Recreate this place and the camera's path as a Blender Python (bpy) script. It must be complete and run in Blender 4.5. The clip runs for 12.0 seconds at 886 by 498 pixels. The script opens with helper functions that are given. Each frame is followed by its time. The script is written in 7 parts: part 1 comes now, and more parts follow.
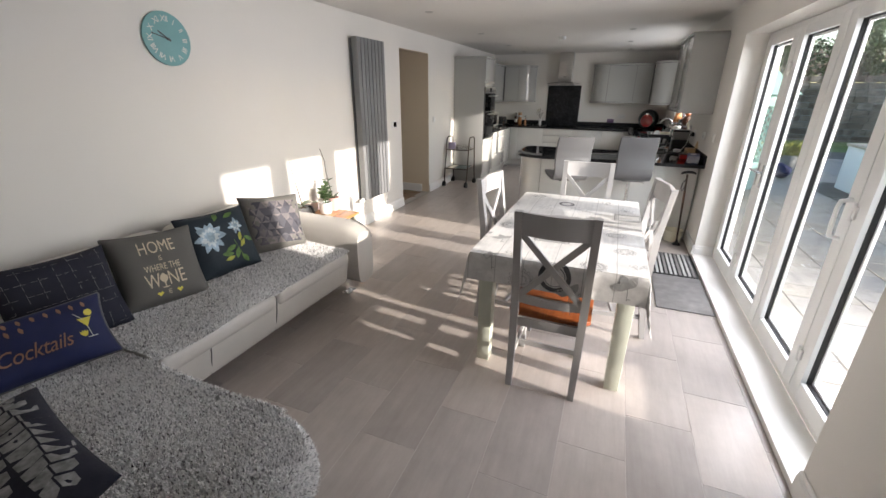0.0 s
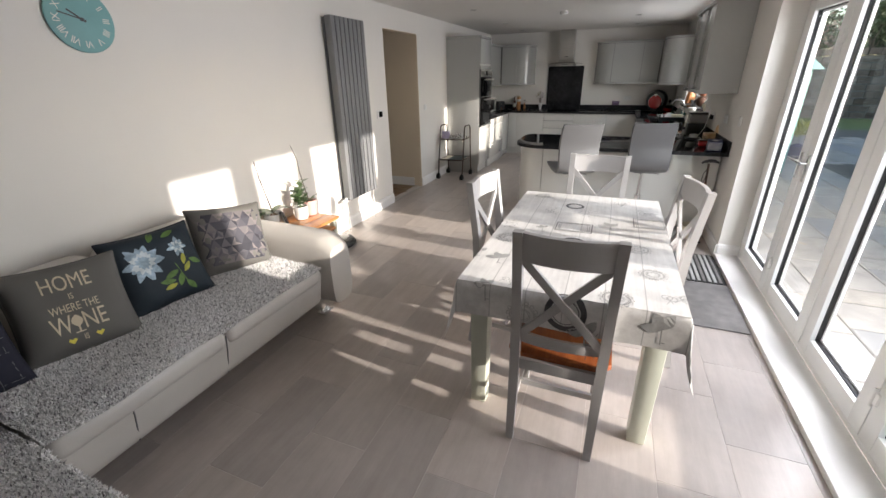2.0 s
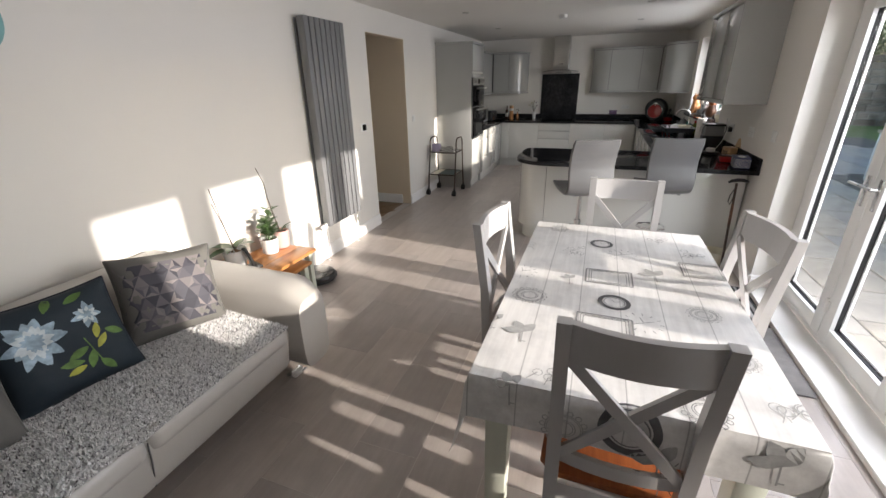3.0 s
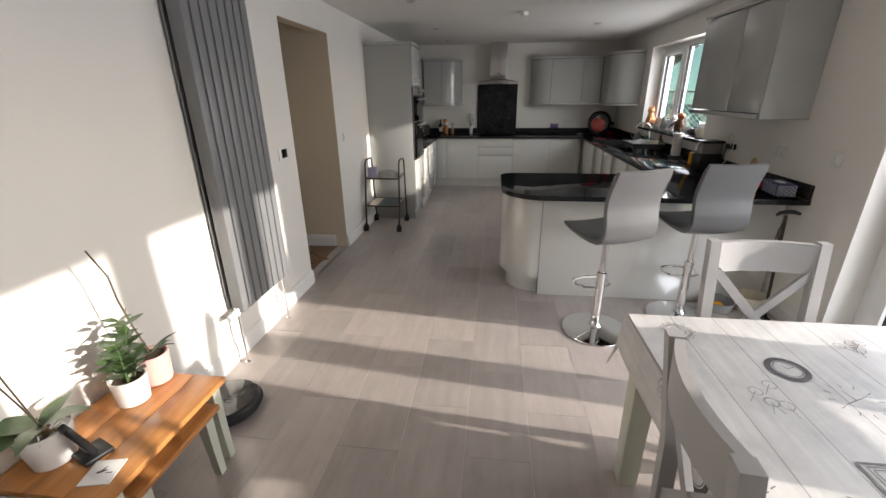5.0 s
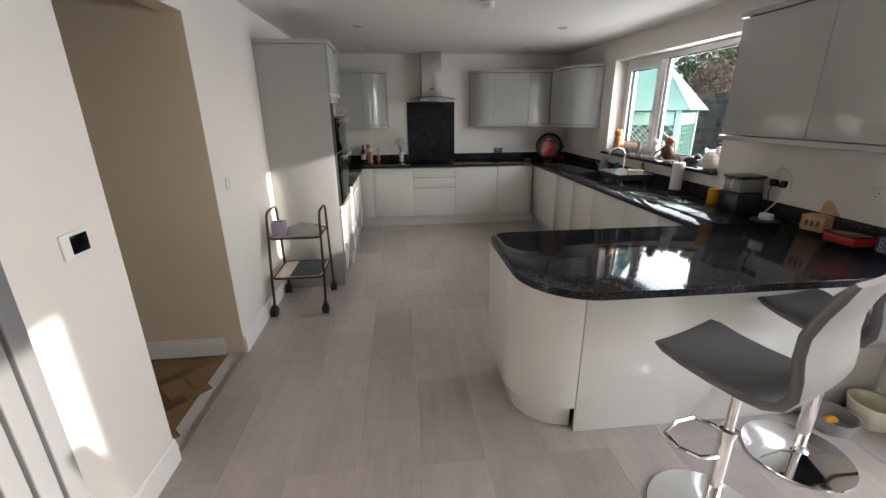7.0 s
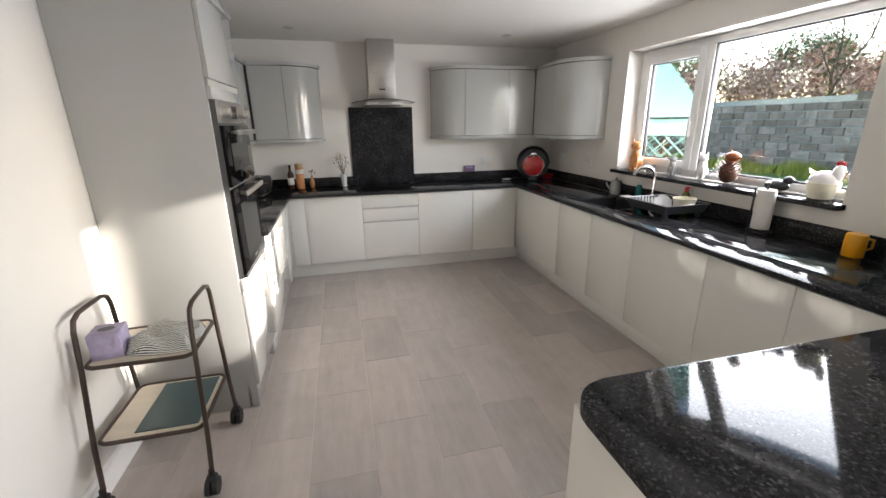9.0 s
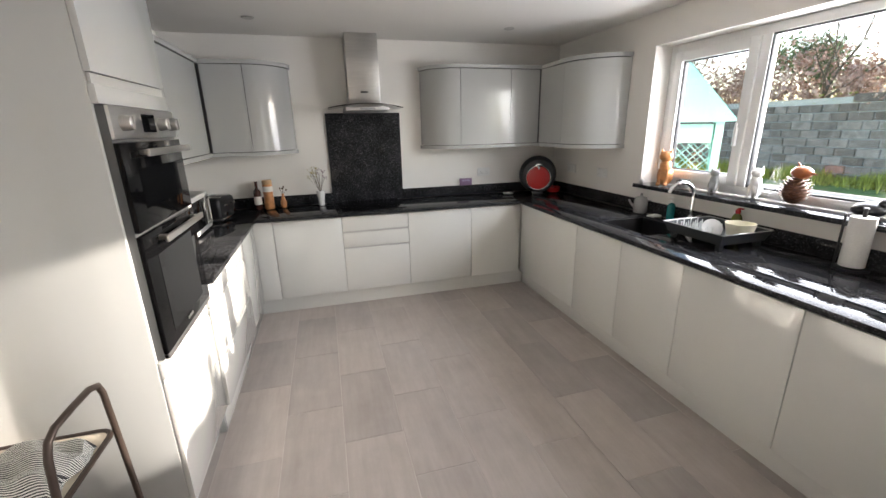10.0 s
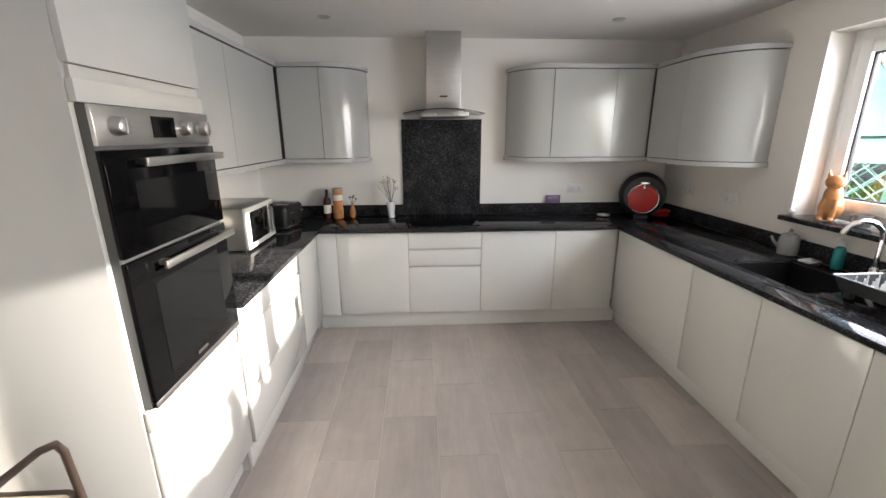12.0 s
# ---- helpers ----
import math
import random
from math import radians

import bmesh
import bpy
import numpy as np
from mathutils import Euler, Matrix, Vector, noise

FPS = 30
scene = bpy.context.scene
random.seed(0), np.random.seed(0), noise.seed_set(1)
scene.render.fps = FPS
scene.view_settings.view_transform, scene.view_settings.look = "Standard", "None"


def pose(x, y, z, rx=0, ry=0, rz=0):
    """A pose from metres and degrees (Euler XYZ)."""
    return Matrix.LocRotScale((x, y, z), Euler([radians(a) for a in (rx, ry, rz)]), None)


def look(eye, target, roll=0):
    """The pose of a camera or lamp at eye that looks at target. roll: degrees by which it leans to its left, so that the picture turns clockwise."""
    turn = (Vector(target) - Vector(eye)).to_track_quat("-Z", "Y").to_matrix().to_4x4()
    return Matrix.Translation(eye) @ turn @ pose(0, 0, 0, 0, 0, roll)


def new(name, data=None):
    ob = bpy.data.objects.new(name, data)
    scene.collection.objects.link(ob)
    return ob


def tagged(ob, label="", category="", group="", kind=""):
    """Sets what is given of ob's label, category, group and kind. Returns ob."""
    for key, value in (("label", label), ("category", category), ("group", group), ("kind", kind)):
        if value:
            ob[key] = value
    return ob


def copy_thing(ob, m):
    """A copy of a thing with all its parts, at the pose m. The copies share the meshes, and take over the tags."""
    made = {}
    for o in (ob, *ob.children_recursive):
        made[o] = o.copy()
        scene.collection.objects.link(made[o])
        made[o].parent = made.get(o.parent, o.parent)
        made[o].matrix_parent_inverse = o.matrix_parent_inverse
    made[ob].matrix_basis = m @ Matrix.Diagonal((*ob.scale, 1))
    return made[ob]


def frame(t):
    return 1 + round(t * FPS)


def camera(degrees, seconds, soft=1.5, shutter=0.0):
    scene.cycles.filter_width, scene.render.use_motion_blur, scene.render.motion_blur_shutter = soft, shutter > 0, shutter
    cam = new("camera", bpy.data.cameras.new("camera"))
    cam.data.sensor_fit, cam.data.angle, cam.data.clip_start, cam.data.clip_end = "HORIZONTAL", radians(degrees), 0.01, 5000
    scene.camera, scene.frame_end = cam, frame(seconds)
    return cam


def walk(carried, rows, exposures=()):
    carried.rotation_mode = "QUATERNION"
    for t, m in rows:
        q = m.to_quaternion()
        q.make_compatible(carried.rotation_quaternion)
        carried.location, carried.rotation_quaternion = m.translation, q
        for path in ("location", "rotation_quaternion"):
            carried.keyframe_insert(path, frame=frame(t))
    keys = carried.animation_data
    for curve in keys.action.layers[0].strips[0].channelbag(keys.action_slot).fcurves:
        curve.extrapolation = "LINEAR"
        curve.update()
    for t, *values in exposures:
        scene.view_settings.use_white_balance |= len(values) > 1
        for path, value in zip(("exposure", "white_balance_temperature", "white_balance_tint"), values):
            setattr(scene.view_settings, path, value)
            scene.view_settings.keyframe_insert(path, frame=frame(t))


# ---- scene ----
cam = camera(94.7, 12.0)
PATH = [
    (0, (-0.221, 0.559, 1.628), (-0.92, 2.288, 0.906), 0.4),
    (0.5, (-0.229, 0.601, 1.625), (-0.884, 2.324, 0.849), -0.5),
    (1, (-0.223, 0.686, 1.628), (-0.91, 2.384, 0.825), -0.6),
    (1.5, (-0.211, 0.847, 1.624), (-0.916, 2.537, 0.82), -0.6),
    (2, (-0.323, 1.067, 1.626), (-1.021, 2.771, 0.843), -1.1),
    (2.5, (-0.489, 1.309, 1.644), (-1.17, 3.026, 0.878), -1.0),
    (3, (-0.586, 1.592, 1.639), (-1.234, 3.327, 0.885), -1.2),
    (5, (-1.435, 2.699, 1.61), (-1.667, 4.554, 0.899), -0.7),
    (5.5, (-1.63, 3.041, 1.627), (-1.738, 4.916, 0.939), -0.5),
    (6, (-1.715, 3.422, 1.602), (-1.703, 5.308, 0.936), -0.4),
    (6.5, (-1.78, 3.825, 1.619), (-1.67, 5.712, 0.966), -0.4),
    (7, (-1.888, 4.22, 1.626), (-1.699, 6.106, 0.987), -0.6),
    (9, (-1.901, 5.798, 1.583), (-1.446, 7.654, 0.992), -0.8),
    (9.5, (-1.822, 6.134, 1.607), (-1.324, 7.98, 1.021), -1.0),
    (10, (-1.805, 6.463, 1.614), (-1.289, 8.309, 1.041), -1.2),
    (10.5, (-1.758, 6.697, 1.617), (-1.257, 8.552, 1.061), -1.0),
    (11, (-1.659, 6.865, 1.612), (-1.199, 8.737, 1.079), -0.6),
    (11.5, (-1.61, 6.909, 1.622), (-1.285, 8.81, 1.092), -0.5),
    (12, (-1.605, 6.903, 1.62), (-1.498, 8.827, 1.085), -0.2),
]
walk(cam, [(t, look(eye, target, roll)) for t, eye, target, roll in PATH], [(0.0, 1.6), (1.5, 1.5), (3.0, 1.38), (5.0, 1.33), (5.5, 1.36), (7.0, 1.75), (9.0, 2.5), (10.5, 2.6), (12.0, 2.62)])

# ---- world, sun, exposure ----
SUN_EL, SUN_AZ = radians(14.0), math.atan2(-0.112, 1.0)
world = bpy.data.worlds.new("sky")
scene.world = world
world.use_nodes = True
wn = world.node_tree.nodes
sky = wn.new("ShaderNodeTexSky")
sky.sky_type = "NISHITA"
sky.sun_disc = False
sky.sun_elevation = SUN_EL
sky.sun_rotation = radians(90) - SUN_AZ
sky.air_density, sky.dust_density = 1.0, 0.6
world.node_tree.links.new(sky.outputs[0], wn["Background"].inputs[0])
wn["Background"].inputs[1].default_value = 0.15
sun = new("sun", bpy.data.lights.new("sun", "SUN"))
sun.data.energy = 3.1
sun.data.angle = radians(0.9)
sun.data.color = (1.0, 0.91, 0.82)
sd = Vector((math.cos(SUN_AZ) * math.cos(SUN_EL), math.sin(SUN_AZ) * math.cos(SUN_EL), math.sin(SUN_EL)))
sun.matrix_world = look(sd * 40, (0, 0, 0))


def sky_area(name, at, towards, sx, sy, watts):
    """Skylight standing in a window's opening."""
    ob = new(name, bpy.data.lights.new(name, "AREA"))
    ob.data.shape, ob.data.size, ob.data.size_y, ob.data.energy = "RECTANGLE", sx, sy, watts
    ob.data.color = (0.955, 0.95, 1.0)
    ob.matrix_world = look(at, towards)
    return ob


sky_area("skylight_doors", (1.90, 3.77, 1.65), (0.90, 3.66, 1.15), 3.3, 1.7, 74)
sky_area("skylight_window", (1.25, 8.36, 1.72), (0.25, 8.36, 1.42), 1.85, 0.9, 17)

# ---- materials ----


def node_mat(name):
    m = bpy.data.materials.new(name)
    m.use_nodes = True
    return m, m.node_tree.nodes, m.node_tree.links, m.node_tree.nodes["Principled BSDF"]


def coords(n, l, scale, space="Object"):
    tc, mp = n.new("ShaderNodeTexCoord"), n.new("ShaderNodeMapping")
    mp.inputs["Scale"].default_value = scale if hasattr(scale, "__len__") else (scale,) * 3
    l.new(tc.outputs[space], mp.inputs[0])
    return mp.outputs[0]


def noise_tex(n, l, vec, scale, detail=4.0, rough=0.55):
    t = n.new("ShaderNodeTexNoise")
    t.inputs["Scale"].default_value, t.inputs["Detail"].default_value, t.inputs["Roughness"].default_value = scale, detail, rough
    l.new(vec, t.inputs["Vector"])
    return t.outputs["Fac"]


def ramp(n, l, fac, *stops):
    r = n.new("ShaderNodeValToRGB")
    while len(r.color_ramp.elements) < len(stops):
        r.color_ramp.elements.new(0.5)
    for e, (p, c) in zip(r.color_ramp.elements, stops):
        e.position, e.color = p, (*c, 1)
    l.new(fac, r.inputs[0])
    return r.outputs[0]


def mix(n, l, fac, a, b, mode="MIX"):
    m = n.new("ShaderNodeMix")
    m.data_type, m.blend_type = "RGBA", mode
    for sock, v in ((m.inputs[0], fac), (m.inputs[6], a), (m.inputs[7], b)):
        if isinstance(v, (int, float)):
            sock.default_value = v
        elif isinstance(v, tuple):
            sock.default_value = (*v, 1)
        else:
            l.new(v, sock)
    return m.outputs[2]


def bump(n, l, height, strength, dist, p):
    b = n.new("ShaderNodeBump")
    b.inputs["Strength"].default_value, b.inputs["Distance"].default_value = strength, dist
    l.new(height, b.inputs["Height"])
    l.new(b.outputs[0], p.inputs["Normal"])


def shade(c, f):
    return tuple(max(0.0, min(1.0, v * f)) for v in c)


def paint(name, col, rough=0.5, metal=0.0, var=0.08, scale=3.0, grain=60.0, bumpy=0.05, stretch=(1, 1, 1), coat=0.0, spec=0.5):
    """A surface with broad and fine variation of tone and a fine relief."""
    m, n, l, p = node_mat(name)
    v = coords(n, l, stretch)
    big = ramp(n, l, noise_tex(n, l, v, scale), (0.3, shade(col, 1 - var)), (0.7, shade(col, 1 + var)))
    fine = noise_tex(n, l, v, grain, 3.0)
    f = ramp(n, l, fine, (0.3, (1 - var,) * 3), (0.7, (1.0,) * 3))
    l.new(mix(n, l, 0.6, big, f, "MULTIPLY"), p.inputs["Base Color"])
    rr = n.new("ShaderNodeMapRange")
    rr.inputs[3].default_value, rr.inputs[4].default_value = max(0.0, rough * 0.85), min(1.0, rough * 1.15)
    l.new(noise_tex(n, l, v, scale * 4), rr.inputs[0])
    l.new(rr.outputs[0], p.inputs["Roughness"])
    p.inputs["Metallic"].default_value = metal
    p.inputs["Coat Weight"].default_value = coat
    p.inputs["Coat Roughness"].default_value = 0.05
    p.inputs["Specular IOR Level"].default_value = spec
    if bumpy:
        bump(n, l, fine, bumpy, 0.004, p)
    return m


WALL = paint("wall_paint", (0.78, 0.755, 0.71), 0.55, var=0.02, scale=1.2, grain=180, bumpy=0.06)
CEIL = paint("ceiling_paint", (0.79, 0.77, 0.735), 0.8, var=0.015, scale=1.0, grain=150, bumpy=0.04)
BEIGE = paint("hall_paint", (0.72, 0.61, 0.46), 0.7, var=0.03, scale=1.2, grain=150, bumpy=0.05)
TRIM = paint("satin_white", (0.82, 0.81, 0.79), 0.3, var=0.02, grain=40, bumpy=0.02)
UPVC = paint("white_upvc", (0.82, 0.82, 0.81), 0.3, var=0.008, scale=1, grain=40, bumpy=0)
GASKET = paint("black_gasket", (0.02, 0.02, 0.022), 0.6)
MORTAR = paint("patio_mortar", (0.12, 0.11, 0.095), 0.95, var=0.3, scale=6, grain=150, bumpy=0.6)
GROUT = paint("pale_grout", (0.62, 0.58, 0.55), 0.85, grain=200)
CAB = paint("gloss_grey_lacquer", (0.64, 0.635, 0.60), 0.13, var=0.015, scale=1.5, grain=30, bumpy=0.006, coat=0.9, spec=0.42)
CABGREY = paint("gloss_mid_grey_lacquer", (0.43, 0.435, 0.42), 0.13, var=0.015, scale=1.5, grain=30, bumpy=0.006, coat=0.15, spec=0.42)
CARC = paint("carcass_grey", (0.42, 0.42, 0.40), 0.4, var=0.03)
GAP = paint("shadow_gap", (0.08, 0.08, 0.08), 0.6)
STEEL = paint("brushed_steel", (0.58, 0.57, 0.55), 0.3, 1.0, var=0.06, scale=4, grain=90, stretch=(1, 1, 14), bumpy=0.03)
CHROME = paint("chrome", (0.82, 0.82, 0.82), 0.06, 1.0, var=0.02, bumpy=0)
BLACKGLASS = paint("black_glass", (0.003, 0.003, 0.0032), 0.05, var=0.05, bumpy=0, spec=0.12)
DARKGLASS = paint("smoked_oven_glass", (0.0045, 0.0047, 0.005), 0.06, var=0.05, bumpy=0, spec=0.14)
BLACKPL = paint("black_plastic", (0.012, 0.012, 0.013), 0.35, var=0.1, grain=120)
DARKTUBE = paint("bronze_tube", (0.07, 0.05, 0.04), 0.38, 0.6, var=0.12, grain=50)
LEATHER = paint("grey_leather", (0.54, 0.515, 0.48), 0.38, var=0.06, scale=2.5, grain=240, bumpy=0.12)
WHITELEATHER = paint("silver_white_leather", (0.66, 0.65, 0.62), 0.3, var=0.05, scale=3, grain=260, bumpy=0.1)
GREYLEATHER = paint("slate_leather", (0.125, 0.125, 0.127), 0.34, var=0.06, scale=3, grain=260, bumpy=0.1)
CHAIRP = paint("pale_grey_chair_paint", (0.44, 0.43, 0.425), 0.4, var=0.05, scale=4, grain=70, bumpy=0.05, stretch=(1, 1, 0.3))
SAGE = paint("cream_sage_paint", (0.62, 0.64, 0.54), 0.42, var=0.04, scale=4, grain=70, bumpy=0.04, stretch=(1, 1, 0.3))
RADI = paint("radiator_grey", (0.20, 0.203, 0.21), 0.4, 0.1, var=0.03, grain=120, bumpy=0.02)
WHITEPL = paint("white_plastic", (0.78, 0.78, 0.76), 0.35, var=0.02)
CREAMPL = paint("cream_plastic", (0.74, 0.70, 0.55), 0.4, var=0.04)
CERAMIC = paint("white_ceramic", (0.80, 0.79, 0.77), 0.15, var=0.03, bumpy=0.01, coat=0.4)
GREYCER = paint("grey_stoneware", (0.30, 0.30, 0.29), 0.25, var=0.06, coat=0.3)
PINK = paint("pink_glazed_pot", (0.70, 0.42, 0.38), 0.25, var=0.04, coat=0.3)
SOIL = paint("bark_compost", (0.09, 0.055, 0.035), 0.9, var=0.5, scale=30, grain=120, bumpy=0.8)
BARK = paint("orchid_bark", (0.36, 0.22, 0.13), 0.8, var=0.35, scale=20, grain=80, bumpy=0.5)
LEAFM = paint("waxy_leaf", (0.075, 0.13, 0.045), 0.36, var=0.3, scale=9, grain=50, bumpy=0.08)
TWIG = paint("dry_stem", (0.12, 0.09, 0.06), 0.7, var=0.2, grain=80)
TEAL = paint("teal_clock_face", (0.20, 0.42, 0.43), 0.5, var=0.06, scale=7, grain=90)
PALEINK = paint("pale_print", (0.74, 0.74, 0.68), 0.6)
NAVY = paint("navy_velvet", (0.012, 0.018, 0.075), 0.8, var=0.15, scale=8, grain=300, bumpy=0.25)
DARKTEAL = paint("midnight_cotton", (0.012, 0.022, 0.032), 0.75, var=0.15, scale=8, grain=300, bumpy=0.25)
BLACKCLOTH = paint("black_check_cloth", (0.014, 0.015, 0.028), 0.85, var=0.2, scale=10, grain=300, bumpy=0.3)
GREYCLOTH = paint("charcoal_linen", (0.125, 0.12, 0.11), 0.85, var=0.08, scale=6, grain=350, bumpy=0.35)
LEAFGREY = paint("silver_leaf_print", (0.26, 0.26, 0.26), 0.7, var=0.4, scale=40)
GOLD = paint("champagne_print", (0.58, 0.50, 0.36), 0.5, var=0.06)
COPPER = paint("copper_foil_print", (0.33, 0.18, 0.12), 0.4, 0.4, var=0.06)
YELLOW = paint("yellow_print", (0.72, 0.62, 0.10), 0.6)
INK = paint("dark_print", (0.10, 0.10, 0.105), 0.6, var=0.25, scale=30)
MIDINK = paint("grey_print", (0.25, 0.25, 0.25), 0.6, var=0.25, scale=30)
SOFTINK = paint("faint_print", (0.38, 0.38, 0.375), 0.6, var=0.15, scale=30)
PETAL = paint("blue_white_petal", (0.34, 0.45, 0.54), 0.7, var=0.45, scale=14, grain=60)
PALEPETAL = paint("white_petal", (0.60, 0.66, 0.68), 0.7, var=0.25, scale=14, grain=60)
LEAFPRINT = paint("green_leaf_print", (0.12, 0.22, 0.05), 0.7, var=0.4, scale=14)
LIMEPRINT = paint("lime_leaf_print", (0.42, 0.42, 0.06), 0.7, var=0.3, scale=14)
RED = paint("gloss_red", (0.42, 0.02, 0.02), 0.16, var=0.06, coat=0.5)
AMBER = paint("amber_gloss", (0.75, 0.34, 0.01), 0.3, var=0.06)
TERRAC = paint("ginger_ceramic", (0.50, 0.22, 0.08), 0.35, var=0.25, scale=25, grain=60)
CONE = paint("pine_cone_brown", (0.17, 0.08, 0.045), 0.5, var=0.5, scale=40, grain=90, bumpy=0.5)
MINT = paint("mint_paint", (0.30, 0.54, 0.48), 0.55, var=0.08, scale=3, grain=50)
RENDERW = paint("pale_render", (0.60, 0.66, 0.72), 0.85, var=0.05, scale=2, grain=120, bumpy=0.25)
SLATEPRINT = paint("teal_tray_mat", (0.035, 0.07, 0.075), 0.4, var=0.1)
TRAYWOOD = paint("pale_tray_laminate", (0.62, 0.55, 0.44), 0.3, var=0.08, grain=60, stretch=(1, 8, 1))
PURPLE = paint("purple_card", (0.16, 0.09, 0.18), 0.5, var=0.15)
LILAC = paint("lilac_card_box", (0.42, 0.37, 0.52), 0.55, var=0.2, scale=12)
BLUECARD = paint("blue_pattern_card", (0.05, 0.06, 0.16), 0.5, var=0.1)
MATGREY = paint("grey_pile_mat", (0.20, 0.19, 0.185), 0.95, var=0.18, scale=12, grain=260, bumpy=0.9)
RUBBER = paint("black_rubber", (0.018, 0.018, 0.018), 0.7, var=0.1)
DRAINER = paint("dark_grey_drainer_plastic", (0.045, 0.05, 0.052), 0.4, var=0.06)
STRIPE = paint("pale_grey_stripe", (0.40, 0.40, 0.39), 0.9, var=0.1, grain=200, bumpy=0.5)
ROBOT = paint("robot_dark_gloss", (0.045, 0.04, 0.035), 0.14, var=0.08, coat=0.6)
TEALSOAP = paint("teal_soap", (0.02, 0.22, 0.22), 0.15, var=0.05)
OLIVE = paint("olive_bottle", (0.14, 0.15, 0.03), 0.12, var=0.05)
WINEGLASS = paint("dark_bottle_glass", (0.05, 0.02, 0.015), 0.06, var=0.05)
LABEL = paint("paper_label", (0.70, 0.66, 0.60), 0.7)
PAPER = paint("kitchen_paper", (0.82, 0.80, 0.76), 0.9, grain=120, bumpy=0.4)
DRIEDY = paint("dried_yellow_flower", (0.36, 0.29, 0.09), 0.8, var=0.3, scale=30)
DRIEDP = paint("dried_mauve_flower", (0.20, 0.09, 0.13), 0.8, var=0.3, scale=30)
LITLENS = paint("downlight_lens", (0.55, 0.53, 0.50), 0.3, var=0.02)


def wood(name, col, dark, scale=2.0, axis=(1, 14, 14), rough=0.4):
    m, n, l, p = node_mat(name)
    v = coords(n, l, axis)
    f = noise_tex(n, l, v, scale, 6, 0.65)
    c = ramp(n, l, f, (0.32, dark), (0.66, col))
    big = noise_tex(n, l, coords(n, l, 2.2), 1.6)
    l.new(mix(n, l, 0.5, c, ramp(n, l, big, (0.3, (0.78,) * 3), (0.7, (1.0,) * 3)), "MULTIPLY"), p.inputs["Base Color"])
    p.inputs["Roughness"].default_value = rough
    bump(n, l, f, 0.12, 0.003, p)
    return m


HONEY = wood("honey_pine", (0.60, 0.27, 0.085), (0.42, 0.17, 0.05), axis=(14, 1, 14), rough=0.3)
SEATWOOD = wood("stained_oak_seat", (0.40, 0.12, 0.035), (0.24, 0.06, 0.018), axis=(14, 1, 14), rough=0.35)
BLOCKWOOD = wood("beech_block", (0.55, 0.36, 0.19), (0.42, 0.26, 0.13), axis=(10, 10, 1))
PARQUET = wood("oak_parquet", (0.30, 0.18, 0.085), (0.19, 0.105, 0.045), axis=(1, 9, 9), rough=0.4)


def tile_mat():
    """Grey wood-look porcelain: streaks along the plank, each plank a little different."""
    m, n, l, p = node_mat("wood_look_tile")
    tc = n.new("ShaderNodeTexCoord")
    info = n.new("ShaderNodeObjectInfo")
    add = n.new("ShaderNodeVectorMath")
    add.operation = "MULTIPLY_ADD"
    add.inputs[1].default_value = (40, 40, 40)
    l.new(info.outputs["Random"], add.inputs[0])
    l.new(tc.outputs["Object"], add.inputs[2])
    mp = n.new("ShaderNodeMapping")
    mp.inputs["Scale"].default_value = (11, 1.3, 1)
    l.new(add.outputs[0], mp.inputs[0])
    streak = noise_tex(n, l, mp.outputs[0], 1.6, 6, 0.7)
    cloud = noise_tex(n, l, add.outputs[0], 4.5, 5, 0.65)
    c1 = ramp(n, l, streak, (0.25, (0.43, 0.385, 0.355)), (0.78, (0.545, 0.50, 0.47)))
    c2 = mix(n, l, 0.6, c1, ramp(n, l, cloud, (0.3, (0.80, 0.79, 0.79)), (0.7, (1.04, 1.03, 1.03))), "MULTIPLY")
    c3 = mix(n, l, 1.0, c2, ramp(n, l, info.outputs["Random"], (0.0, (0.82, 0.81, 0.805)), (0.5, (0.93, 0.92, 0.91)), (1.0, (1.03, 1.01, 0.985))), "MULTIPLY")
    l.new(c3, p.inputs["Base Color"])
    rr = n.new("ShaderNodeMapRange")
    rr.inputs[3].default_value, rr.inputs[4].default_value = 0.27, 0.31
    l.new(cloud, rr.inputs[0])
    l.new(rr.outputs[0], p.inputs["Roughness"])
    bump(n, l, streak, 0.025, 0.001, p)
    return m


TILE = tile_mat()


def granite_mat():
    m, n, l, p = node_mat("black_pearl_granite")
    v = coords(n, l, 1)
    vo = n.new("ShaderNodeTexVoronoi")
    vo.inputs["Scale"].default_value = 150
    l.new(v, vo.inputs["Vector"])
    sep = n.new("ShaderNodeSeparateColor")
    l.new(vo.outputs["Color"], sep.inputs[0])
    fleck = ramp(n, l, sep.outputs[0], (0.0, (0.012, 0.012, 0.013)), (0.5, (0.024, 0.024, 0.025)), (0.85, (0.038, 0.038, 0.041)), (0.98, (0.085, 0.085, 0.09)))
    cloud = noise_tex(n, l, v, 6, 5, 0.6)
    l.new(mix(n, l, 0.8, fleck, ramp(n, l, cloud, (0.35, (0.55,) * 3), (0.7, (1.3,) * 3)), "MULTIPLY"), p.inputs["Base Color"])
    p.inputs["Roughness"].default_value = 0.06
    p.inputs["Specular IOR Level"].default_value = 0.10
    return m


GRANITE = granite_mat()


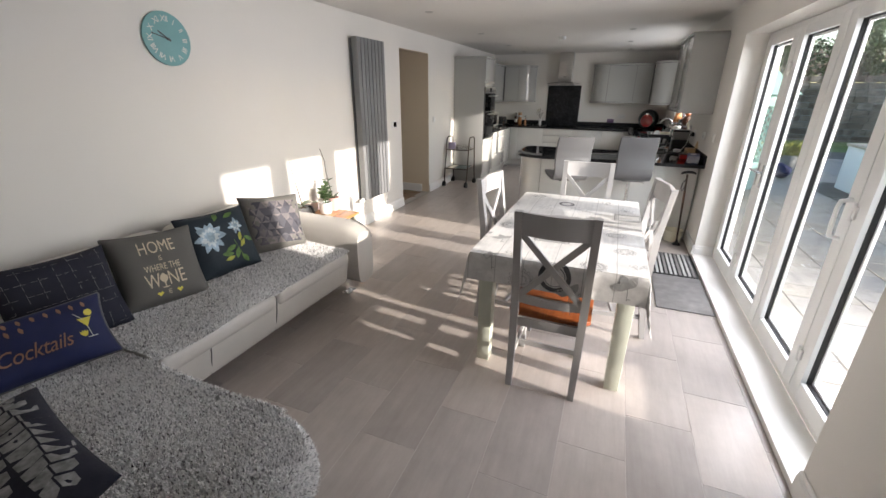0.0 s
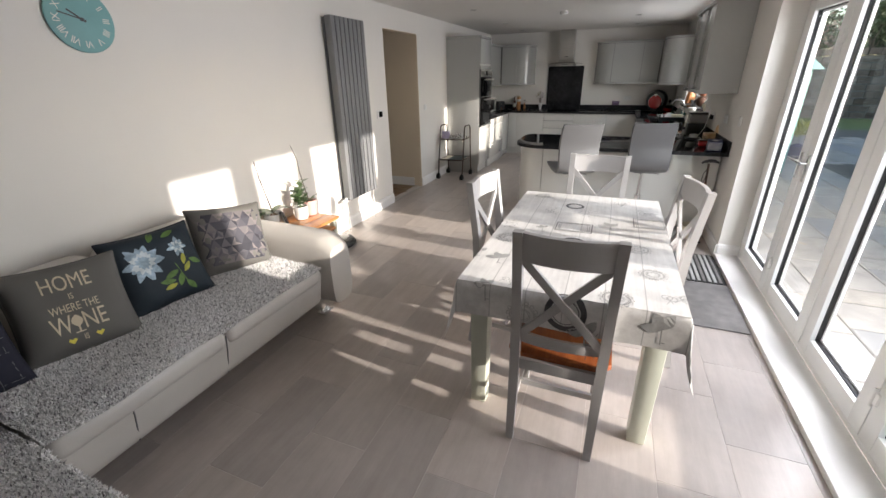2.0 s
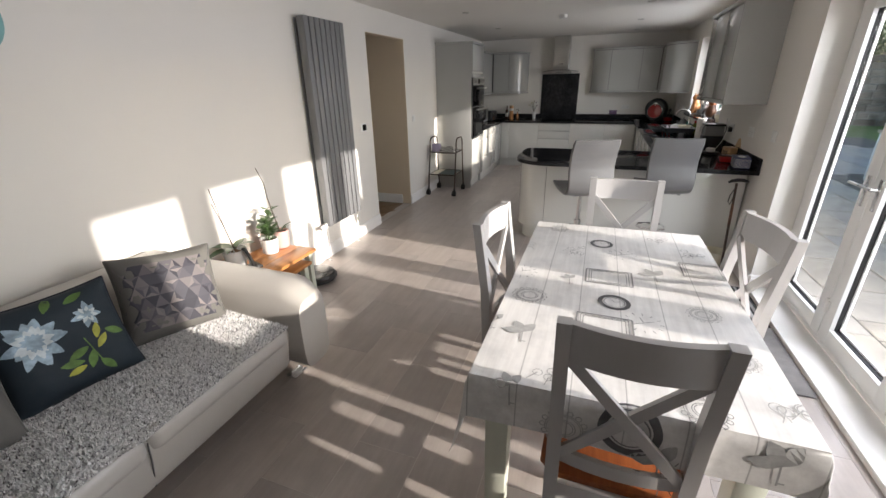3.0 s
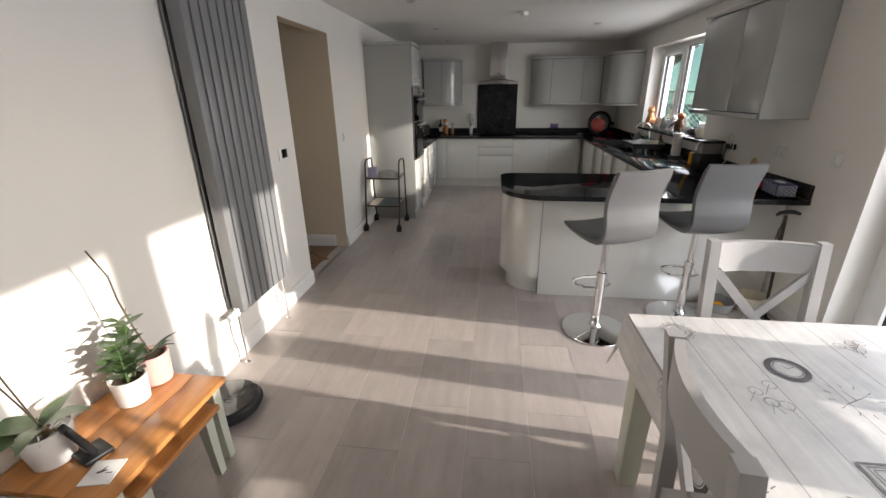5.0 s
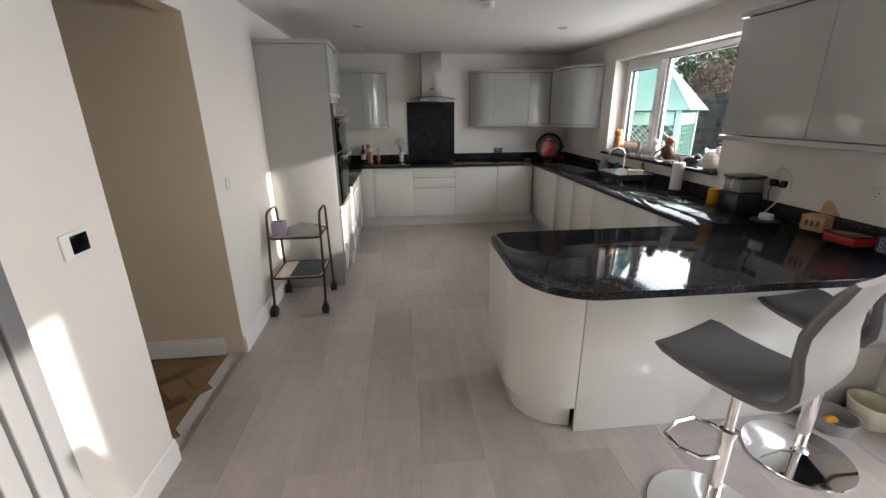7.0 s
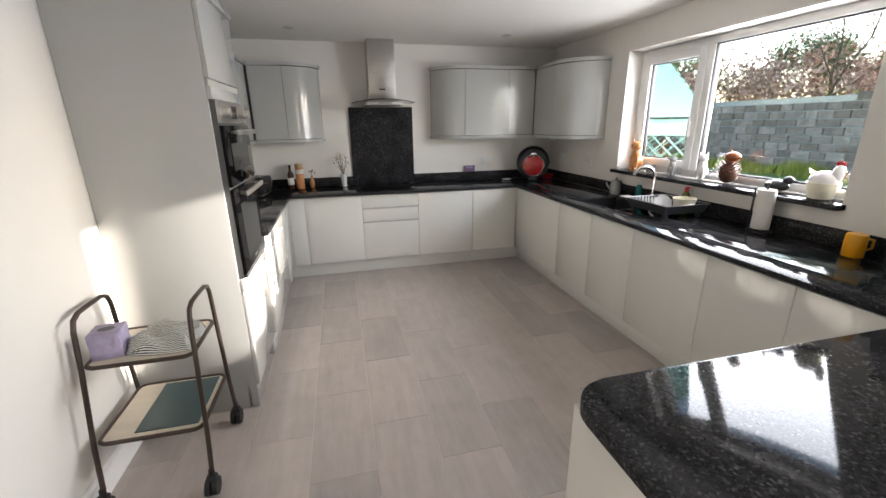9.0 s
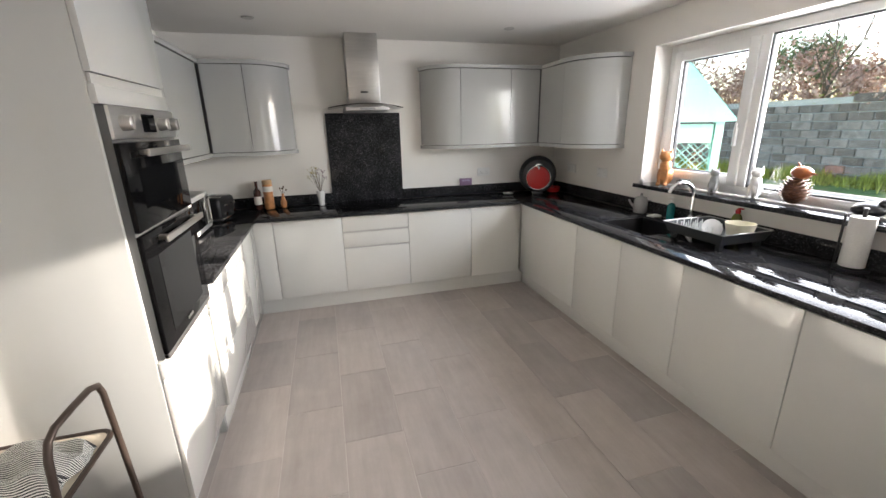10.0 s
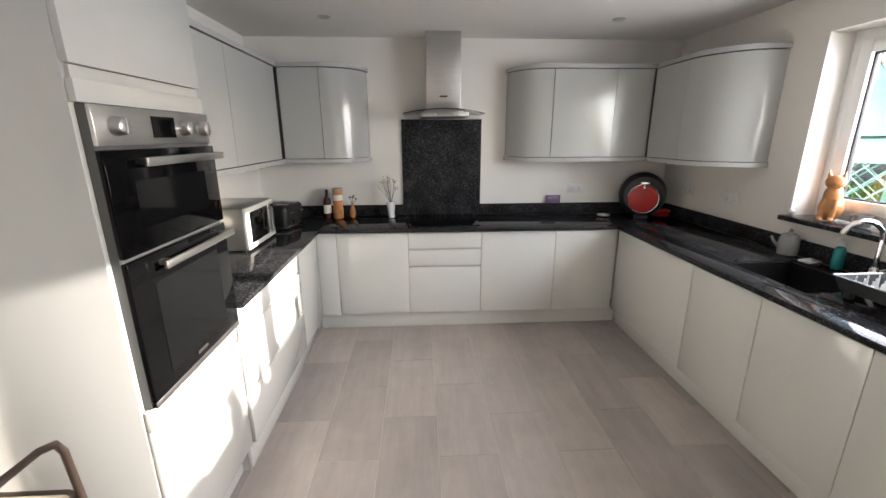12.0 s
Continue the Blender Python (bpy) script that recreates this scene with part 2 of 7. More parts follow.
def glass_mat(name, tint=(0.985, 0.985, 0.985), most=0.6):
    m, n, l, p = node_mat(name)
    tr, gl, mx, lw = n.new("ShaderNodeBsdfTransparent"), n.new("ShaderNodeBsdfGlossy"), n.new("ShaderNodeMixShader"), n.new("ShaderNodeLayerWeight")
    pw, ml = n.new("ShaderNodeMath"), n.new("ShaderNodeMath")
    lw.inputs[0].default_value = 0.5
    pw.operation, pw.inputs[1].default_value = "POWER", 5.0
    ml.operation, ml.inputs[1].default_value, ml.inputs[2].default_value = "MULTIPLY_ADD", most, 0.025
    l.new(lw.outputs["Facing"], pw.inputs[0])
    l.new(pw.outputs[0], ml.inputs[0])
    tr.inputs[0].default_value = (*tint, 1)
    gl.inputs["Roughness"].default_value = 0.02
    l.new(ml.outputs[0], mx.inputs[0])
    l.new(tr.outputs[0], mx.inputs[1])
    l.new(gl.outputs[0], mx.inputs[2])
    l.new(mx.outputs[0], n["Material Output"].inputs[0])
    return m


GLASS = glass_mat("window_glass")
CLEAR = glass_mat("clear_glass", (0.90, 0.95, 0.94))


def island_mat(name, stops, rough=0.9):
    """Tone varied piece by piece."""
    m, n, l, p = node_mat(name)
    g = n.new("ShaderNodeNewGeometry")
    l.new(ramp(n, l, g.outputs["Random Per Island"], *stops), p.inputs["Base Color"])
    p.inputs["Roughness"].default_value = rough
    return m


PILE = island_mat("shaggy_pile", ((0.0, (0.07, 0.07, 0.075)), (0.14, (0.40, 0.40, 0.40)), (0.28, (0.90, 0.89, 0.88)), (1.0, (0.96, 0.95, 0.94))))
BACKING = paint("throw_backing", (0.74, 0.73, 0.72), 0.95, var=0.35, scale=60, grain=200, bumpy=0.9)
FACETS = island_mat("tonal_facets", ((0.0, (0.02, 0.02, 0.030)), (0.4, (0.05, 0.048, 0.062)), (0.75, (0.095, 0.088, 0.098)), (1.0, (0.19, 0.165, 0.16))), 0.7)
HEDGE = island_mat("hedge_leaves", ((0.0, (0.06, 0.09, 0.035)), (0.5, (0.11, 0.16, 0.06)), (1.0, (0.19, 0.23, 0.09))), 0.6)
RUSSET = island_mat("russet_leaves", ((0.0, (0.26, 0.14, 0.10)), (0.5, (0.40, 0.25, 0.19)), (1.0, (0.55, 0.40, 0.32))), 0.8)
MOSS = island_mat("moss_tufts", ((0.0, (0.16, 0.17, 0.02)), (1.0, (0.36, 0.36, 0.06))), 0.9)
BLOCKS = island_mat("grey_wall_blocks", ((0.0, (0.19, 0.145, 0.115)), (0.35, (0.26, 0.21, 0.175)), (0.7, (0.31, 0.25, 0.21)), (1.0, (0.38, 0.32, 0.275))), 0.9)
bt_n, bt_l = BLOCKS.node_tree.nodes, BLOCKS.node_tree.links
bt_p = bt_n["Principled BSDF"]
bt_src = bt_p.inputs["Base Color"].links[0].from_socket
bt_f = noise_tex(bt_n, bt_l, coords(bt_n, bt_l, 1), 4.0, 7, 0.7)
bt_l.new(mix(bt_n, bt_l, 0.9, bt_src, ramp(bt_n, bt_l, bt_f, (0.3, (0.36, 0.35, 0.33)), (0.7, (1.0, 1.0, 1.0))), "MULTIPLY"), bt_p.inputs["Base Color"])
bump(bt_n, bt_l, bt_f, 0.6, 0.03, bt_p)
GRASS = paint("lawn", (0.12, 0.19, 0.04), 0.9, var=0.35, scale=3, grain=60, bumpy=0.8)


def slab_mat():
    m, n, l, p = node_mat("riven_paving")
    info = n.new("ShaderNodeObjectInfo")
    v = coords(n, l, 1)
    f = noise_tex(n, l, v, 5, 5, 0.6)
    c = ramp(n, l, f, (0.3, (0.27, 0.255, 0.235)), (0.7, (0.40, 0.375, 0.34)))
    l.new(mix(n, l, 1.0, c, ramp(n, l, info.outputs["Random"], (0, (0.78, 0.80, 0.82)), (0.5, (0.95, 0.93, 0.9)), (1, (1.0, 0.94, 0.84))), "MULTIPLY"), p.inputs["Base Color"])
    p.inputs["Roughness"].default_value = 0.55
    bump(n, l, f, 0.4, 0.01, p)
    return m


PAVING = slab_mat()


def cloth_mat():
    """Wipe-clean tablecloth printed with pale whitewashed boards."""
    m, n, l, p = node_mat("printed_oilcloth")
    v = coords(n, l, 1)
    sep = n.new("ShaderNodeSeparateXYZ")
    l.new(v, sep.inputs[0])
    mul = n.new("ShaderNodeMath")
    mul.operation = "MULTIPLY"
    mul.inputs[1].default_value = 1 / 0.155
    l.new(sep.outputs[0], mul.inputs[0])
    fr = n.new("ShaderNodeMath")
    fr.operation = "FRACT"
    l.new(mul.outputs[0], fr.inputs[0])
    line = ramp(n, l, fr.outputs[0], (0.0, (0.45,) * 3), (0.018, (0.5,) * 3), (0.03, (1.0,) * 3))
    grain = noise_tex(n, l, coords(n, l, (18, 1.4, 18)), 2.2, 5, 0.6)
    base = ramp(n, l, grain, (0.3, (0.64, 0.625, 0.61)), (0.65, (0.76, 0.75, 0.735)))
    smudge = noise_tex(n, l, v, 7, 4, 0.6)
    b2 = mix(n, l, 0.55, base, ramp(n, l, smudge, (0.35, (0.72, 0.73, 0.74)), (0.55, (1.0,) * 3)), "MULTIPLY")
    l.new(mix(n, l, 0.8, b2, line, "MULTIPLY"), p.inputs["Base Color"])
    p.inputs["Roughness"].default_value = 0.33
    bump(n, l, noise_tex(n, l, v, 22, 3), 0.12, 0.004, p)
    return m


OILCLOTH = cloth_mat()

# ---- mesh helpers ----


def mesh_of(name, bm, material, smooth=True):
    me = bpy.data.meshes.new(name)
    bm.normal_update()
    bm.to_mesh(me)
    bm.free()
    me.materials.append(material)
    if smooth:
        me.shade_smooth()
        me.set_sharp_from_angle(angle=radians(38))
    return me


def part(name, bm, material, parent=None, label="", at=None, smooth=True):
    """One mesh object, under a thing or a part."""
    ob = new(name, mesh_of(name, bm, material, smooth))
    if at is not None:
        ob.matrix_basis = at if isinstance(at, Matrix) else Matrix.Translation(at)
    ob.parent = parent
    return tagged(ob, label)


def thing(name, label, category, at=(0, 0, 0), rz=0, group=""):
    """An empty at the base of a thing made of parts."""
    ob = new(name)
    ob.empty_display_size = 0.05
    ob.matrix_basis = at if isinstance(at, Matrix) else pose(*at, 0, 0, rz)
    return tagged(ob, label, category, group)


def single(name, bm, material, label, category, at=(0, 0, 0), rz=0, group="", kind="", smooth=True):
    ob = part(name, bm, material, None, "", at if isinstance(at, Matrix) else pose(*at, 0, 0, rz), smooth)
    return tagged(ob, label, category, group, kind)


def structure(name, bm, material, label="", smooth=False):
    return tagged(part(name, bm, material, None, label, None, smooth), kind="structure")


def B():
    return bmesh.new()


def box(bm, x0, x1, y0, y1, z0, z1, bevel=0.0, seg=2):
    made = bmesh.ops.create_cube(bm, size=1.0)["verts"]
    for v in made:
        v.co = Vector((x0 + (v.co.x + 0.5) * (x1 - x0), y0 + (v.co.y + 0.5) * (y1 - y0), z0 + (v.co.z + 0.5) * (z1 - z0)))
    if bevel:
        edges = {e for v in made for e in v.link_edges}
        bmesh.ops.bevel(bm, geom=list(edges), offset=bevel, segments=seg, profile=0.5, affect="EDGES")
    return bm


def ring_pts(r, seg, z=0.0, rx=None):
    return [Vector((r * math.cos(2 * math.pi * i / seg), (rx or r) * math.sin(2 * math.pi * i / seg), z)) for i in range(seg)]


def loft(bm, rings, cap=True, closed=True):
    rows = [[bm.verts.new(p) for p in r] for r in rings]
    n = len(rows[0])
    for a, b in zip(rows, rows[1:]):
        for i in range(n if closed else n - 1):
            j = (i + 1) % n
            bm.faces.new((a[i], a[j], b[j], b[i]))
    if cap:
        bm.faces.new(list(reversed(rows[0])))
        bm.faces.new(rows[-1])
    return bm


def lathe(bm, profile, at=(0, 0, 0), seg=28, cap=True):
    """profile: (radius, height) from the base up."""
    c = Vector(at)
    return loft(bm, [[p + c for p in ring_pts(max(r, 1e-4), seg, z)] for r, z in profile], cap)


def rod(bm, a, b, r, r2=None, seg=10):
    a, b = Vector(a), Vector(b)
    q = (b - a).to_track_quat("Z", "Y")
    rings = [[c + q @ p for p in ring_pts(rr, seg)] for c, rr in ((a, r), (b, r if r2 is None else r2))]
    return loft(bm, rings)


def tube(bm, pts, r, seg=8, closed=False):
    """A bent tube through the points."""
    pts = [Vector(p) for p in pts]
    n = len(pts)
    rings = []
    ref = None
    for i, p in enumerate(pts):
        a = pts[(i - 1) % n] if closed or i else p
        b = pts[(i + 1) % n] if closed or i < n - 1 else p
        d = (b - a).normalized()
        if ref is None:
            ref = d.orthogonal().normalized()
        ref = (ref - d * ref.dot(d)).normalized()
        side = d.cross(ref)
        rr = r[i] if hasattr(r, "__len__") else r
        rings.append([p + rr * (math.cos(2 * math.pi * k / seg) * ref + math.sin(2 * math.pi * k / seg) * side) for k in range(seg)])
    if closed:
        rows = [[bm.verts.new(p) for p in rg] for rg in rings]
        for i in range(n):
            u, w = rows[i], rows[(i + 1) % n]
            for k in range(seg):
                bm.faces.new((u[k], u[(k + 1) % seg], w[(k + 1) % seg], w[k]))
        return bm
    return loft(bm, rings)


def prism(bm, outline, z0, z1, bevel=0.0):
    """A flat outline (x, y), anticlockwise, given height."""
    lo = [bm.verts.new((x, y, z0)) for x, y in outline]
    hi = [bm.verts.new((x, y, z1)) for x, y in outline]
    n = len(lo)
    for i in range(n):
        bm.faces.new((lo[i], lo[(i + 1) % n], hi[(i + 1) % n], hi[i]))
    bm.faces.new(list(reversed(lo)))
    top = bm.faces.new(hi)
    if bevel:
        bmesh.ops.bevel(bm, geom=list(top.edges), offset=bevel, segments=2, profile=0.5, affect="EDGES")
    return bm


def strip(bm, line, thick, z0, z1):
    """An upright panel along a line (x, y), its thickness to the line's left."""
    pts = [Vector((x, y)) for x, y in line]
    back = []
    for i, p in enumerate(pts):
        a, b = pts[max(i - 1, 0)], pts[min(i + 1, len(pts) - 1)]
        d = (b - a).normalized()
        back.append(p + Vector((-d.y, d.x)) * thick)
    return prism(bm, [(p.x, p.y) for p in pts] + [(p.x, p.y) for p in reversed(back)], z0, z1)


def arc(cx, cy, r, a0, a1, n=10):
    return [(cx + r * math.cos(radians(a0 + (a1 - a0) * i / n)), cy + r * math.sin(radians(a0 + (a1 - a0) * i / n))) for i in range(n + 1)]


def ball(bm, c, rx, ry=None, rz=None, u=14, v=9):
    ry, rz = ry or rx, rz or rx
    prof = [(math.sin(math.pi * i / v), -math.cos(math.pi * i / v)) for i in range(v + 1)]
    rings = [[Vector((c[0] + rx * p.x, c[1] + ry * p.y, c[2] + rz * z)) for p in ring_pts(max(s, 1e-3), u)] for s, z in prof]
    return loft(bm, rings)


def turn(bm, m):
    bmesh.ops.transform(bm, matrix=m, verts=bm.verts)
    return bm


# ---- structure ----
XL, XR, YB, YK, H = -3.05, 0.73, -1.1, 10.72, 2.42
T = 0.12

bm = B()
box(bm, XL - T, XR + 0.3, YB - T, YK + T, -0.16, -0.0016)
structure("floor", bm, GROUT, "pale grout bed under grey tiles")
floor_ob = bpy.data.objects["floor"]

# left wall with the opening to the hall
D0, D1, DH = 5.935, 6.895, 2.165
bm = B()
box(bm, XL - T, XL, YB - T, D0, 0, H)
box(bm, XL - T, XL, D1, YK + T, 0, H)
box(bm, XL - T, XL, D0, D1, DH, H)
structure("wall_west", bm, WALL)
bm = B()
box(bm, XL, XR, YK, YK + T, 0, H)
structure("wall_north", bm, WALL)
bm = B()
box(bm, XL, XR, YB - T, YB, 0, H)
structure("wall_south", bm, WALL)
# right wall: folding doors and kitchen window
E0, E1, EH, E2 = 2.33, 5.30, 2.115, 2.245
W0, W1, WZ0, WZ1 = 7.40, 9.325, 1.10, 2.18
TW = 0.30
bm = B()
box(bm, XR, XR + 0.165, YB - T, E0, -0.2, H)
box(bm, XR + 0.165, XR + TW, YB - T, E2, -0.2, H)
box(bm, XR, XR + TW, E1, W0, -0.2, H)
box(bm, XR, XR + TW, W1, YK + T, -0.2, H)
box(bm, XR, XR + TW, E2, E1, EH, H)
box(bm, XR, XR + TW, W0, W1, -0.2, WZ0)
box(bm, XR, XR + TW, W0, W1, WZ1, H)
structure("wall_east", bm, WALL)
bm = B()
box(bm, XL - T, XR + TW, YB - T, YK + T, H, H + 0.15)
structure("ceiling", bm, CEIL)

# hall beyond the opening
bm = B()
box(bm, -5.6, XL - T, D1, D1 + 0.1, 0, 2.6)
box(bm, -5.7, -5.6, 4.4, D1 + 0.1, 0, 2.6)
box(bm, -5.6, XL - T, 4.4, 4.5, 0, 2.6)
structure("wall_hall", bm, BEIGE)
bm = B()
box(bm, -5.6, XL - T, 4.5, D1, 2.5, 2.6)
structure("ceiling_hall", bm, CEIL)
bm = B()
box(bm, -5.6, XL - T, 4.5, D1, -0.12, -0.006)
box(bm, XL - T, XL - 0.036, D0, D1, -0.12, -0.006)
structure("floor_hall", bm, PARQUET)
hall_floor = bpy.data.objects["floor_hall"]
bm = B()
box(bm, XL - 0.036, XL - 0.002, D0, D1, -0.1, 0.003, 0.001)
structure("trim_threshold", bm, STEEL, "flat steel threshold strip")
bm = B()
box(bm, XL - T, XL - 0.001, D0 + 0.0, D0 + 0.004, 0.002, DH)
box(bm, XL - T, XL - 0.001, D1 - 0.004, D1, 0.002, DH)
box(bm, XL - T, XL - 0.001, D0, D1, DH - 0.004, DH)
structure("trim_opening", bm, BEIGE)


def skirting(name, x0, y0, x1, y1, into):
    """A moulded board along a wall; into: the side (dx, dy) of the room."""
    dx, dy = into
    prof = [(0.0, 0.0), (0.018, 0.0), (0.018, 0.095), (0.013, 0.105), (0.013, 0.118), (0.006, 0.128), (0.0, 0.13)]
    bm = B()
    ends = []
    for x, y in ((x0, y0), (x1, y1)):
        ends.append([Vector((x + dx * (d + 0.001), y + dy * (d + 0.001), z + 0.001)) for d, z in prof])
    loft(bm, ends)
    return structure(name, bm, TRIM, "white moulded skirting board")


skirting("baseboard_1", XL, YB, XL, D0, (1, 0))
skirting("baseboard_2", XL, D1, XL, 8.03, (1, 0))
skirting("baseboard_3", XR, E1, XR, 5.88, (-1, 0))
skirting("baseboard_4", XR, YB, XR, E0, (-1, 0))
skirting("baseboard_5", XL - T - 0.01, D1, -5.6, D1, (0, -1))
skirting("baseboard_6", XL, D0 - 0.001, XL - T, D0 - 0.001, (0, 1))
skirting("baseboard_7", XR, E1, XR + 0.17, E1, (0, -1))
skirting("baseboard_8", XL, YB, XR, YB, (0, 1))

# white board under the folding doors
bm = B()
box(bm, 0.714, 0.904, E0, E1, -0.003, 0.034, 0.004)
structure("window_sill_board", bm, TRIM, "white painted threshold board")

# ---- folding glazed doors ----
FX = 0.905


def rim(bm, x0, x1, y0, y1, z0, z1, w, wt=None, wb=None):
    """A rectangular frame in the plane of the wall."""
    wt, wb = wt or w, wb or w
    box(bm, x0, x1, y0, y0 + w, z0, z1, 0.004)
    box(bm, x0, x1, y1 - w, y1, z0, z1, 0.004)
    box(bm, x0 + 0.001, x1 - 0.001, y0 + w, y1 - w, z0, z0 + wb, 0.003)
    box(bm, x0 + 0.001, x1 - 0.001, y0 + w, y1 - w, z1 - wt, z1, 0.003)


doors = tagged(new("window_1"), "white plastic folding glazed doors, closed", "glazed doors", kind="structure")
bm = B()
rim(bm, FX, FX + 0.075, E2, E1, 0.030, 2.110, 0.065, 0.045, 0.045)
part("window_frame", bm, UPVC, doors)
LEAVES = ((2.310, 3.045), (3.045, 3.782), (3.782, 4.518), (4.518, 5.235))
for k, (a, b) in enumerate(LEAVES):
    bm = B()
    rim(bm, FX - 0.012, FX + 0.055, a + 0.003, b - 0.003, 0.078, 2.066, 0.100, 0.062, 0.100)
    leaf = part("door_leaf", bm, UPVC, doors)
    bm = B()
    rim(bm, FX + 0.012, FX + 0.045, a + 0.099, b - 0.099, 0.175, 2.008, 0.008)
    part("gasket", bm, GASKET, leaf, "black rubber gasket")
    bm = B()
    box(bm, FX + 0.024, FX + 0.030, a + 0.108, b - 0.108, 0.18, 2.003)
    pane = part("pane", bm, GLASS, leaf, "clear glass pane", smooth=False)
    pane.visible_shadow = False
    bm = B()
    rim(bm, FX + 0.034, FX + 0.050, a + 0.108, b - 0.108, 0.184, 2.000, 0.014)
    part("glazing_bead", bm, UPVC, leaf)
# hinges and handles on the leaves
for y, z in ((3.045, 0.30), (3.045, 1.10), (3.045, 1.80), (4.518, 0.30), (4.518, 1.80)):
    bm = B()
    rod(bm, (FX - 0.02, y, z - 0.045), (FX - 0.02, y, z + 0.045), 0.010)
    box(bm, FX - 0.022, FX - 0.010, y - 0.03, y + 0.03, z - 0.03, z + 0.03, 0.003)
    part("hinge", bm, UPVC, doors)
bm = B()
tube(bm, [(FX - 0.012, 3.093, 0.95), (FX - 0.055, 3.093, 0.96), (FX - 0.06, 3.093, 1.02), (FX - 0.06, 3.093, 1.10), (FX - 0.055, 3.093, 1.14), (FX - 0.012, 3.093, 1.15)], 0.011)
part("pull_handle", bm, UPVC, doors)
for y in (4.565, 4.445):
    bm = B()
    box(bm, FX - 0.022, FX - 0.010, y - 0.016, y + 0.016, 0.93, 1.11, 0.004)
    rod(bm, (FX - 0.02, y, 1.05), (FX - 0.055, y, 1.05), 0.008)
    rod(bm, (FX - 0.055, y - 0.005, 1.05), (FX - 0.055, y + 0.10, 1.05), 0.009)
    part("door_handle", bm, CHROME, doors, "chrome lever handle")

# ---- kitchen window ----
win = tagged(new("window_2"), "white plastic kitchen window, closed", "window", kind="structure")
GX = 0.885
bm = B()
rim(bm, GX, GX + 0.07, W0, W1, WZ0 + 0.03, WZ1 - 0.002, 0.055)
box(bm, GX + 0.002, GX + 0.068, 8.55, 8.62, WZ0 + 0.085, WZ1 - 0.057, 0.003)
part("window_frame", bm, UPVC, win)
bm = B()
rim(bm, GX - 0.012, GX + 0.05, 8.61, 9.270, WZ0 + 0.085, WZ1 - 0.058, 0.068)
sash = part("sash", bm, UPVC, win)
for a, b, z0, z1, holder in ((7.46, 8.55, WZ0 + 0.09, WZ1 - 0.06, win), (8.68, 9.20, WZ0 + 0.155, WZ1 - 0.128, sash)):
    bm = B()
    box(bm, GX + 0.024, GX + 0.030, a, b, z0, z1)
    part("pane", bm, GLASS, holder, "clear glass pane", smooth=False).visible_shadow = False
    bm = B()
    rim(bm, GX + 0.010, GX + 0.042, a - 0.006, b + 0.006, z0 - 0.006, z1 + 0.006, 0.013)
    part("gasket", bm, GASKET, holder)
bm = B()
box(bm, GX - 0.035, GX - 0.012, 8.65, 8.67, 1.45, 1.57, 0.004)
rod(bm, (GX - 0.03, 8.66, 1.50), (GX - 0.03, 8.66, 1.60), 0.008)
part("handle", bm, UPVC, sash)
bm = B()
box(bm, 0.665, GX + 0.005, W0 - 0.02, W1 + 0.015, WZ0, WZ0 + 0.03, 0.004)
sill = tagged(part("window_sill", bm, GRANITE, None, "polished black granite window sill"), kind="structure")

# ---- outside ----
bm = B()
bmesh.ops.create_grid(bm, x_segments=4, y_segments=4, size=400)
turn(bm, Matrix.Translation((0, 0, -0.17)))
structure("ground", bm, GRASS, "green lawn")
bm = B()
box(bm, XR + TW, 7.0, -6, 18, -0.25, -0.155)
structure("pavement", bm, MORTAR, "mortar bed of the patio")
patio = bpy.data.objects["pavement"]


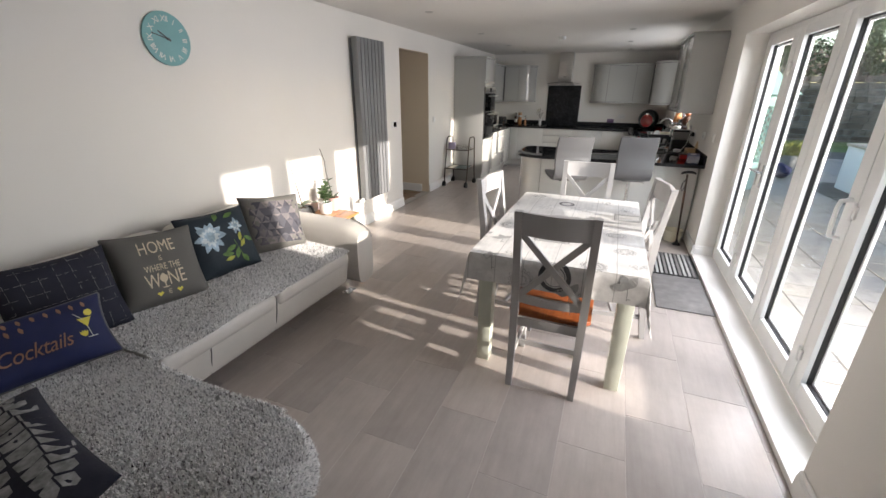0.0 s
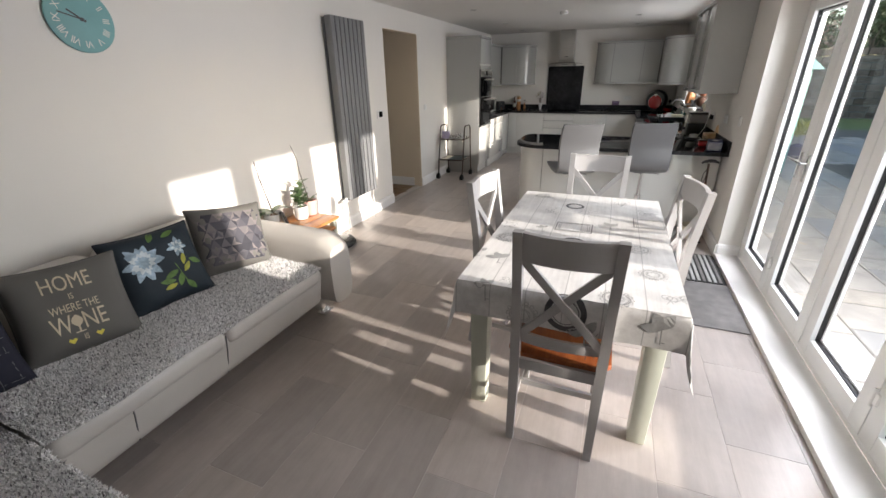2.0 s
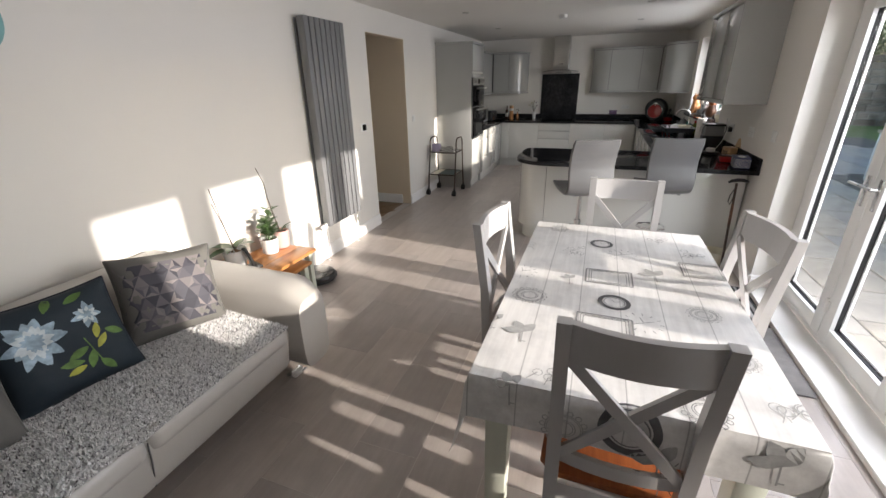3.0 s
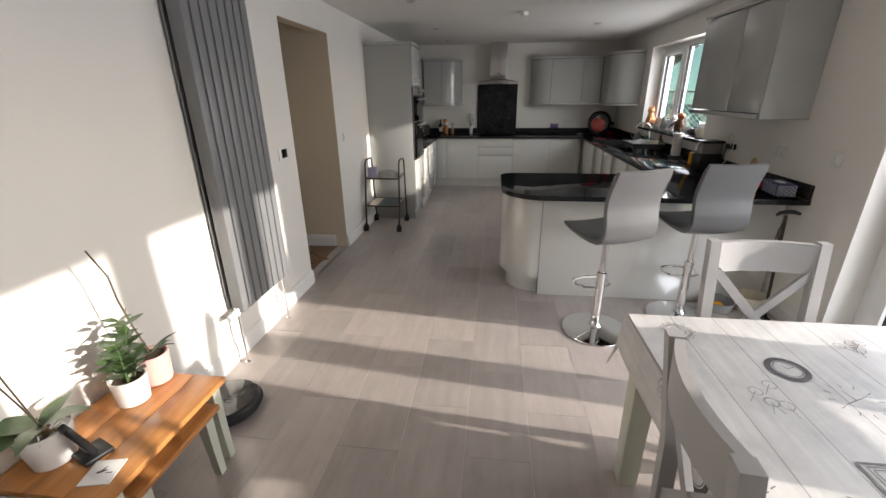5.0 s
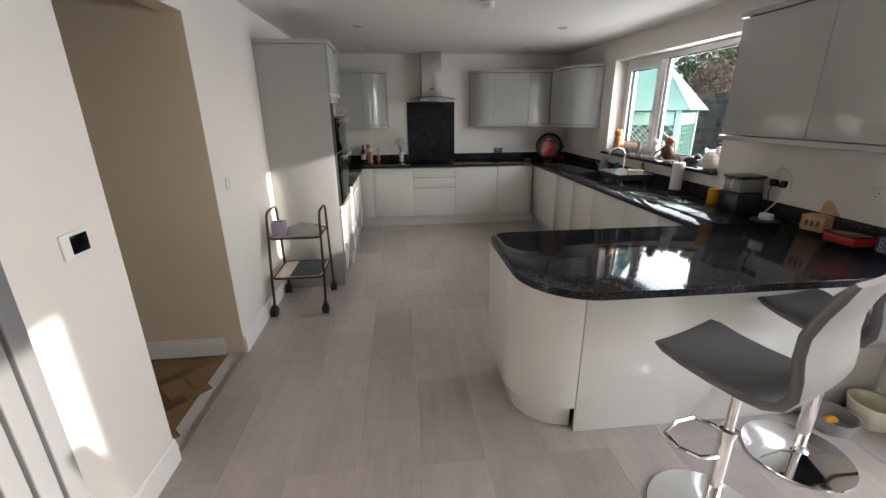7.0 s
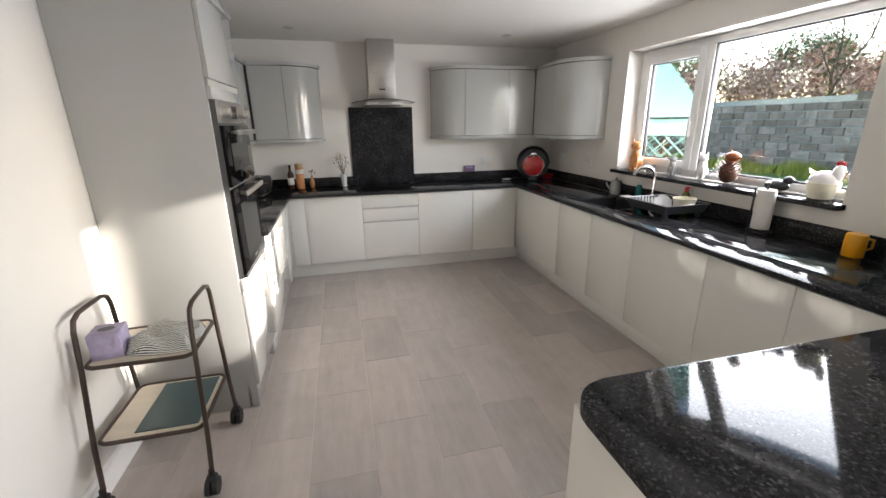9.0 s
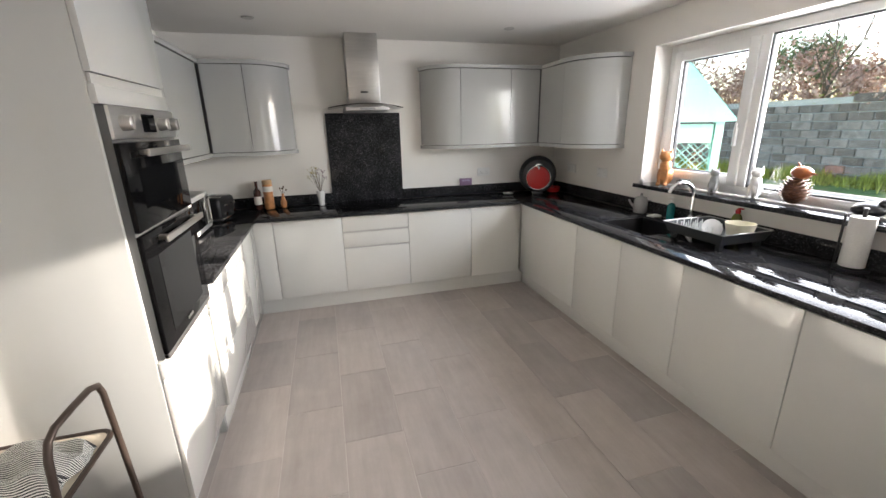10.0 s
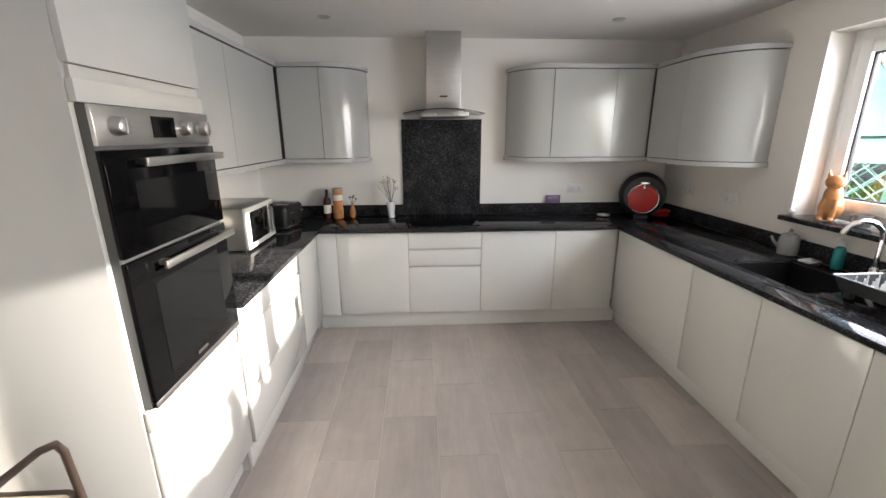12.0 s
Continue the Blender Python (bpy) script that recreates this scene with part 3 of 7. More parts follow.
def block_wall(name, x0, y0, x1, y1, top):
    """A garden wall of rough grey blocks in courses, its top stepped."""
    rng = random.Random(11)
    d = Vector((x1 - x0, y1 - y0, 0))
    length = d.length
    d.normalize()
    nrm = Vector((-d.y, d.x, 0))
    ob = thing(name, "old grey concrete block garden wall with moss on top", "garden wall", (0, 0, 0))
    bm = B()
    a, b = Vector((x0, y0, -0.2)), Vector((x1, y1, -0.2))
    loft(bm, [[p + nrm * 0.02, p + nrm * 0.18, p + nrm * 0.18 + Vector((0, 0, top + 0.15)), p + nrm * 0.02 + Vector((0, 0, top + 0.15))] for p in (a, b)])
    part("core", bm, GREYCER, ob)
    verts, faces = [], []
    z, row = -0.17, 0
    while z < top:
        h = 0.245
        s = -(row % 2) * 0.25
        while s < length:
            w = 0.50 + rng.uniform(-0.16, 0.20)
            lim = top + 0.32 * ((s > length * 0.28) + (s > length * 0.42) + (s > length * 0.62)) - 0.1 * rng.random()
            if z + h < lim:
                out = rng.uniform(0.0, 0.035)
                base = len(verts)
                for u, v, o in ((0.008, 0.008, 0.03), (w - 0.008, 0.008, 0.03), (w - 0.008, h - 0.008, 0.03), (0.008, h - 0.008, 0.03), (0.02, 0.02, -out), (w - 0.02, 0.02, -out), (w - 0.02, h - 0.02, -out), (0.02, h - 0.02, -out)):
                    p = Vector((x0, y0, 0)) + d * (s + u) + nrm * o
                    verts.append((p.x, p.y, z + v))
                for f in ((4, 5, 6, 7), (0, 1, 5, 4), (1, 2, 6, 5), (2, 3, 7, 6), (3, 0, 4, 7)):
                    faces.append([base + i for i in f])
            s += w
        z += h
        row += 1
    me = bpy.data.meshes.new("blocks")
    me.from_pydata(verts, [], faces)
    me.materials.append(BLOCKS)
    bl = new("blocks", me)
    bl.parent = ob
    tagged(bl, kind="stuff")
    verts, faces = [], []
    for k in range(700):
        s = rng.uniform(0, length * 0.5)
        if math.sin(s * 1.7) + math.sin(s * 0.6 + 1) < 0.4:
            continue
        p = Vector((x0, y0, top + 0.02)) + d * s + nrm * rng.uniform(-0.06, 0.15)
        p.z += -rng.uniform(0, 0.22) if rng.random() < 0.5 else 0.0
        base = len(verts)
        for i in range(3):
            q = p + Vector((rng.uniform(-1, 1), rng.uniform(-1, 1), rng.uniform(-0.3, 1))) * 0.06
            verts.append(q[:])
        faces.append((base, base + 1, base + 2))
    me = bpy.data.meshes.new("moss")
    me.from_pydata(verts, [], faces)
    me.materials.append(MOSS)
    ms = new("moss", me)
    ms.parent = ob
    tagged(ms, "yellow-green moss", kind="stuff")
    return ob


block_wall("garden_wall", 12.5, 24.0, 12.5, -6.0, 2.25)
block_wall("garden_wall", 0.5, 22.0, 12.5, 22.0, 2.05)

# ---- kitchen: fitted units ----
XW, YW, XE = -2.44, 10.15, 0.05      # front planes of the west, north and east runs
ZB, ZT = 0.15, 0.872
XP, YP, XQ = -2.477, 10.21, 0.115    # plinths


def front(parent, name, axis, at, a, b, z0, z1, pull="top", finish=None):
    """A flat lacquered front with a grip channel along its top; axis: the way it faces."""
    g = 0.0018
    a, b = a + g, b - g
    bm = B()
    th = 0.020
    zc = z1 - 0.016 if pull else z1
    if axis == "+x":
        box(bm, at - th, at, a, b, z0 + g, zc, 0.002)
    elif axis == "-x":
        box(bm, at, at + th, a, b, z0 + g, zc, 0.002)
    elif axis == "-y":
        box(bm, a, b, at, at + th, z0 + g, zc, 0.002)
    ob = part(name, bm, finish or CAB, parent)
    if pull:
        bm = B()
        d0, d1 = 0.010, 0.019
        if axis == "+x":
            box(bm, at - d1, at - d0, a, b, zc, z1 - 0.001)
        elif axis == "-x":
            box(bm, at + d0, at + d1, a, b, zc, z1 - 0.001)
        else:
            box(bm, a, b, at + d0, at + d1, zc, z1 - 0.001)
        part("grip_channel", bm, CARC, ob)
    return ob


def base_unit(axis, a, b, splits, label):
    """splits: heights that part the drawers; none for a single door."""
    ob = thing("base_cabinet", label, "cabinet", group="base cabinets")
    bm = B()
    if axis == "-y":
        box(bm, a + 0.001, b - 0.001, YW + 0.021, YK - 0.002, ZB, 0.868)
    elif axis == "+x":
        box(bm, XL + 0.002, XW - 0.021, a + 0.001, b - 0.001, ZB, 0.868)
    else:
        box(bm, XE + 0.021, XR - 0.002, a + 0.001, b - 0.001, ZB, 0.69 if b > 8.4 and a < 9.17 else 0.868)
    part("body", bm, CARC, ob)
    at = {"-y": YW, "+x": XW, "-x": XE}[axis]
    zs = [ZB, *splits, ZT]
    for z0, z1 in zip(zs, zs[1:]):
        front(ob, "drawer" if splits else "door", axis, at, a, b, z0, z1)
    return ob


base_unit("-y", -2.29, -1.71, (), "pale grey gloss handleless base cabinet with one door")
base_unit("-y", -1.71, -1.105, (0.575, 0.725), "pale grey gloss three-drawer base cabinet under the hob")
base_unit("-y", -1.105, -0.48, (), "pale grey gloss handleless base cabinet with one door")
base_unit("-y", -0.48, XE - 0.004, (), "pale grey gloss handleless corner base cabinet")
base_unit("+x", 8.655, 9.615, (0.43, 0.735), "pale grey gloss wide drawer unit in sunlight")
base_unit("+x", 9.615, YW - 0.01, (), "pale grey gloss handleless base cabinet beside the corner")
for a, b in ((9.178, YW - 0.004), (8.662, 9.178), (8.155, 8.662), (7.541, 8.155), (7.07, 7.541), (6.66, 7.07)):
    base_unit("-x", a, b, (), "pale grey gloss handleless base cabinet under the window")
bm = B()
box(bm, XW - 0.022, -2.292, YW - 0.004, YW + 0.016, ZB, 0.868, 0.001)
single("corner_post", bm, CAB, "pale grey gloss corner filler panel", "filler panel")
for name, dims in (("plinth", (XP, XQ, YP, YP + 0.018)), ("plinth", (XP - 0.018, XP, 8.655, YP)), ("plinth", (XQ, XQ + 0.018, 6.6, YP))):
    bm = B()
    box(bm, *dims, 0.001, ZB - 0.003, 0.001)
    single(name, bm, CAB, "pale grey gloss kickboard under the cabinets", "plinth")

# tall oven housing
tall = thing("oven_housing", "tall mid-grey gloss housing with a built-in double oven", "cabinet")
TX, TY0, TY1 = -2.455, 8.03, 8.652
bm = B()
box(bm, XL + 0.002, TX - 0.021, TY0, TY0 + 0.02, 0.001, 2.165, 0.002)
part("side_panel", bm, CABGREY, tall)
bm = B()
box(bm, XL + 0.002, TX - 0.021, TY1 - 0.02, TY1, 0.001, 2.165, 0.002)
part("side_panel", bm, CABGREY, tall)
bm = B()
box(bm, XL + 0.002, TX - 0.03, TY0 + 0.021, TY1 - 0.021, 0.15, 2.16)
part("body", bm, GAP, tall)
front(tall, "drawer", "+x", TX, TY0, TY1, 0.15, 0.722)
bm = B()
box(bm, TX - 0.02, TX, TY0 + 0.002, TY1 - 0.002, 0.724, 0.795, 0.002)
part("filler", bm, CAB, tall)
bm = B()
box(bm, TX - 0.02, TX, TY0 + 0.002, TY1 - 0.002, 1.705, 1.762, 0.002)
part("filler", bm, CABGREY, tall)
ob = front(tall, "door", "+x", TX, TY0, TY1, 1.795, 2.16, None, CABGREY)
bm = B()
box(bm, TX - 0.019, TX - 0.009, TY0 + 0.01, TY1 - 0.01, 1.763, 1.794)
part("grip_channel", bm, CARC, ob)
bm = B()
box(bm, XL + 0.002, TX + 0.012, TY0 - 0.012, TY1 + 0.004, 2.166, 2.20, 0.005)
part("cornice", bm, CABGREY, tall)
bm = B()
box(bm, TX - 0.07, TX - 0.06, TY0, TY1, 0.001, 0.148)
part("kickboard", bm, CAB, tall)

oven = thing("double_oven", "built-in black glass and steel double oven", "oven")
OY0, OY1 = TY0 + 0.016, TY1 - 0.008
bm = B()
box(bm, TX - 0.028, TX + 0.004, OY0, OY1, 0.80, 1.70)
part("body", bm, GAP, oven)
bm = B()
box(bm, TX + 0.004, TX + 0.016, OY0, OY1, 1.596, 1.702, 0.003)
fascia = part("control_panel", bm, STEEL, oven, "brushed steel control panel")
bm = B()
box(bm, TX + 0.016, TX + 0.018, 8.285, 8.408, 1.617, 1.682)
part("display", bm, BLACKGLASS, fascia, "black display")
for y in (8.12, 8.455, 8.575):
    bm = B()
    lathe(bm, [(0.026, 0), (0.026, 0.012), (0.022, 0.03), (0.019, 0.032), (0, 0.032)], seg=24)
    turn(bm, pose(TX + 0.016, y, 1.648, 0, 90, 0))
    box(bm, TX + 0.044, TX + 0.054, y - 0.005, y + 0.005, 1.626, 1.670, 0.002)
    part("knob", bm, STEEL, fascia, "steel control knob")
for z0, z1 in ((1.285, 1.585), (0.80, 1.272)):
    bm = B()
    box(bm, TX + 0.004, TX + 0.022, OY0, OY1, z0, z1, 0.003)
    dr = part("oven_door", bm, BLACKGLASS, oven, "black glass oven door")
    bm = B()
    box(bm, TX + 0.0225, TX + 0.0235, OY0 + 0.10, OY1 - 0.10, z0 + 0.07, z1 - 0.09)
    part("viewing_window", bm, DARKGLASS, dr)
    bm = B()
    zh = z1 - 0.036
    box(bm, TX + 0.052, TX + 0.066, OY0 + 0.11, OY1 - 0.012, zh - 0.013, zh + 0.013, 0.004)
    for y in (OY0 + 0.15, OY1 - 0.05):
        box(bm, TX + 0.02, TX + 0.056, y - 0.012, y + 0.012, zh - 0.009, zh + 0.009, 0.002)
    part("door_handle", bm, STEEL, dr, "brushed steel bar handle")
bm = B()
box(bm, TX + 0.004, TX + 0.023, OY0, OY1, 0.80, 0.824, 0.003)
part("lower_trim", bm, STEEL, oven)
bm = B()
box(bm, TX + 0.0235, TX + 0.0245, 8.30, 8.37, 0.845, 0.857)
part("badge", bm, STEEL, oven)

# wall cabinets
UZ0, UZ1 = 1.44, 2.14


def wall_run(label, footprint, fronts, group="wall cabinets"):
    """A run of wall cabinets on one footprint; fronts: lines of door faces."""
    ob = thing("wall_cabinet", label, "cabinet", group=group)
    bm = B()
    prism(bm, footprint, UZ0, UZ1)
    part("body", bm, GAP, ob)
    for line in fronts:
        bm = B()
        strip(bm, line, -0.02, UZ0 + 0.002, UZ1 - 0.004)
        bmesh.ops.recalc_face_normals(bm, faces=bm.faces)
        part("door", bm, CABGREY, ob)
    return ob


def outset(line, d):
    pts = [Vector(p) for p in line]
    res = []
    for i, p in enumerate(pts):
        a, b = pts[max(i - 1, 0)], pts[min(i + 1, len(pts) - 1)]
        t = (b - a).normalized()
        res.append((p.x + t.y * d, p.y - t.x * d))
    return res


def rails(ob, line, closing):
    """Cornice above and light rail below, following the fronts; closing: back corners."""
    for name, z0, z1, d in (("cornice", UZ1 + 0.002, UZ1 + 0.034, 0.034), ("light_rail", UZ0 - 0.034, UZ0 - 0.003, 0.030)):
        bm = B()
        prism(bm, outset(line, d) + closing, z0, z1)
        bmesh.ops.recalc_face_normals(bm, faces=bm.faces)
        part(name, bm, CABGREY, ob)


g = 0.002
# west run, corner and curved end
end1 = [(x, y) for x, y in arc(-2.37, 10.715, 0.305, -90, 0, 12)]
line1 = [(-2.74, 8.66), (-2.74, 10.41), (-2.37, 10.41)] + end1[1:]
wl = wall_run("grey gloss wall cabinets turning the corner to a curved end", line1 + [(XL + 0.003, YK - 0.003), (XL + 0.003, 8.66)],
              [[(-2.74, 8.66 + g), (-2.74, 9.53 - g)], [(-2.74, 9.53 + g), (-2.74, 10.37)], [(-2.70, 10.41), (-2.385 - g, 10.41)], [(-2.385 + g, 10.41), *end1]])
rails(wl, line1, [(XL + 0.003, YK - 0.003), (XL + 0.003, 8.66)])
# east corner run with two curved ends
end2 = arc(-0.50, 10.715, 0.305, 180, 270, 12)
end3 = arc(0.727, 9.96, 0.370, 180, 270, 12)
line2 = end2 + [(0.357, 10.41)] + end3
close2 = [(XR - 0.003, YK - 0.003)]
wr = wall_run("grey gloss corner wall cabinets with two curved ends", line2 + close2,
              [end2[:-1] + [(-0.50 - g, 10.41)], [(-0.50 + g, 10.41), (0.02 - g, 10.41)], [(0.02 + g, 10.41), (0.327, 10.41)],
               [(0.357, 10.38), (0.357, 9.96 + g)], end3])
rails(wr, line2, close2)
# unit beside the window
UZ0, UZ1 = 1.452, 2.185
wn_ = thing("wall_cabinet", "grey gloss two-door wall cabinet beside the window", "cabinet", group="wall cabinets")
bm = B()
box(bm, 0.425, XR - 0.003, 5.97, 7.02, UZ0, UZ1)
part("body", bm, GAP, wn_)
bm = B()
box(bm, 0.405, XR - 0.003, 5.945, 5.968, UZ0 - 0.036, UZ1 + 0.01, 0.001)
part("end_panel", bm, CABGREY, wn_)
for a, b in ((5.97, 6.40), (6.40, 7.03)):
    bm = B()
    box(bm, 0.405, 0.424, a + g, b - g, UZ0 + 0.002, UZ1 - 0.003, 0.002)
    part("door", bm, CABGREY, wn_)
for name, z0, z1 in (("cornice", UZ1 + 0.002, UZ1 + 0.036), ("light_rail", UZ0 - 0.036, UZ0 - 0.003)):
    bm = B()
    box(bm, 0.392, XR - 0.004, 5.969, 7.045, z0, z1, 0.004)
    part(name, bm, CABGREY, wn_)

# peninsula base
pen = thing("peninsula", "pale grey gloss breakfast peninsula with a curved end", "cabinet")
bm = B()
box(bm, -1.035, XR - 0.022, 5.89, 5.912, 0.002, 0.868, 0.002)
part("back_panel", bm, CAB, pen)
curve = [(-1.352, 6.60)] + arc(-1.04, 6.205, 0.312, 180, 270, 12)
bm = B()
strip(bm, [(x, y) for x, y in curve[:-1]] + [(-1.039, 5.893)], 0.02, 0.15, 0.868)
bmesh.ops.recalc_face_normals(bm, faces=bm.faces)
part("curved_door", bm, CAB, pen)
bm = B()
strip(bm, [(-1.302, 6.56)] + arc(-1.04, 6.205, 0.262, 180, 270, 12), 0.018, 0.002, 0.149)
bmesh.ops.recalc_face_normals(bm, faces=bm.faces)
part("curved_plinth", bm, CAB, pen)
bm = B()
box(bm, -1.32, XR - 0.01, 6.23, 6.58, 0.15, 0.866)
box(bm, -1.02, XR - 0.01, 5.915, 6.23, 0.15, 0.866)
part("body", bm, CARC, pen)
bm = B()
box(bm, -1.28, 0.11, 6.50, 6.52, 0.002, 0.148)
part("plinth_board", bm, CAB, pen)
for a, b in ((-1.34, -0.65), (-0.65, 0.0)):
    bm = B()
    box(bm, a + g, b - g, 6.582, 6.602, 0.152, 0.855, 0.002)
    part("door", bm, CAB, pen)

# worktop: one U of granite with the peninsula, and its upstands
wt = thing("worktop", "polished black pearl granite worktop with upstands", "worktop")
SX0, SX1, SY0, SY1 = 0.20, 0.60, 8.60, 9.10
Z0, Z1 = 0.872, 0.90
for d in ((XL + 0.001, -2.41, TY1 + 0.002, YK - 0.001), (-2.41, 0.018, 10.10, YK - 0.001)):
    bm = B()
    box(bm, *d, Z0, Z1, 0.003)
    part("run_slab", bm, GRANITE, wt)
bm = B()
box(bm, 0.018, SX0, 6.64, YK - 0.001, Z0, Z1, 0.003)
box(bm, SX1, XR - 0.001, 6.64, YK - 0.001, Z0, Z1, 0.003)
box(bm, SX0, SX1, 6.64, SY0, Z0, Z1, 0.003)
box(bm, SX0, SX1, SY1, YK - 0.001, Z0, Z1, 0.003)
part("sink_slab", bm, GRANITE, wt)
bm = B()
outl = [(XR - 0.001, 5.70), (XR - 0.001, 6.64)] + arc(-1.245, 6.52, 0.12, 90, 180, 8) + arc(-1.03, 6.035, 0.335, 180, 270, 14)
prism(bm, outl, Z0 - 0.008, Z1, 0.005)
bmesh.ops.recalc_face_normals(bm, faces=bm.faces)
part("peninsula_slab", bm, GRANITE, wt)
for dims in ((XL + 0.001, XL + 0.019, TY1 + 0.002, YK - 0.02), (XL + 0.02, -1.763, YK - 0.020, YK - 0.001), (-1.043, XR - 0.02, YK - 0.020, YK - 0.001), (XR - 0.019, XR - 0.001, 5.705, YK - 0.02)):
    bm = B()
    box(bm, *dims, Z1 + 0.0005, 1.0, 0.002)
    part("upstand", bm, GRANITE, wt)
bm = B()
box(bm, -1.762, -1.044, YK - 0.022, YK - 0.001, Z1 + 0.0005, 1.760, 0.002)
single("splashback", bm, GRANITE, "polished black granite splashback behind the hob", "splashback")

# sink, tap, hob, hood
sink = thing("sink", "black inset kitchen sink with chrome swan-neck tap", "sink")
bm = B()
for d in ((SX0 + 0.001, SX0 + 0.012, SY0 + 0.001, SY1 - 0.001), (SX1 - 0.012, SX1 - 0.001, SY0 + 0.001, SY1 - 0.001), (SX0 + 0.012, SX1 - 0.012, SY0 + 0.001, SY0 + 0.012), (SX0 + 0.012, SX1 - 0.012, SY1 - 0.012, SY1 - 0.001)):
    box(bm, *d, 0.70, 0.893)
box(bm, SX0 + 0.012, SX1 - 0.012, SY0 + 0.012, SY1 - 0.012, 0.70, 0.712)
part("basin", bm, BLACKPL, sink)
bm = B()
lathe(bm, [(0.038, 0.712), (0.038, 0.716), (0.02, 0.718), (0, 0.718)], (0.40, 8.85, 0), 20)
part("waste", bm, CHROME, sink)
bm = B()
lathe(bm, [(0.028, 0.9), (0.028, 0.91), (0.021, 0.92), (0.021, 0.97), (0.014, 0.98), (0, 0.98)], (0.66, 8.72, 0), 20)
tube(bm, [(0.66, 8.72, 0.97), (0.66, 8.72, 1.12)] + [(0.57 + 0.09 * math.cos(radians(a)), 8.72 + 0.02 * (1 - math.cos(radians(a))), 1.12 + 0.09 * math.sin(radians(a))) for a in range(0, 166, 15)], 0.013, 12)
tap = part("tap", bm, CHROME, sink, "chrome swan-neck tap")
bm = B()
rod(bm, (0.66, 8.72, 0.955), (0.69, 8.66, 0.985), 0.007)
part("lever", bm, CHROME, tap)
bm = B()
box(bm, -1.70, -1.11, 10.19, 10.68, 0.9005, 0.907, 0.002)
hob = single("hob", bm, BLACKGLASS, "black glass ceramic hob set in the worktop", "hob")
hood = thing("cooker_hood", "brushed steel chimney cooker hood with a curved glass canopy", "cooker hood")
bm = B()
box(bm, -1.54, -1.256, 10.46, YK - 0.002, 1.83, H - 0.001, 0.002)
part("chimney", bm, STEEL, hood)
bm = B()
box(bm, -1.585, -1.210, 10.28, YK - 0.003, 1.765, 1.80, 0.004)
box(bm, -1.56, -1.235, 10.42, YK - 0.003, 1.80, 1.83, 0.004)
part("body", bm, STEEL, hood)
bm = B()
box(bm, -1.46, -1.33, 10.276, 10.281, 1.775, 1.791)
part("switches", bm, GREYCER, hood)
bm = B()
rows = []
for x in np.linspace(-1.73, -1.07, 13):
    z = 1.822 - 0.033 * ((x + 1.40) / 0.33) ** 2
    yf = 10.235 + 0.10 * ((x + 1.40) / 0.33) ** 2
    rows.append([Vector((x, yf, z)), Vector((x, YK - 0.004, z)), Vector((x, YK - 0.004, z + 0.006)), Vector((x, yf, z + 0.006))])
loft(bm, rows)
bmesh.ops.recalc_face_normals(bm, faces=bm.faces)
part("canopy", bm, DARKGLASS, hood, "curved smoked glass canopy")
bm = B()
box(bm, -1.43, -1.365, 10.458, 10.461, 1.925, 1.938)
part("badge", bm, BLACKPL, hood)


# ---- sockets and switches ----
def wall_plate(name, label, axis, at, a, z, w=0.146, h=0.086, screen=None, kind="socket"):
    """A plate on a wall; axis is the way it faces."""
    bm = B()
    box(bm, -w / 2, w / 2, -0.009, 0, -h / 2, h / 2, 0.003)
    rz = {"-y": 0, "+x": 90, "-x": -90}[axis]
    where = pose(*((a, at, z) if axis == "-y" else (at, a, z)), 0, 0, rz)
    ob = thing(name, label, kind, where)
    part("plate", bm, WHITEPL if screen != "steel" else STEEL, ob)
    if kind == "socket":
        for sx in ((-0.036, 0.036) if w > 0.1 else (0,)):
            for dx, dz, sw, sh in ((0, 0.004, 0.004, 0.008), (-0.011, -0.016, 0.007, 0.004), (0.011, -0.016, 0.007, 0.004)):
                bm = B()
                box(bm, sx + dx - sw / 2, sx + dx + sw / 2, -0.0098, -0.008, dz - sh / 2, dz + sh / 2)
                part("pin_hole", bm, BLACKPL, ob)
            bm = B()
            box(bm, sx - 0.008, sx + 0.008, -0.013, -0.008, 0.018, 0.032, 0.001)
            part("rocker", bm, WHITEPL, ob)
    elif screen == "black":
        bm = B()
        box(bm, -0.026, 0.054, -0.012, -0.008, -0.033, 0.033, 0.002)
        part("screen", bm, BLACKGLASS, ob, "black screen")
    else:
        bm = B()
        box(bm, -0.014, 0.014, -0.013, -0.008, -0.026, 0.026, 0.002)
        part("rocker", bm, WHITEPL, ob)
    return ob


wall_plate("double_socket", "white plastic double socket on the wall", "-y", YK - 0.001, -0.134, 1.135)
wall_plate("double_socket", "white plastic double socket on the wall", "-x", XR - 0.001, 9.83, 1.165)
wall_plate("double_socket", "white plastic double socket on the wall", "-x", XR - 0.001, 10.34, 1.165)
wall_plate("double_socket", "white plastic double socket with black plugs", "-x", XR - 0.001, 6.78, 1.145)
wall_plate("double_socket", "white plastic double socket on the wall", "-x", XR - 0.001, 6.147, 1.17)
wall_plate("light_switch", "white plastic switch by the doors", "-x", XR - 0.001, 5.60, 1.196, 0.086, 0.086, None, "switch")
wall_plate("light_switch", "white plastic switch beside the opening", "+x", XL + 0.001, 7.10, 1.185, 0.086, 0.086, None, "switch")
wall_plate("thermostat", "white thermostat with a black screen", "+x", XL + 0.001, 5.722, 1.194, 0.128, 0.09, "black", "thermostat")
wall_plate("single_socket", "white plastic socket low beside the radiator", "+x", XL + 0.001, 4.70, 0.42, 0.086, 0.086)

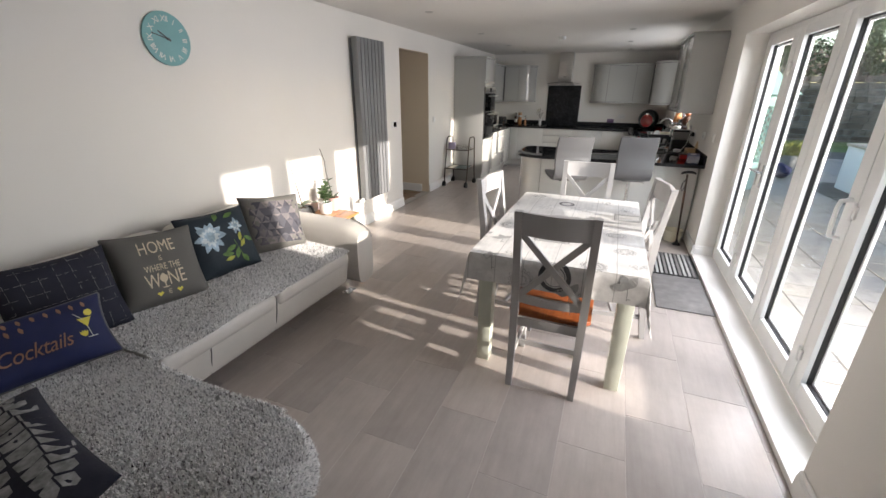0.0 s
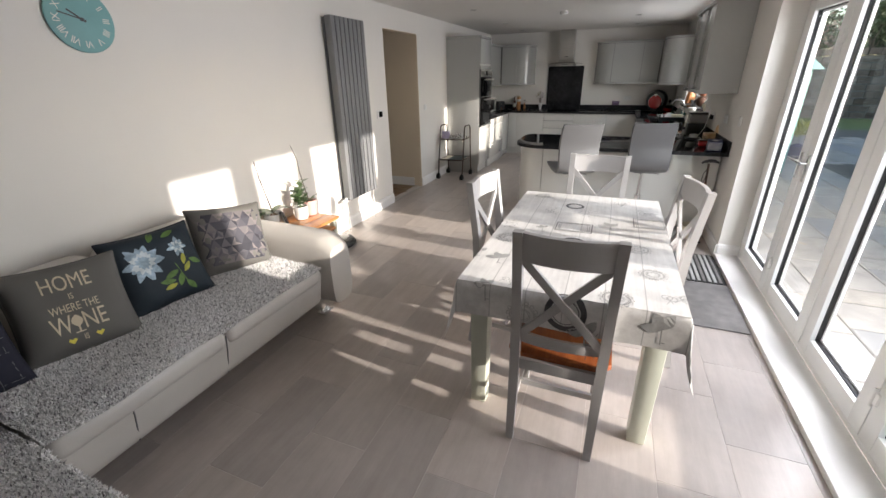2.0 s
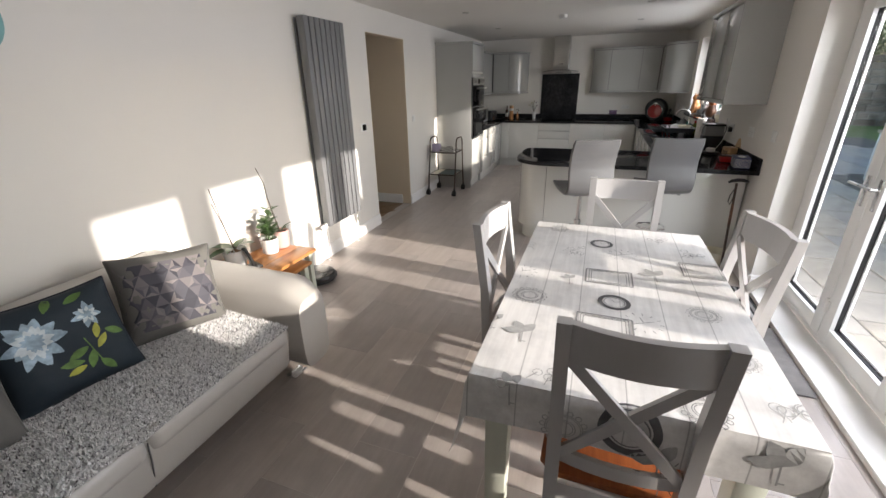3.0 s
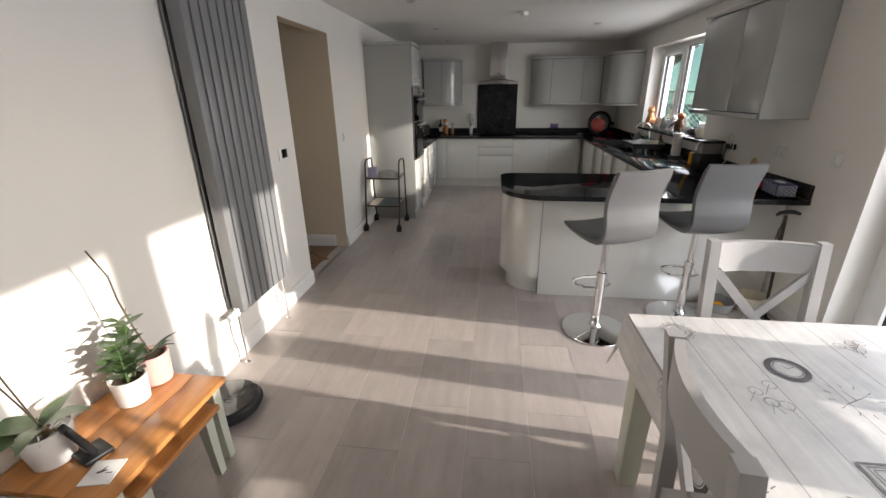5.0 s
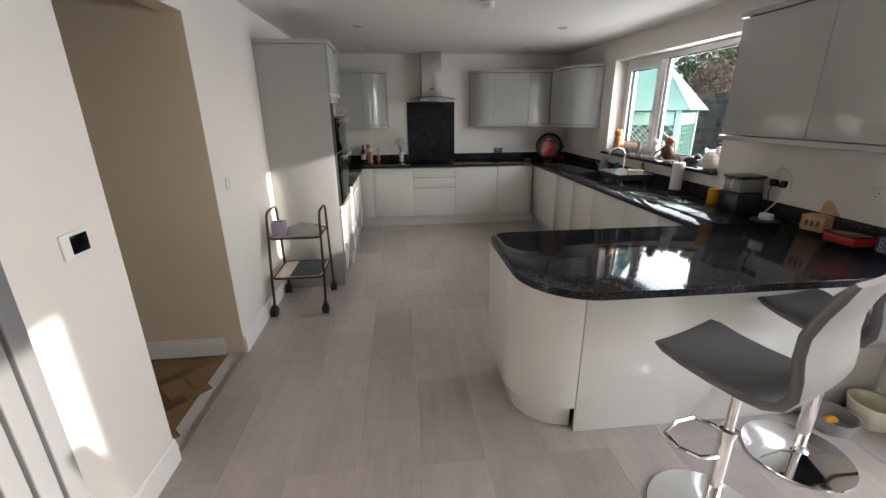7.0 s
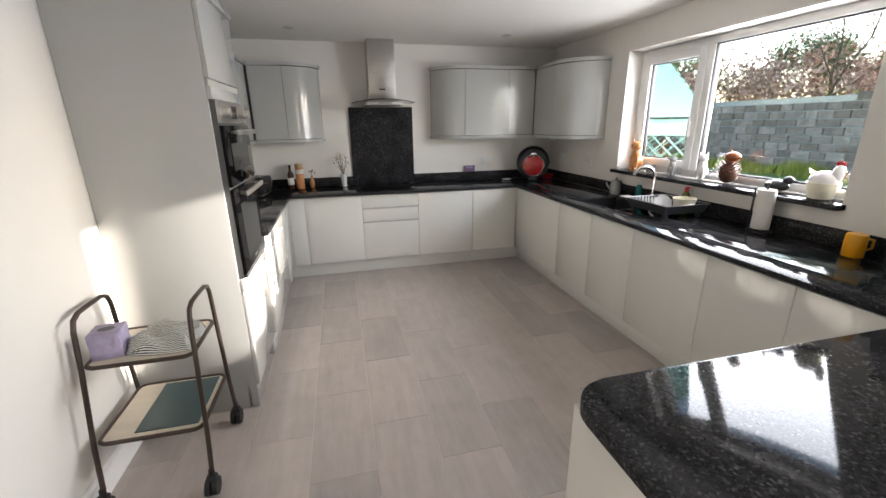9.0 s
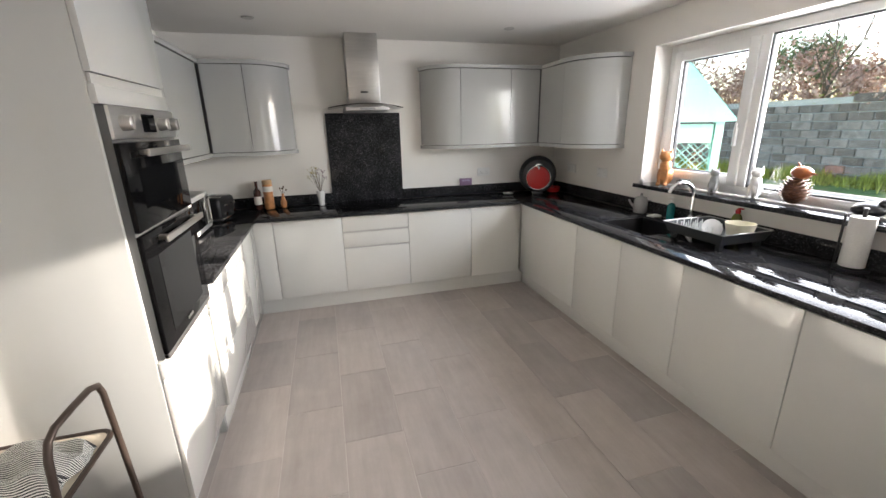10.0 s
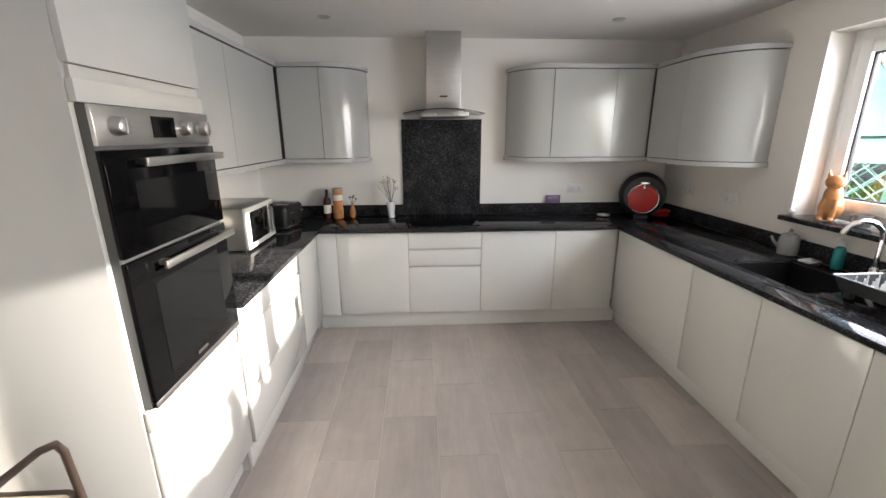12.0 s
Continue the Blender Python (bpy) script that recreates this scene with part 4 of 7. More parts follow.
# downlights and smoke alarm
for x, y in ((-2.25, 5.13), (-2.25, 7.0), (-2.25, 8.75), (-2.25, 10.1), (-0.19, 7.2), (-0.19, 8.72), (-0.16, 10.08), (-0.19, 5.13), (-2.25, 2.9), (-0.19, 2.9)):
    ob = thing("downlight", "small recessed ceiling downlight, switched off", "downlight", (x, y, H - 0.001), group="ceiling downlights")
    bm = B()
    lathe(bm, [(0.030, -0.004), (0.040, -0.007), (0.045, -0.004), (0.045, 0.0)], seg=24, cap=False)
    part("bezel", bm, STEEL, ob)
    bm = B()
    lathe(bm, [(0.031, -0.003), (0.031, -0.001)], seg=20)
    part("lens", bm, LITLENS, ob)
bm = B()
lathe(bm, [(0.0, -0.045), (0.04, -0.045), (0.05, -0.038), (0.055, -0.02), (0.055, 0)], (-1.17, 7.75, H - 0.001), 28)
single("smoke_alarm", bm, WHITEPL, "white round smoke alarm on the ceiling", "smoke alarm")

# ---- radiator ----
rad = thing("radiator", "tall grey vertical panel radiator on the wall", "radiator", (XL, 4.745, 0.362))
for k in range(8):
    bm = B()
    y = 0.002 + k * 0.0745
    box(bm, 0.044, 0.120, y, y + 0.0605, 0.0, 1.812, 0.006, 3)
    part("column", bm, RADI, rad)
bm = B()
box(bm, 0.012, 0.022, 0.004, 0.582, 0.012, 1.80, 0.003)
part("rear_panel", bm, RADI, rad)
for z in (0.05, 1.74):
    bm = B()
    rod(bm, (0.034, 0.03, z), (0.034, 0.56, z), 0.010, seg=12)
    part("header_pipe", bm, RADI, rad)
for y in (0.12, 0.44):
    for z in (0.22, 1.52):
        bm = B()
        box(bm, 0.001, 0.049, y - 0.02, y + 0.02, z - 0.02, z + 0.02, 0.002)
        part("bracket", bm, RADI, rad)
for y in (0.0, 0.56):
    bm = B()
    rod(bm, (0.075, y, 0.03), (0.075, y, -0.360), 0.0075, seg=10)
    lathe(bm, [(0.02, -0.361), (0.02, -0.355), (0.009, -0.350)], (0.075, y, 0), 16)
    pp = part("feed_pipe", bm, CHROME, rad, "chrome feed pipe")
    bm = B()
    rod(bm, (0.075, y, -0.02), (0.075, y, 0.03), 0.015, seg=12)
    if y == 0:
        rod(bm, (0.075, y - 0.015, 0.0), (0.075, y - 0.085, 0.0), 0.022, 0.018, 14)
    part("valve", bm, WHITEPL if y == 0 else CHROME, pp)

# ---- wall clock ----
clock = thing("wall_clock", "round teal wall clock with pale Roman numerals", "clock", Matrix.Translation((XL + 0.001, 2.655, 1.935)) @ Matrix(((0, 0, 1, 0), (1, 0, 0, 0), (0, 1, 0, 0), (0, 0, 0, 1))))
bm = B()
lathe(bm, [(0.158, 0), (0.162, 0.006), (0.162, 0.016), (0.155, 0.02), (0, 0.02)], seg=48)
part("face", bm, TEAL, clock)


def text_bm(string, size, spacing=1.0, shear=0.0):
    """Letters of the built-in font as a flat mesh, centred."""
    cu = bpy.data.curves.new("letters", "FONT")
    cu.body, cu.size, cu.align_x, cu.align_y, cu.space_character, cu.shear = string, size, "CENTER", "CENTER", spacing, shear
    cu.resolution_u = 3
    ob = bpy.data.objects.new("letters", cu)
    scene.collection.objects.link(ob)
    me = bpy.data.meshes.new_from_object(ob)
    bm = B()
    bm.from_mesh(me)
    bpy.data.objects.remove(ob)
    bpy.data.curves.remove(cu)
    bpy.data.meshes.remove(me)
    return bm


for k, s in enumerate(("XII", "I", "II", "III", "IIII", "V", "VI", "VII", "VIII", "IX", "X", "XI")):
    a = -k * 30
    bm = text_bm(s, 0.05, 0.85)
    turn(bm, pose(0, 0, 0.0208, 0, 0, a) @ pose(0, 0.118, 0))
    part("numeral", bm, PALEINK, clock, smooth=False)
for a, ln, w in ((-305, 0.075, 0.008), (-285, 0.11, 0.006)):
    bm = B()
    box(bm, -w / 2, w / 2, -0.02, ln, 0.022, 0.0235)
    turn(bm, pose(0, 0, 0, 0, 0, a))
    part("pointer", bm, INK, clock)
bm = B()
lathe(bm, [(0.009, 0.02), (0.009, 0.026), (0, 0.027)], seg=16)
part("boss", bm, INK, clock)

# ---- sofa ----
SOFA_FIT = Matrix.Translation((-3.03, 0.075, 0)) @ Matrix.Diagonal((0.945, 1.0, 1.03, 1.0)) @ Matrix.Translation((3.05, 0, 0))
sofa = thing("corner_sofa", "grey leather corner sofa with a chaise and chrome feet", "sofa", SOFA_FIT)


def soft(bm, x0, x1, y0, y1, z0, z1, r, seg=5):
    return box(bm, x0, x1, y0, y1, z0, z1, r, seg)


bm = B()
soft(bm, -2.99, -2.00, 1.38, 3.02, 0.14, 0.41, 0.05)
for v in bm.verts:
    if v.co.x > -2.2:
        v.co.x += -0.05 * (0.41 - v.co.z) / 0.27
part("seat_base", bm, LEATHER, sofa)
for y0, y1 in ((1.44, 2.20), (2.205, 2.98)):
    bm = B()
    soft(bm, -2.80, -1.985, y0, y1, 0.33, 0.445, 0.045)
    part("seat_cushion", bm, LEATHER, sofa)
for y0, y1 in ((0.50, 1.30), (1.305, 2.18), (2.185, 3.08)):
    bm = B()
    soft(bm, -3.05, -2.72, y0, y1, 0.14, 0.745, 0.085)
    for v in bm.verts:
        if v.co.x > -2.85 and v.co.z > 0.5:
            v.co.x -= 0.10 * (v.co.z - 0.5) / 0.245
    part("backrest", bm, LEATHER, sofa)
bm = B()
rows = []
for x in np.linspace(-3.04, -1.93, 16):
    f = (x + 3.04) / 1.11
    top = 0.625 - 0.02 * f - (0.0 if f < 0.9 else 0.5 * (f - 0.9))
    thick = 0.30 - (0.0 if f < 0.82 else 0.9 * (f - 0.82) ** 1.5)
    y0, y1 = 2.99 + 0.02 * f, 2.99 + thick + 0.01 * f
    pts = []
    for k in range(16):
        a = 2 * math.pi * (k + 0.5) / 16
        cx, cz = math.cos(a), math.sin(a)
        ex = math.copysign(abs(cx) ** 0.45, cx)
        ez = math.copysign(abs(cz) ** 0.45, cz)
        pts.append(Vector((x, (y0 + y1) / 2 + ex * (y1 - y0) / 2, (0.14 + top) / 2 + ez * (top - 0.14) / 2)))
    rows.append(pts)
loft(bm, rows)
bmesh.ops.recalc_face_normals(bm, faces=bm.faces)
part("armrest", bm, LEATHER, sofa)
bm = B()
outl = [(-2.95, 0.50), (-1.05, 0.50)] + arc(-1.12, 0.70, 0.20, -90, 0, 6)[1:] + arc(-1.18, 1.14, 0.26, 0, 90, 8) + [(-2.95, 1.40)]
prism(bm, outl, 0.14, 0.43, 0.03)
part("chaise", bm, LEATHER, sofa)
bm = B()
soft(bm, -2.98, -1.72, 0.24, 0.52, 0.14, 0.70, 0.08)
part("chaise_back", bm, LEATHER, sofa)
for x, y in ((-2.13, 3.12), (-1.12, 1.10), (-1.15, 0.62)):
    bm = B()
    box(bm, x - 0.04, x + 0.04, y - 0.055, y + 0.055, 0.001, 0.012, 0.002)
    box(bm, x - 0.008, x + 0.008, y - 0.05, y + 0.05, 0.012, 0.142, 0.002)
    part("foot", bm, CHROME, sofa, "polished chrome foot")
for y in (2.2, 1.72):
    bm = B()
    tube(bm, [(-2.055, y, 0.16), (-2.015, y, 0.30), (-1.998, y, 0.40)], 0.0035, 6)
    part("seam", bm, GREYLEATHER, sofa)


def throw(name, label, surface, nu, nv, count, seed):
    """A shaggy throw: a draped backing with thousands of short tufts."""
    ob = thing(name, label, "throw", SOFA_FIT, group="shaggy throws")
    bm = B()
    grid = [[bm.verts.new(surface(i / nu, j / nv)) for j in range(nv + 1)] for i in range(nu + 1)]
    for i in range(nu):
        for j in range(nv):
            bm.faces.new((grid[i][j], grid[i + 1][j], grid[i + 1][j + 1], grid[i][j + 1]))
    bmesh.ops.solidify(bm, geom=bm.faces[:], thickness=0.008)
    part("backing", bm, BACKING, ob)
    rng = np.random.RandomState(seed)
    verts, faces = [], []
    for k in range(count):
        u, v = rng.rand(2)
        p = Vector(surface(u, v))
        e = 0.004
        du = Vector(surface(min(u + e, 1), v)) - Vector(surface(max(u - e, 0), v))
        dv = Vector(surface(u, min(v + e, 1))) - Vector(surface(u, max(v - e, 0)))
        nrm = du.cross(dv).normalized()
        if nrm.z < -0.2:
            nrm = -nrm
        lean = Vector(rng.uniform(-1, 1, 3)) * 0.85
        tip = p + (nrm + lean).normalized() * rng.uniform(0.007, 0.015)
        side = nrm.cross(lean).normalized() * rng.uniform(0.0022, 0.0042)
        b = len(verts)
        verts += [(p - side)[:], (p + side)[:], tip[:]]
        faces.append((b, b + 1, b + 2))
    me = bpy.data.meshes.new("pile")
    me.from_pydata(verts, [], faces)
    me.materials.append(PILE)
    pl = new("pile", me)
    pl.parent = ob
    tagged(pl, "salt-and-pepper shaggy pile", kind="stuff")
    return ob


def seat_surface(u, v):
    """Along the seat (u) and from the backrest over the front edge (v)."""
    y = 1.43 + 1.53 * u
    x = -2.74 + 0.765 * v + 0.012 * math.sin(u * 9)
    dip = 0.012 * math.exp(-((y - 2.2) / 0.05) ** 2)
    z = 0.462 - dip + 0.007 * math.sin(u * 14 + v * 3) + 0.005 * math.sin(v * 8 + u * 5)
    edge = max(0.0, v - 0.93) / 0.07
    return (x, y, z - 0.018 * edge)


def chaise_surface(u, v):
    """Along the chaise (u) and from its back to its front edge (v), falling over the edges."""
    x = -2.72 + 1.90 * u
    y = 0.50 + 0.945 * v
    cx, cy = -1.16, 1.12
    z = 0.462 + 0.006 * math.sin(x * 9 + y * 4) + 0.005 * math.sin(y * 13)
    if x > cx and y > cy:
        d = Vector((x - cx, y - cy))
        k = max(d.x / 0.34, d.y / 0.325)
        ang = math.atan2(d.y, d.x)
        rad_ = k * 0.30
        x, y = cx + rad_ * math.cos(ang), cy + rad_ * math.sin(ang)
        over = max(0.0, k - 0.86) / 0.14
    else:
        over = max(max(0.0, u - 0.985) / 0.015 if y <= cy else 0.0, max(0.0, v - 0.985) / 0.015 if x > -1.9 else 0.0)
        if x > cx:
            x = cx + (x - cx) * 0.30 / 0.34
        if y > cy:
            y = cy + (y - cy) * 0.30 / 0.325
    drop = 0.10 * over ** 1.5 if x > -1.95 else 0.0
    return (x, y, z - drop)


throw("throw", "grey and white shaggy throw over the sofa seat", seat_surface, 40, 20, 60000, 3)
throw("throw", "grey and white shaggy throw draped over the chaise", chaise_surface, 64, 48, 95000, 4)


# ---- cushions ----
def cushion_at(c, lean, yaw, spin=0):
    """Stands facing +x, leant back by lean, turned by yaw, spun in its own plane."""
    m = Matrix(((0, 0, 1, 0), (1, 0, 0, 0), (0, 1, 0, 0), (0, 0, 0, 1)))
    return Matrix.Translation(c) @ pose(0, 0, 0, 0, 0, yaw) @ pose(0, 0, 0, 0, -lean, 0) @ m @ pose(0, 0, 0, 0, 0, spin)


def cushion(label, w, h, t, material, where, edging=None):
    ob = thing("cushion", label, "cushion", Matrix.Translation(SOFA_FIT @ where.translation - where.translation) @ where)

    def surf(u, v, side=1, lift=0.0):
        x = w / 2 * u * (1 - 0.07 * (1 - v * v) * abs(u) ** 3)
        y = h / 2 * v * (1 - 0.07 * (1 - u * u) * abs(v) ** 3)
        z = t / 2 * max(0.0, (1 - u ** 4) * (1 - v ** 4)) ** 0.55
        z += 0.005 * math.sin(7 * u + 3 * v) * (1 - u * u) * (1 - v * v)
        return Vector((x, y, side * (z + 0.004 + lift)))

    bm = B()
    n = 22
    s = [math.sin(math.pi / 2 * (2 * i / n - 1)) for i in range(n + 1)]
    top = [[bm.verts.new(surf(a, b)) for b in s] for a in s]
    bot = [[bm.verts.new(surf(a, b, -1)) for b in s] for a in s]
    for i in range(n):
        for j in range(n):
            bm.faces.new((top[i][j], top[i + 1][j], top[i + 1][j + 1], top[i][j + 1]))
            bm.faces.new((bot[i][j], bot[i][j + 1], bot[i + 1][j + 1], bot[i + 1][j]))
    for i in range(n):
        bm.faces.new((top[i][0], bot[i][0], bot[i + 1][0], top[i + 1][0]))
        bm.faces.new((top[i + 1][n], bot[i + 1][n], bot[i][n], top[i][n]))
        bm.faces.new((top[0][i + 1], bot[0][i + 1], bot[0][i], top[0][i]))
        bm.faces.new((top[n][i], bot[n][i], bot[n][i + 1], top[n][i + 1]))
    part("cover", bm, material, ob)
    if edging:
        loop = [surf(a, -1, 0) for a in s] + [surf(1, b, 0) for b in s[1:]] + [surf(a, 1, 0) for a in reversed(s[:-1])] + [surf(-1, b, 0) for b in reversed(s[1:-1])]
        bm = B()
        tube(bm, loop, 0.006, 6, closed=True)
        part("piping", bm, edging, ob)

    def lay(bm, name, mat_, label_=""):
        """Lays a flat print, in metres on the front, onto the cushion."""
        for v in bm.verts:
            lift = v.co.z
            q = surf(max(-1, min(1, 2 * v.co.x / w)), max(-1, min(1, 2 * v.co.y / h)), 1, 0.0025 + lift)
            v.co = q
        pr_ = part(name, bm, mat_, ob, label_, smooth=False)
        if name in ("check_lines", "leaf_print", "bright_leaf_print", "facets", "fleck_print"):
            tagged(pr_, kind="stuff")

    return ob, lay


def flat_poly(bm, pts):
    bm.faces.new([bm.verts.new((x, y, 0)) for x, y in pts])
    return bm


def flat_line(bm, a, b, w, steps=8):
    a, b = Vector(a), Vector(b)
    d = (b - a).normalized()
    s = Vector((-d.y, d.x)) * w / 2
    for i in range(steps):
        p, q = a + (b - a) * i / steps, a + (b - a) * (i + 1) / steps
        flat_poly(bm, [tuple(p - s), tuple(q - s), tuple(q + s), tuple(p + s)])
    return bm


def petal(bm, x, y, ang, ln, w, z=0.0):
    """A pointed oval, cut in strips so that it lies on a curve."""
    n = 5
    ca, sa = math.cos(radians(ang)), math.sin(radians(ang))
    prev = None
    for i in range(n + 1):
        f = i / n
        ww = w * math.sin(math.pi * (0.06 + 0.9 * f)) / 2
        row = [bm.verts.new((x + ca * ln * f - sa * k, y + sa * ln * f + ca * k, z)) for k in (-ww, ww)]
        if prev:
            bm.faces.new((prev[0], row[0], row[1], prev[1]))
        prev = row
    return bm


rng = random.Random(5)
# black check cushion
ob, lay = cushion("black cushion with a broken pale check", 0.46, 0.44, 0.15, BLACKCLOTH, cushion_at((-2.575, 1.42, 0.645), 22, -10))
bm = B()
for k in range(-3, 4):
    for j in range(-7, 7):
        for flip in (0, 1):
            if rng.random() < 0.35:
                continue
            a, b = j * 0.03, j * 0.03 + rng.uniform(0.012, 0.028)
            p, q = (a, k * 0.062), (b, k * 0.062)
            if flip:
                p, q = (p[1], p[0]), (q[1], q[0])
            flat_line(bm, p, q, 0.0015, 2)
lay(bm, "check_lines", MIDINK)
# grey lettered cushion
ob, lay = cushion("charcoal cushion lettered HOME IS WHERE THE WINE IS", 0.44, 0.43, 0.15, GREYCLOTH, cushion_at((-2.55, 1.87, 0.64), 24, -14, -3), GREYCLOTH)
for s, y, size, sp in (("HOME", 0.115, 0.105, 1.0), ("IS", 0.048, 0.04, 1.0), ("WHERE THE", -0.002, 0.052, 1.0), ("W", -0.075, 0.115, 1.0), ("NE", -0.075, 0.115, 1.0), ("IS", -0.150, 0.04, 1.0)):
    bm = text_bm(s, size, sp)
    for v in bm.verts:
        v.co.x *= 0.62
        v.co.x += {"W": -0.066, "NE": 0.052}.get(s, 0.0)
        v.co.y += y
    lay(bm, "lettering", GOLD)
bm = B()
petal(bm, -0.012, -0.092, 90, 0.055, 0.042)
flat_line(bm, (-0.012, -0.118), (-0.012, -0.09), 0.006, 2)
flat_line(bm, (-0.030, -0.118), (0.006, -0.118), 0.005, 2)
lay(bm, "wine_glass_print", GOLD)
bm = B()
for x in (-0.05, 0.05):
    flat_poly(bm, [(x, -0.168), (x + 0.016, -0.148), (x + 0.009, -0.138), (x, -0.145), (x - 0.009, -0.138), (x - 0.016, -0.148)])
lay(bm, "heart_print", YELLOW)
# floral cushion
ob, lay = cushion("midnight blue cushion painted with pale blue peonies", 0.45, 0.43, 0.16, DARKTEAL, cushion_at((-2.56, 2.30, 0.645), 22, -10), BLACKCLOTH)
for cx, cy, r, n in ((-0.085, 0.055, 0.10, 13), (0.10, 0.085, 0.055, 7)):
    for ring, mat_ in ((1.0, PETAL), (0.66, PALEPETAL), (0.40, PETAL)):
        bm = B()
        for k in range(n):
            a = k * 360 / n + rng.uniform(-12, 12) + ring * 40
            petal(bm, cx, cy, a, r * ring * rng.uniform(0.8, 1.1), r * 0.45 * ring, (1 - ring) * 0.003)
        lay(bm, "flower_print", mat_)
bm = B()
for x, y, a in ((0.05, -0.04, 200), (0.06, -0.06, 250), (0.02, -0.09, 170), (0.07, -0.11, 300), (-0.02, 0.15, 60), (0.05, 0.16, 20), (0.13, 0.0, 330)):
    petal(bm, x, y, a, 0.075, 0.032)
flat_line(bm, (0.08, -0.15), (0.05, 0.0), 0.004, 6)
lay(bm, "leaf_print", LEAFPRINT)
bm = B()
for x, y, a in ((0.08, -0.06, 45), (0.02, -0.11, 190), (0.09, -0.02, 70)):
    petal(bm, x, y, a, 0.065, 0.028)
lay(bm, "bright_leaf_print", LIMEPRINT)
# faceted cushion
ob, lay = cushion("grey cushion with a pattern of tonal triangles", 0.45, 0.43, 0.16, GREYCLOTH, cushion_at((-2.545, 2.775, 0.65), 24, -20, -6), GREYCLOTH)
bm = B()
cw, ch = 0.062, 0.055
for j in range(-4, 4):
    for i in range(-7, 7):
        x, y = i * cw / 2, j * ch
        up = (i + j) % 2 == 0
        tri = [(x, y), (x + cw, y), (x + cw / 2, y + ch)] if up else [(x, y + ch), (x + cw / 2, y), (x + cw, y + ch)]
        if all(abs(px) < 0.218 and abs(py) < 0.208 for px, py in tri):
            mx_, my_ = sum(p[0] for p in tri) / 3, sum(p[1] for p in tri) / 3
            if rng.random() < 0.5:
                flat_poly(bm, tri if up else [tri[0], tri[1], tri[2]])
            else:
                for k in range(3):
                    flat_poly(bm, [tri[k], tri[(k + 1) % 3], (mx_, my_)])
lay(bm, "facets", FACETS)
# navy bolster cushion
ob, lay = cushion("navy velvet cushion with copper lettering Cocktails", 0.56, 0.29, 0.13, NAVY, cushion_at((-2.33, 1.16, 0.60), 38, -22, 3), GREYLEATHER)
bm = text_bm("Cocktails", 0.088, 0.95, 0.35)
for v in bm.verts:
    v.co.y -= 0.035
    v.co.x = v.co.x * 0.76 + 0.02
lay(bm, "lettering", COPPER)
bm = B()
for k in range(12):
    for row in (0, 1):
        if row == 1 and k > 6:
            continue
        petal(bm, -0.25 + k * 0.042, 0.115 - row * 0.038, -75, 0.030, 0.014)
lay(bm, "fleck_print", COPPER)
bm = B()
flat_poly(bm, [(0.16, 0.03), (0.235, 0.03), (0.198, -0.03)])
flat_poly(bm, [(0.225 + 0.022 * math.cos(a * math.pi / 6), 0.058 + 0.022 * math.sin(a * math.pi / 6)) for a in range(12)])
for a in (-30, -10, 10, 30):
    petal(bm, 0.17, -0.085, 90 + a, 0.04, 0.014)
for v in bm.verts:
    v.co.x, v.co.y = 0.205 + (v.co.x - 0.198) * 0.72, -0.005 + (v.co.y + 0.03) * 0.72
lay(bm, "cocktail_print", YELLOW)
bm = B()
flat_line(bm, (0.198, -0.03), (0.205, -0.095), 0.004, 5)
flat_line(bm, (0.18, -0.095), (0.232, -0.095), 0.004, 3)
flat_line(bm, (0.15, 0.07), (0.19, 0.02), 0.004, 3)
for v in bm.verts:
    v.co.x, v.co.y = 0.205 + (v.co.x - 0.198) * 0.72, -0.005 + (v.co.y + 0.03) * 0.72
lay(bm, "glass_print", PALEINK)
# small animal-print cushion in the corner
ob, lay = cushion("mottled grey plush cushion in the sofa corner", 0.42, 0.40, 0.15, BACKING, cushion_at((-2.60, 1.02, 0.63), 24, 15))
# leaf patterned cushion lying on the chaise
ob, lay = cushion("black cushion with a silver-grey pattern of overlapping leaves", 0.60, 0.46, 0.17, BLACKCLOTH, Matrix.Translation((-1.68, 0.765, 0.535)) @ pose(0, 0, 0, 16, 5, -9))
bm = B()
for leaf in (-1, 0, 1):
    for k in range(11):
        f = (k + 0.5) / 11
        wide = 0.070 * math.sin(math.pi * (0.10 + 0.82 * f)) ** 0.6
        x, y = -0.26 + 0.52 * f, leaf * 0.145 + 0.03 * math.sin(f * 3.2) - 0.015
        for d in (-1, 1):
            pts = [(x - 0.024, y + d * 0.003), (x - 0.004, y + d * (wide + 0.002)), (x + 0.026, y + d * wide), (x + 0.034, y + d * wide * 0.6), (x + 0.017, y + d * 0.003)]
            flat_poly(bm, [p for p in pts if abs(p[1]) < 0.222][::-d])
lay(bm, "leaf_print", LEAFGREY)

# ---- dining table and cloth ----
TX0, TX1, TYA, TYB, TZ = -0.88, 0.035, 2.605, 4.195, 0.783
table = thing("dining_table", "cream-painted wooden dining table under a printed cloth", "table")
bm = B()
box(bm, TX0, TX1, TYA, TYB, TZ - 0.03, TZ, 0.006)
part("tabletop", bm, SAGE, table)
bm = B()
for d in ((TX0 + 0.05, TX1 - 0.05, TYA + 0.05, TYA + 0.07), (TX0 + 0.05, TX1 - 0.05, TYB - 0.07, TYB - 0.05), (TX0 + 0.05, TX0 + 0.07, TYA + 0.07, TYB - 0.07), (TX1 - 0.07, TX1 - 0.05, TYA + 0.07, TYB - 0.07)):
    box(bm, *d, TZ - 0.12, TZ - 0.031)
part("apron", bm, SAGE, table)
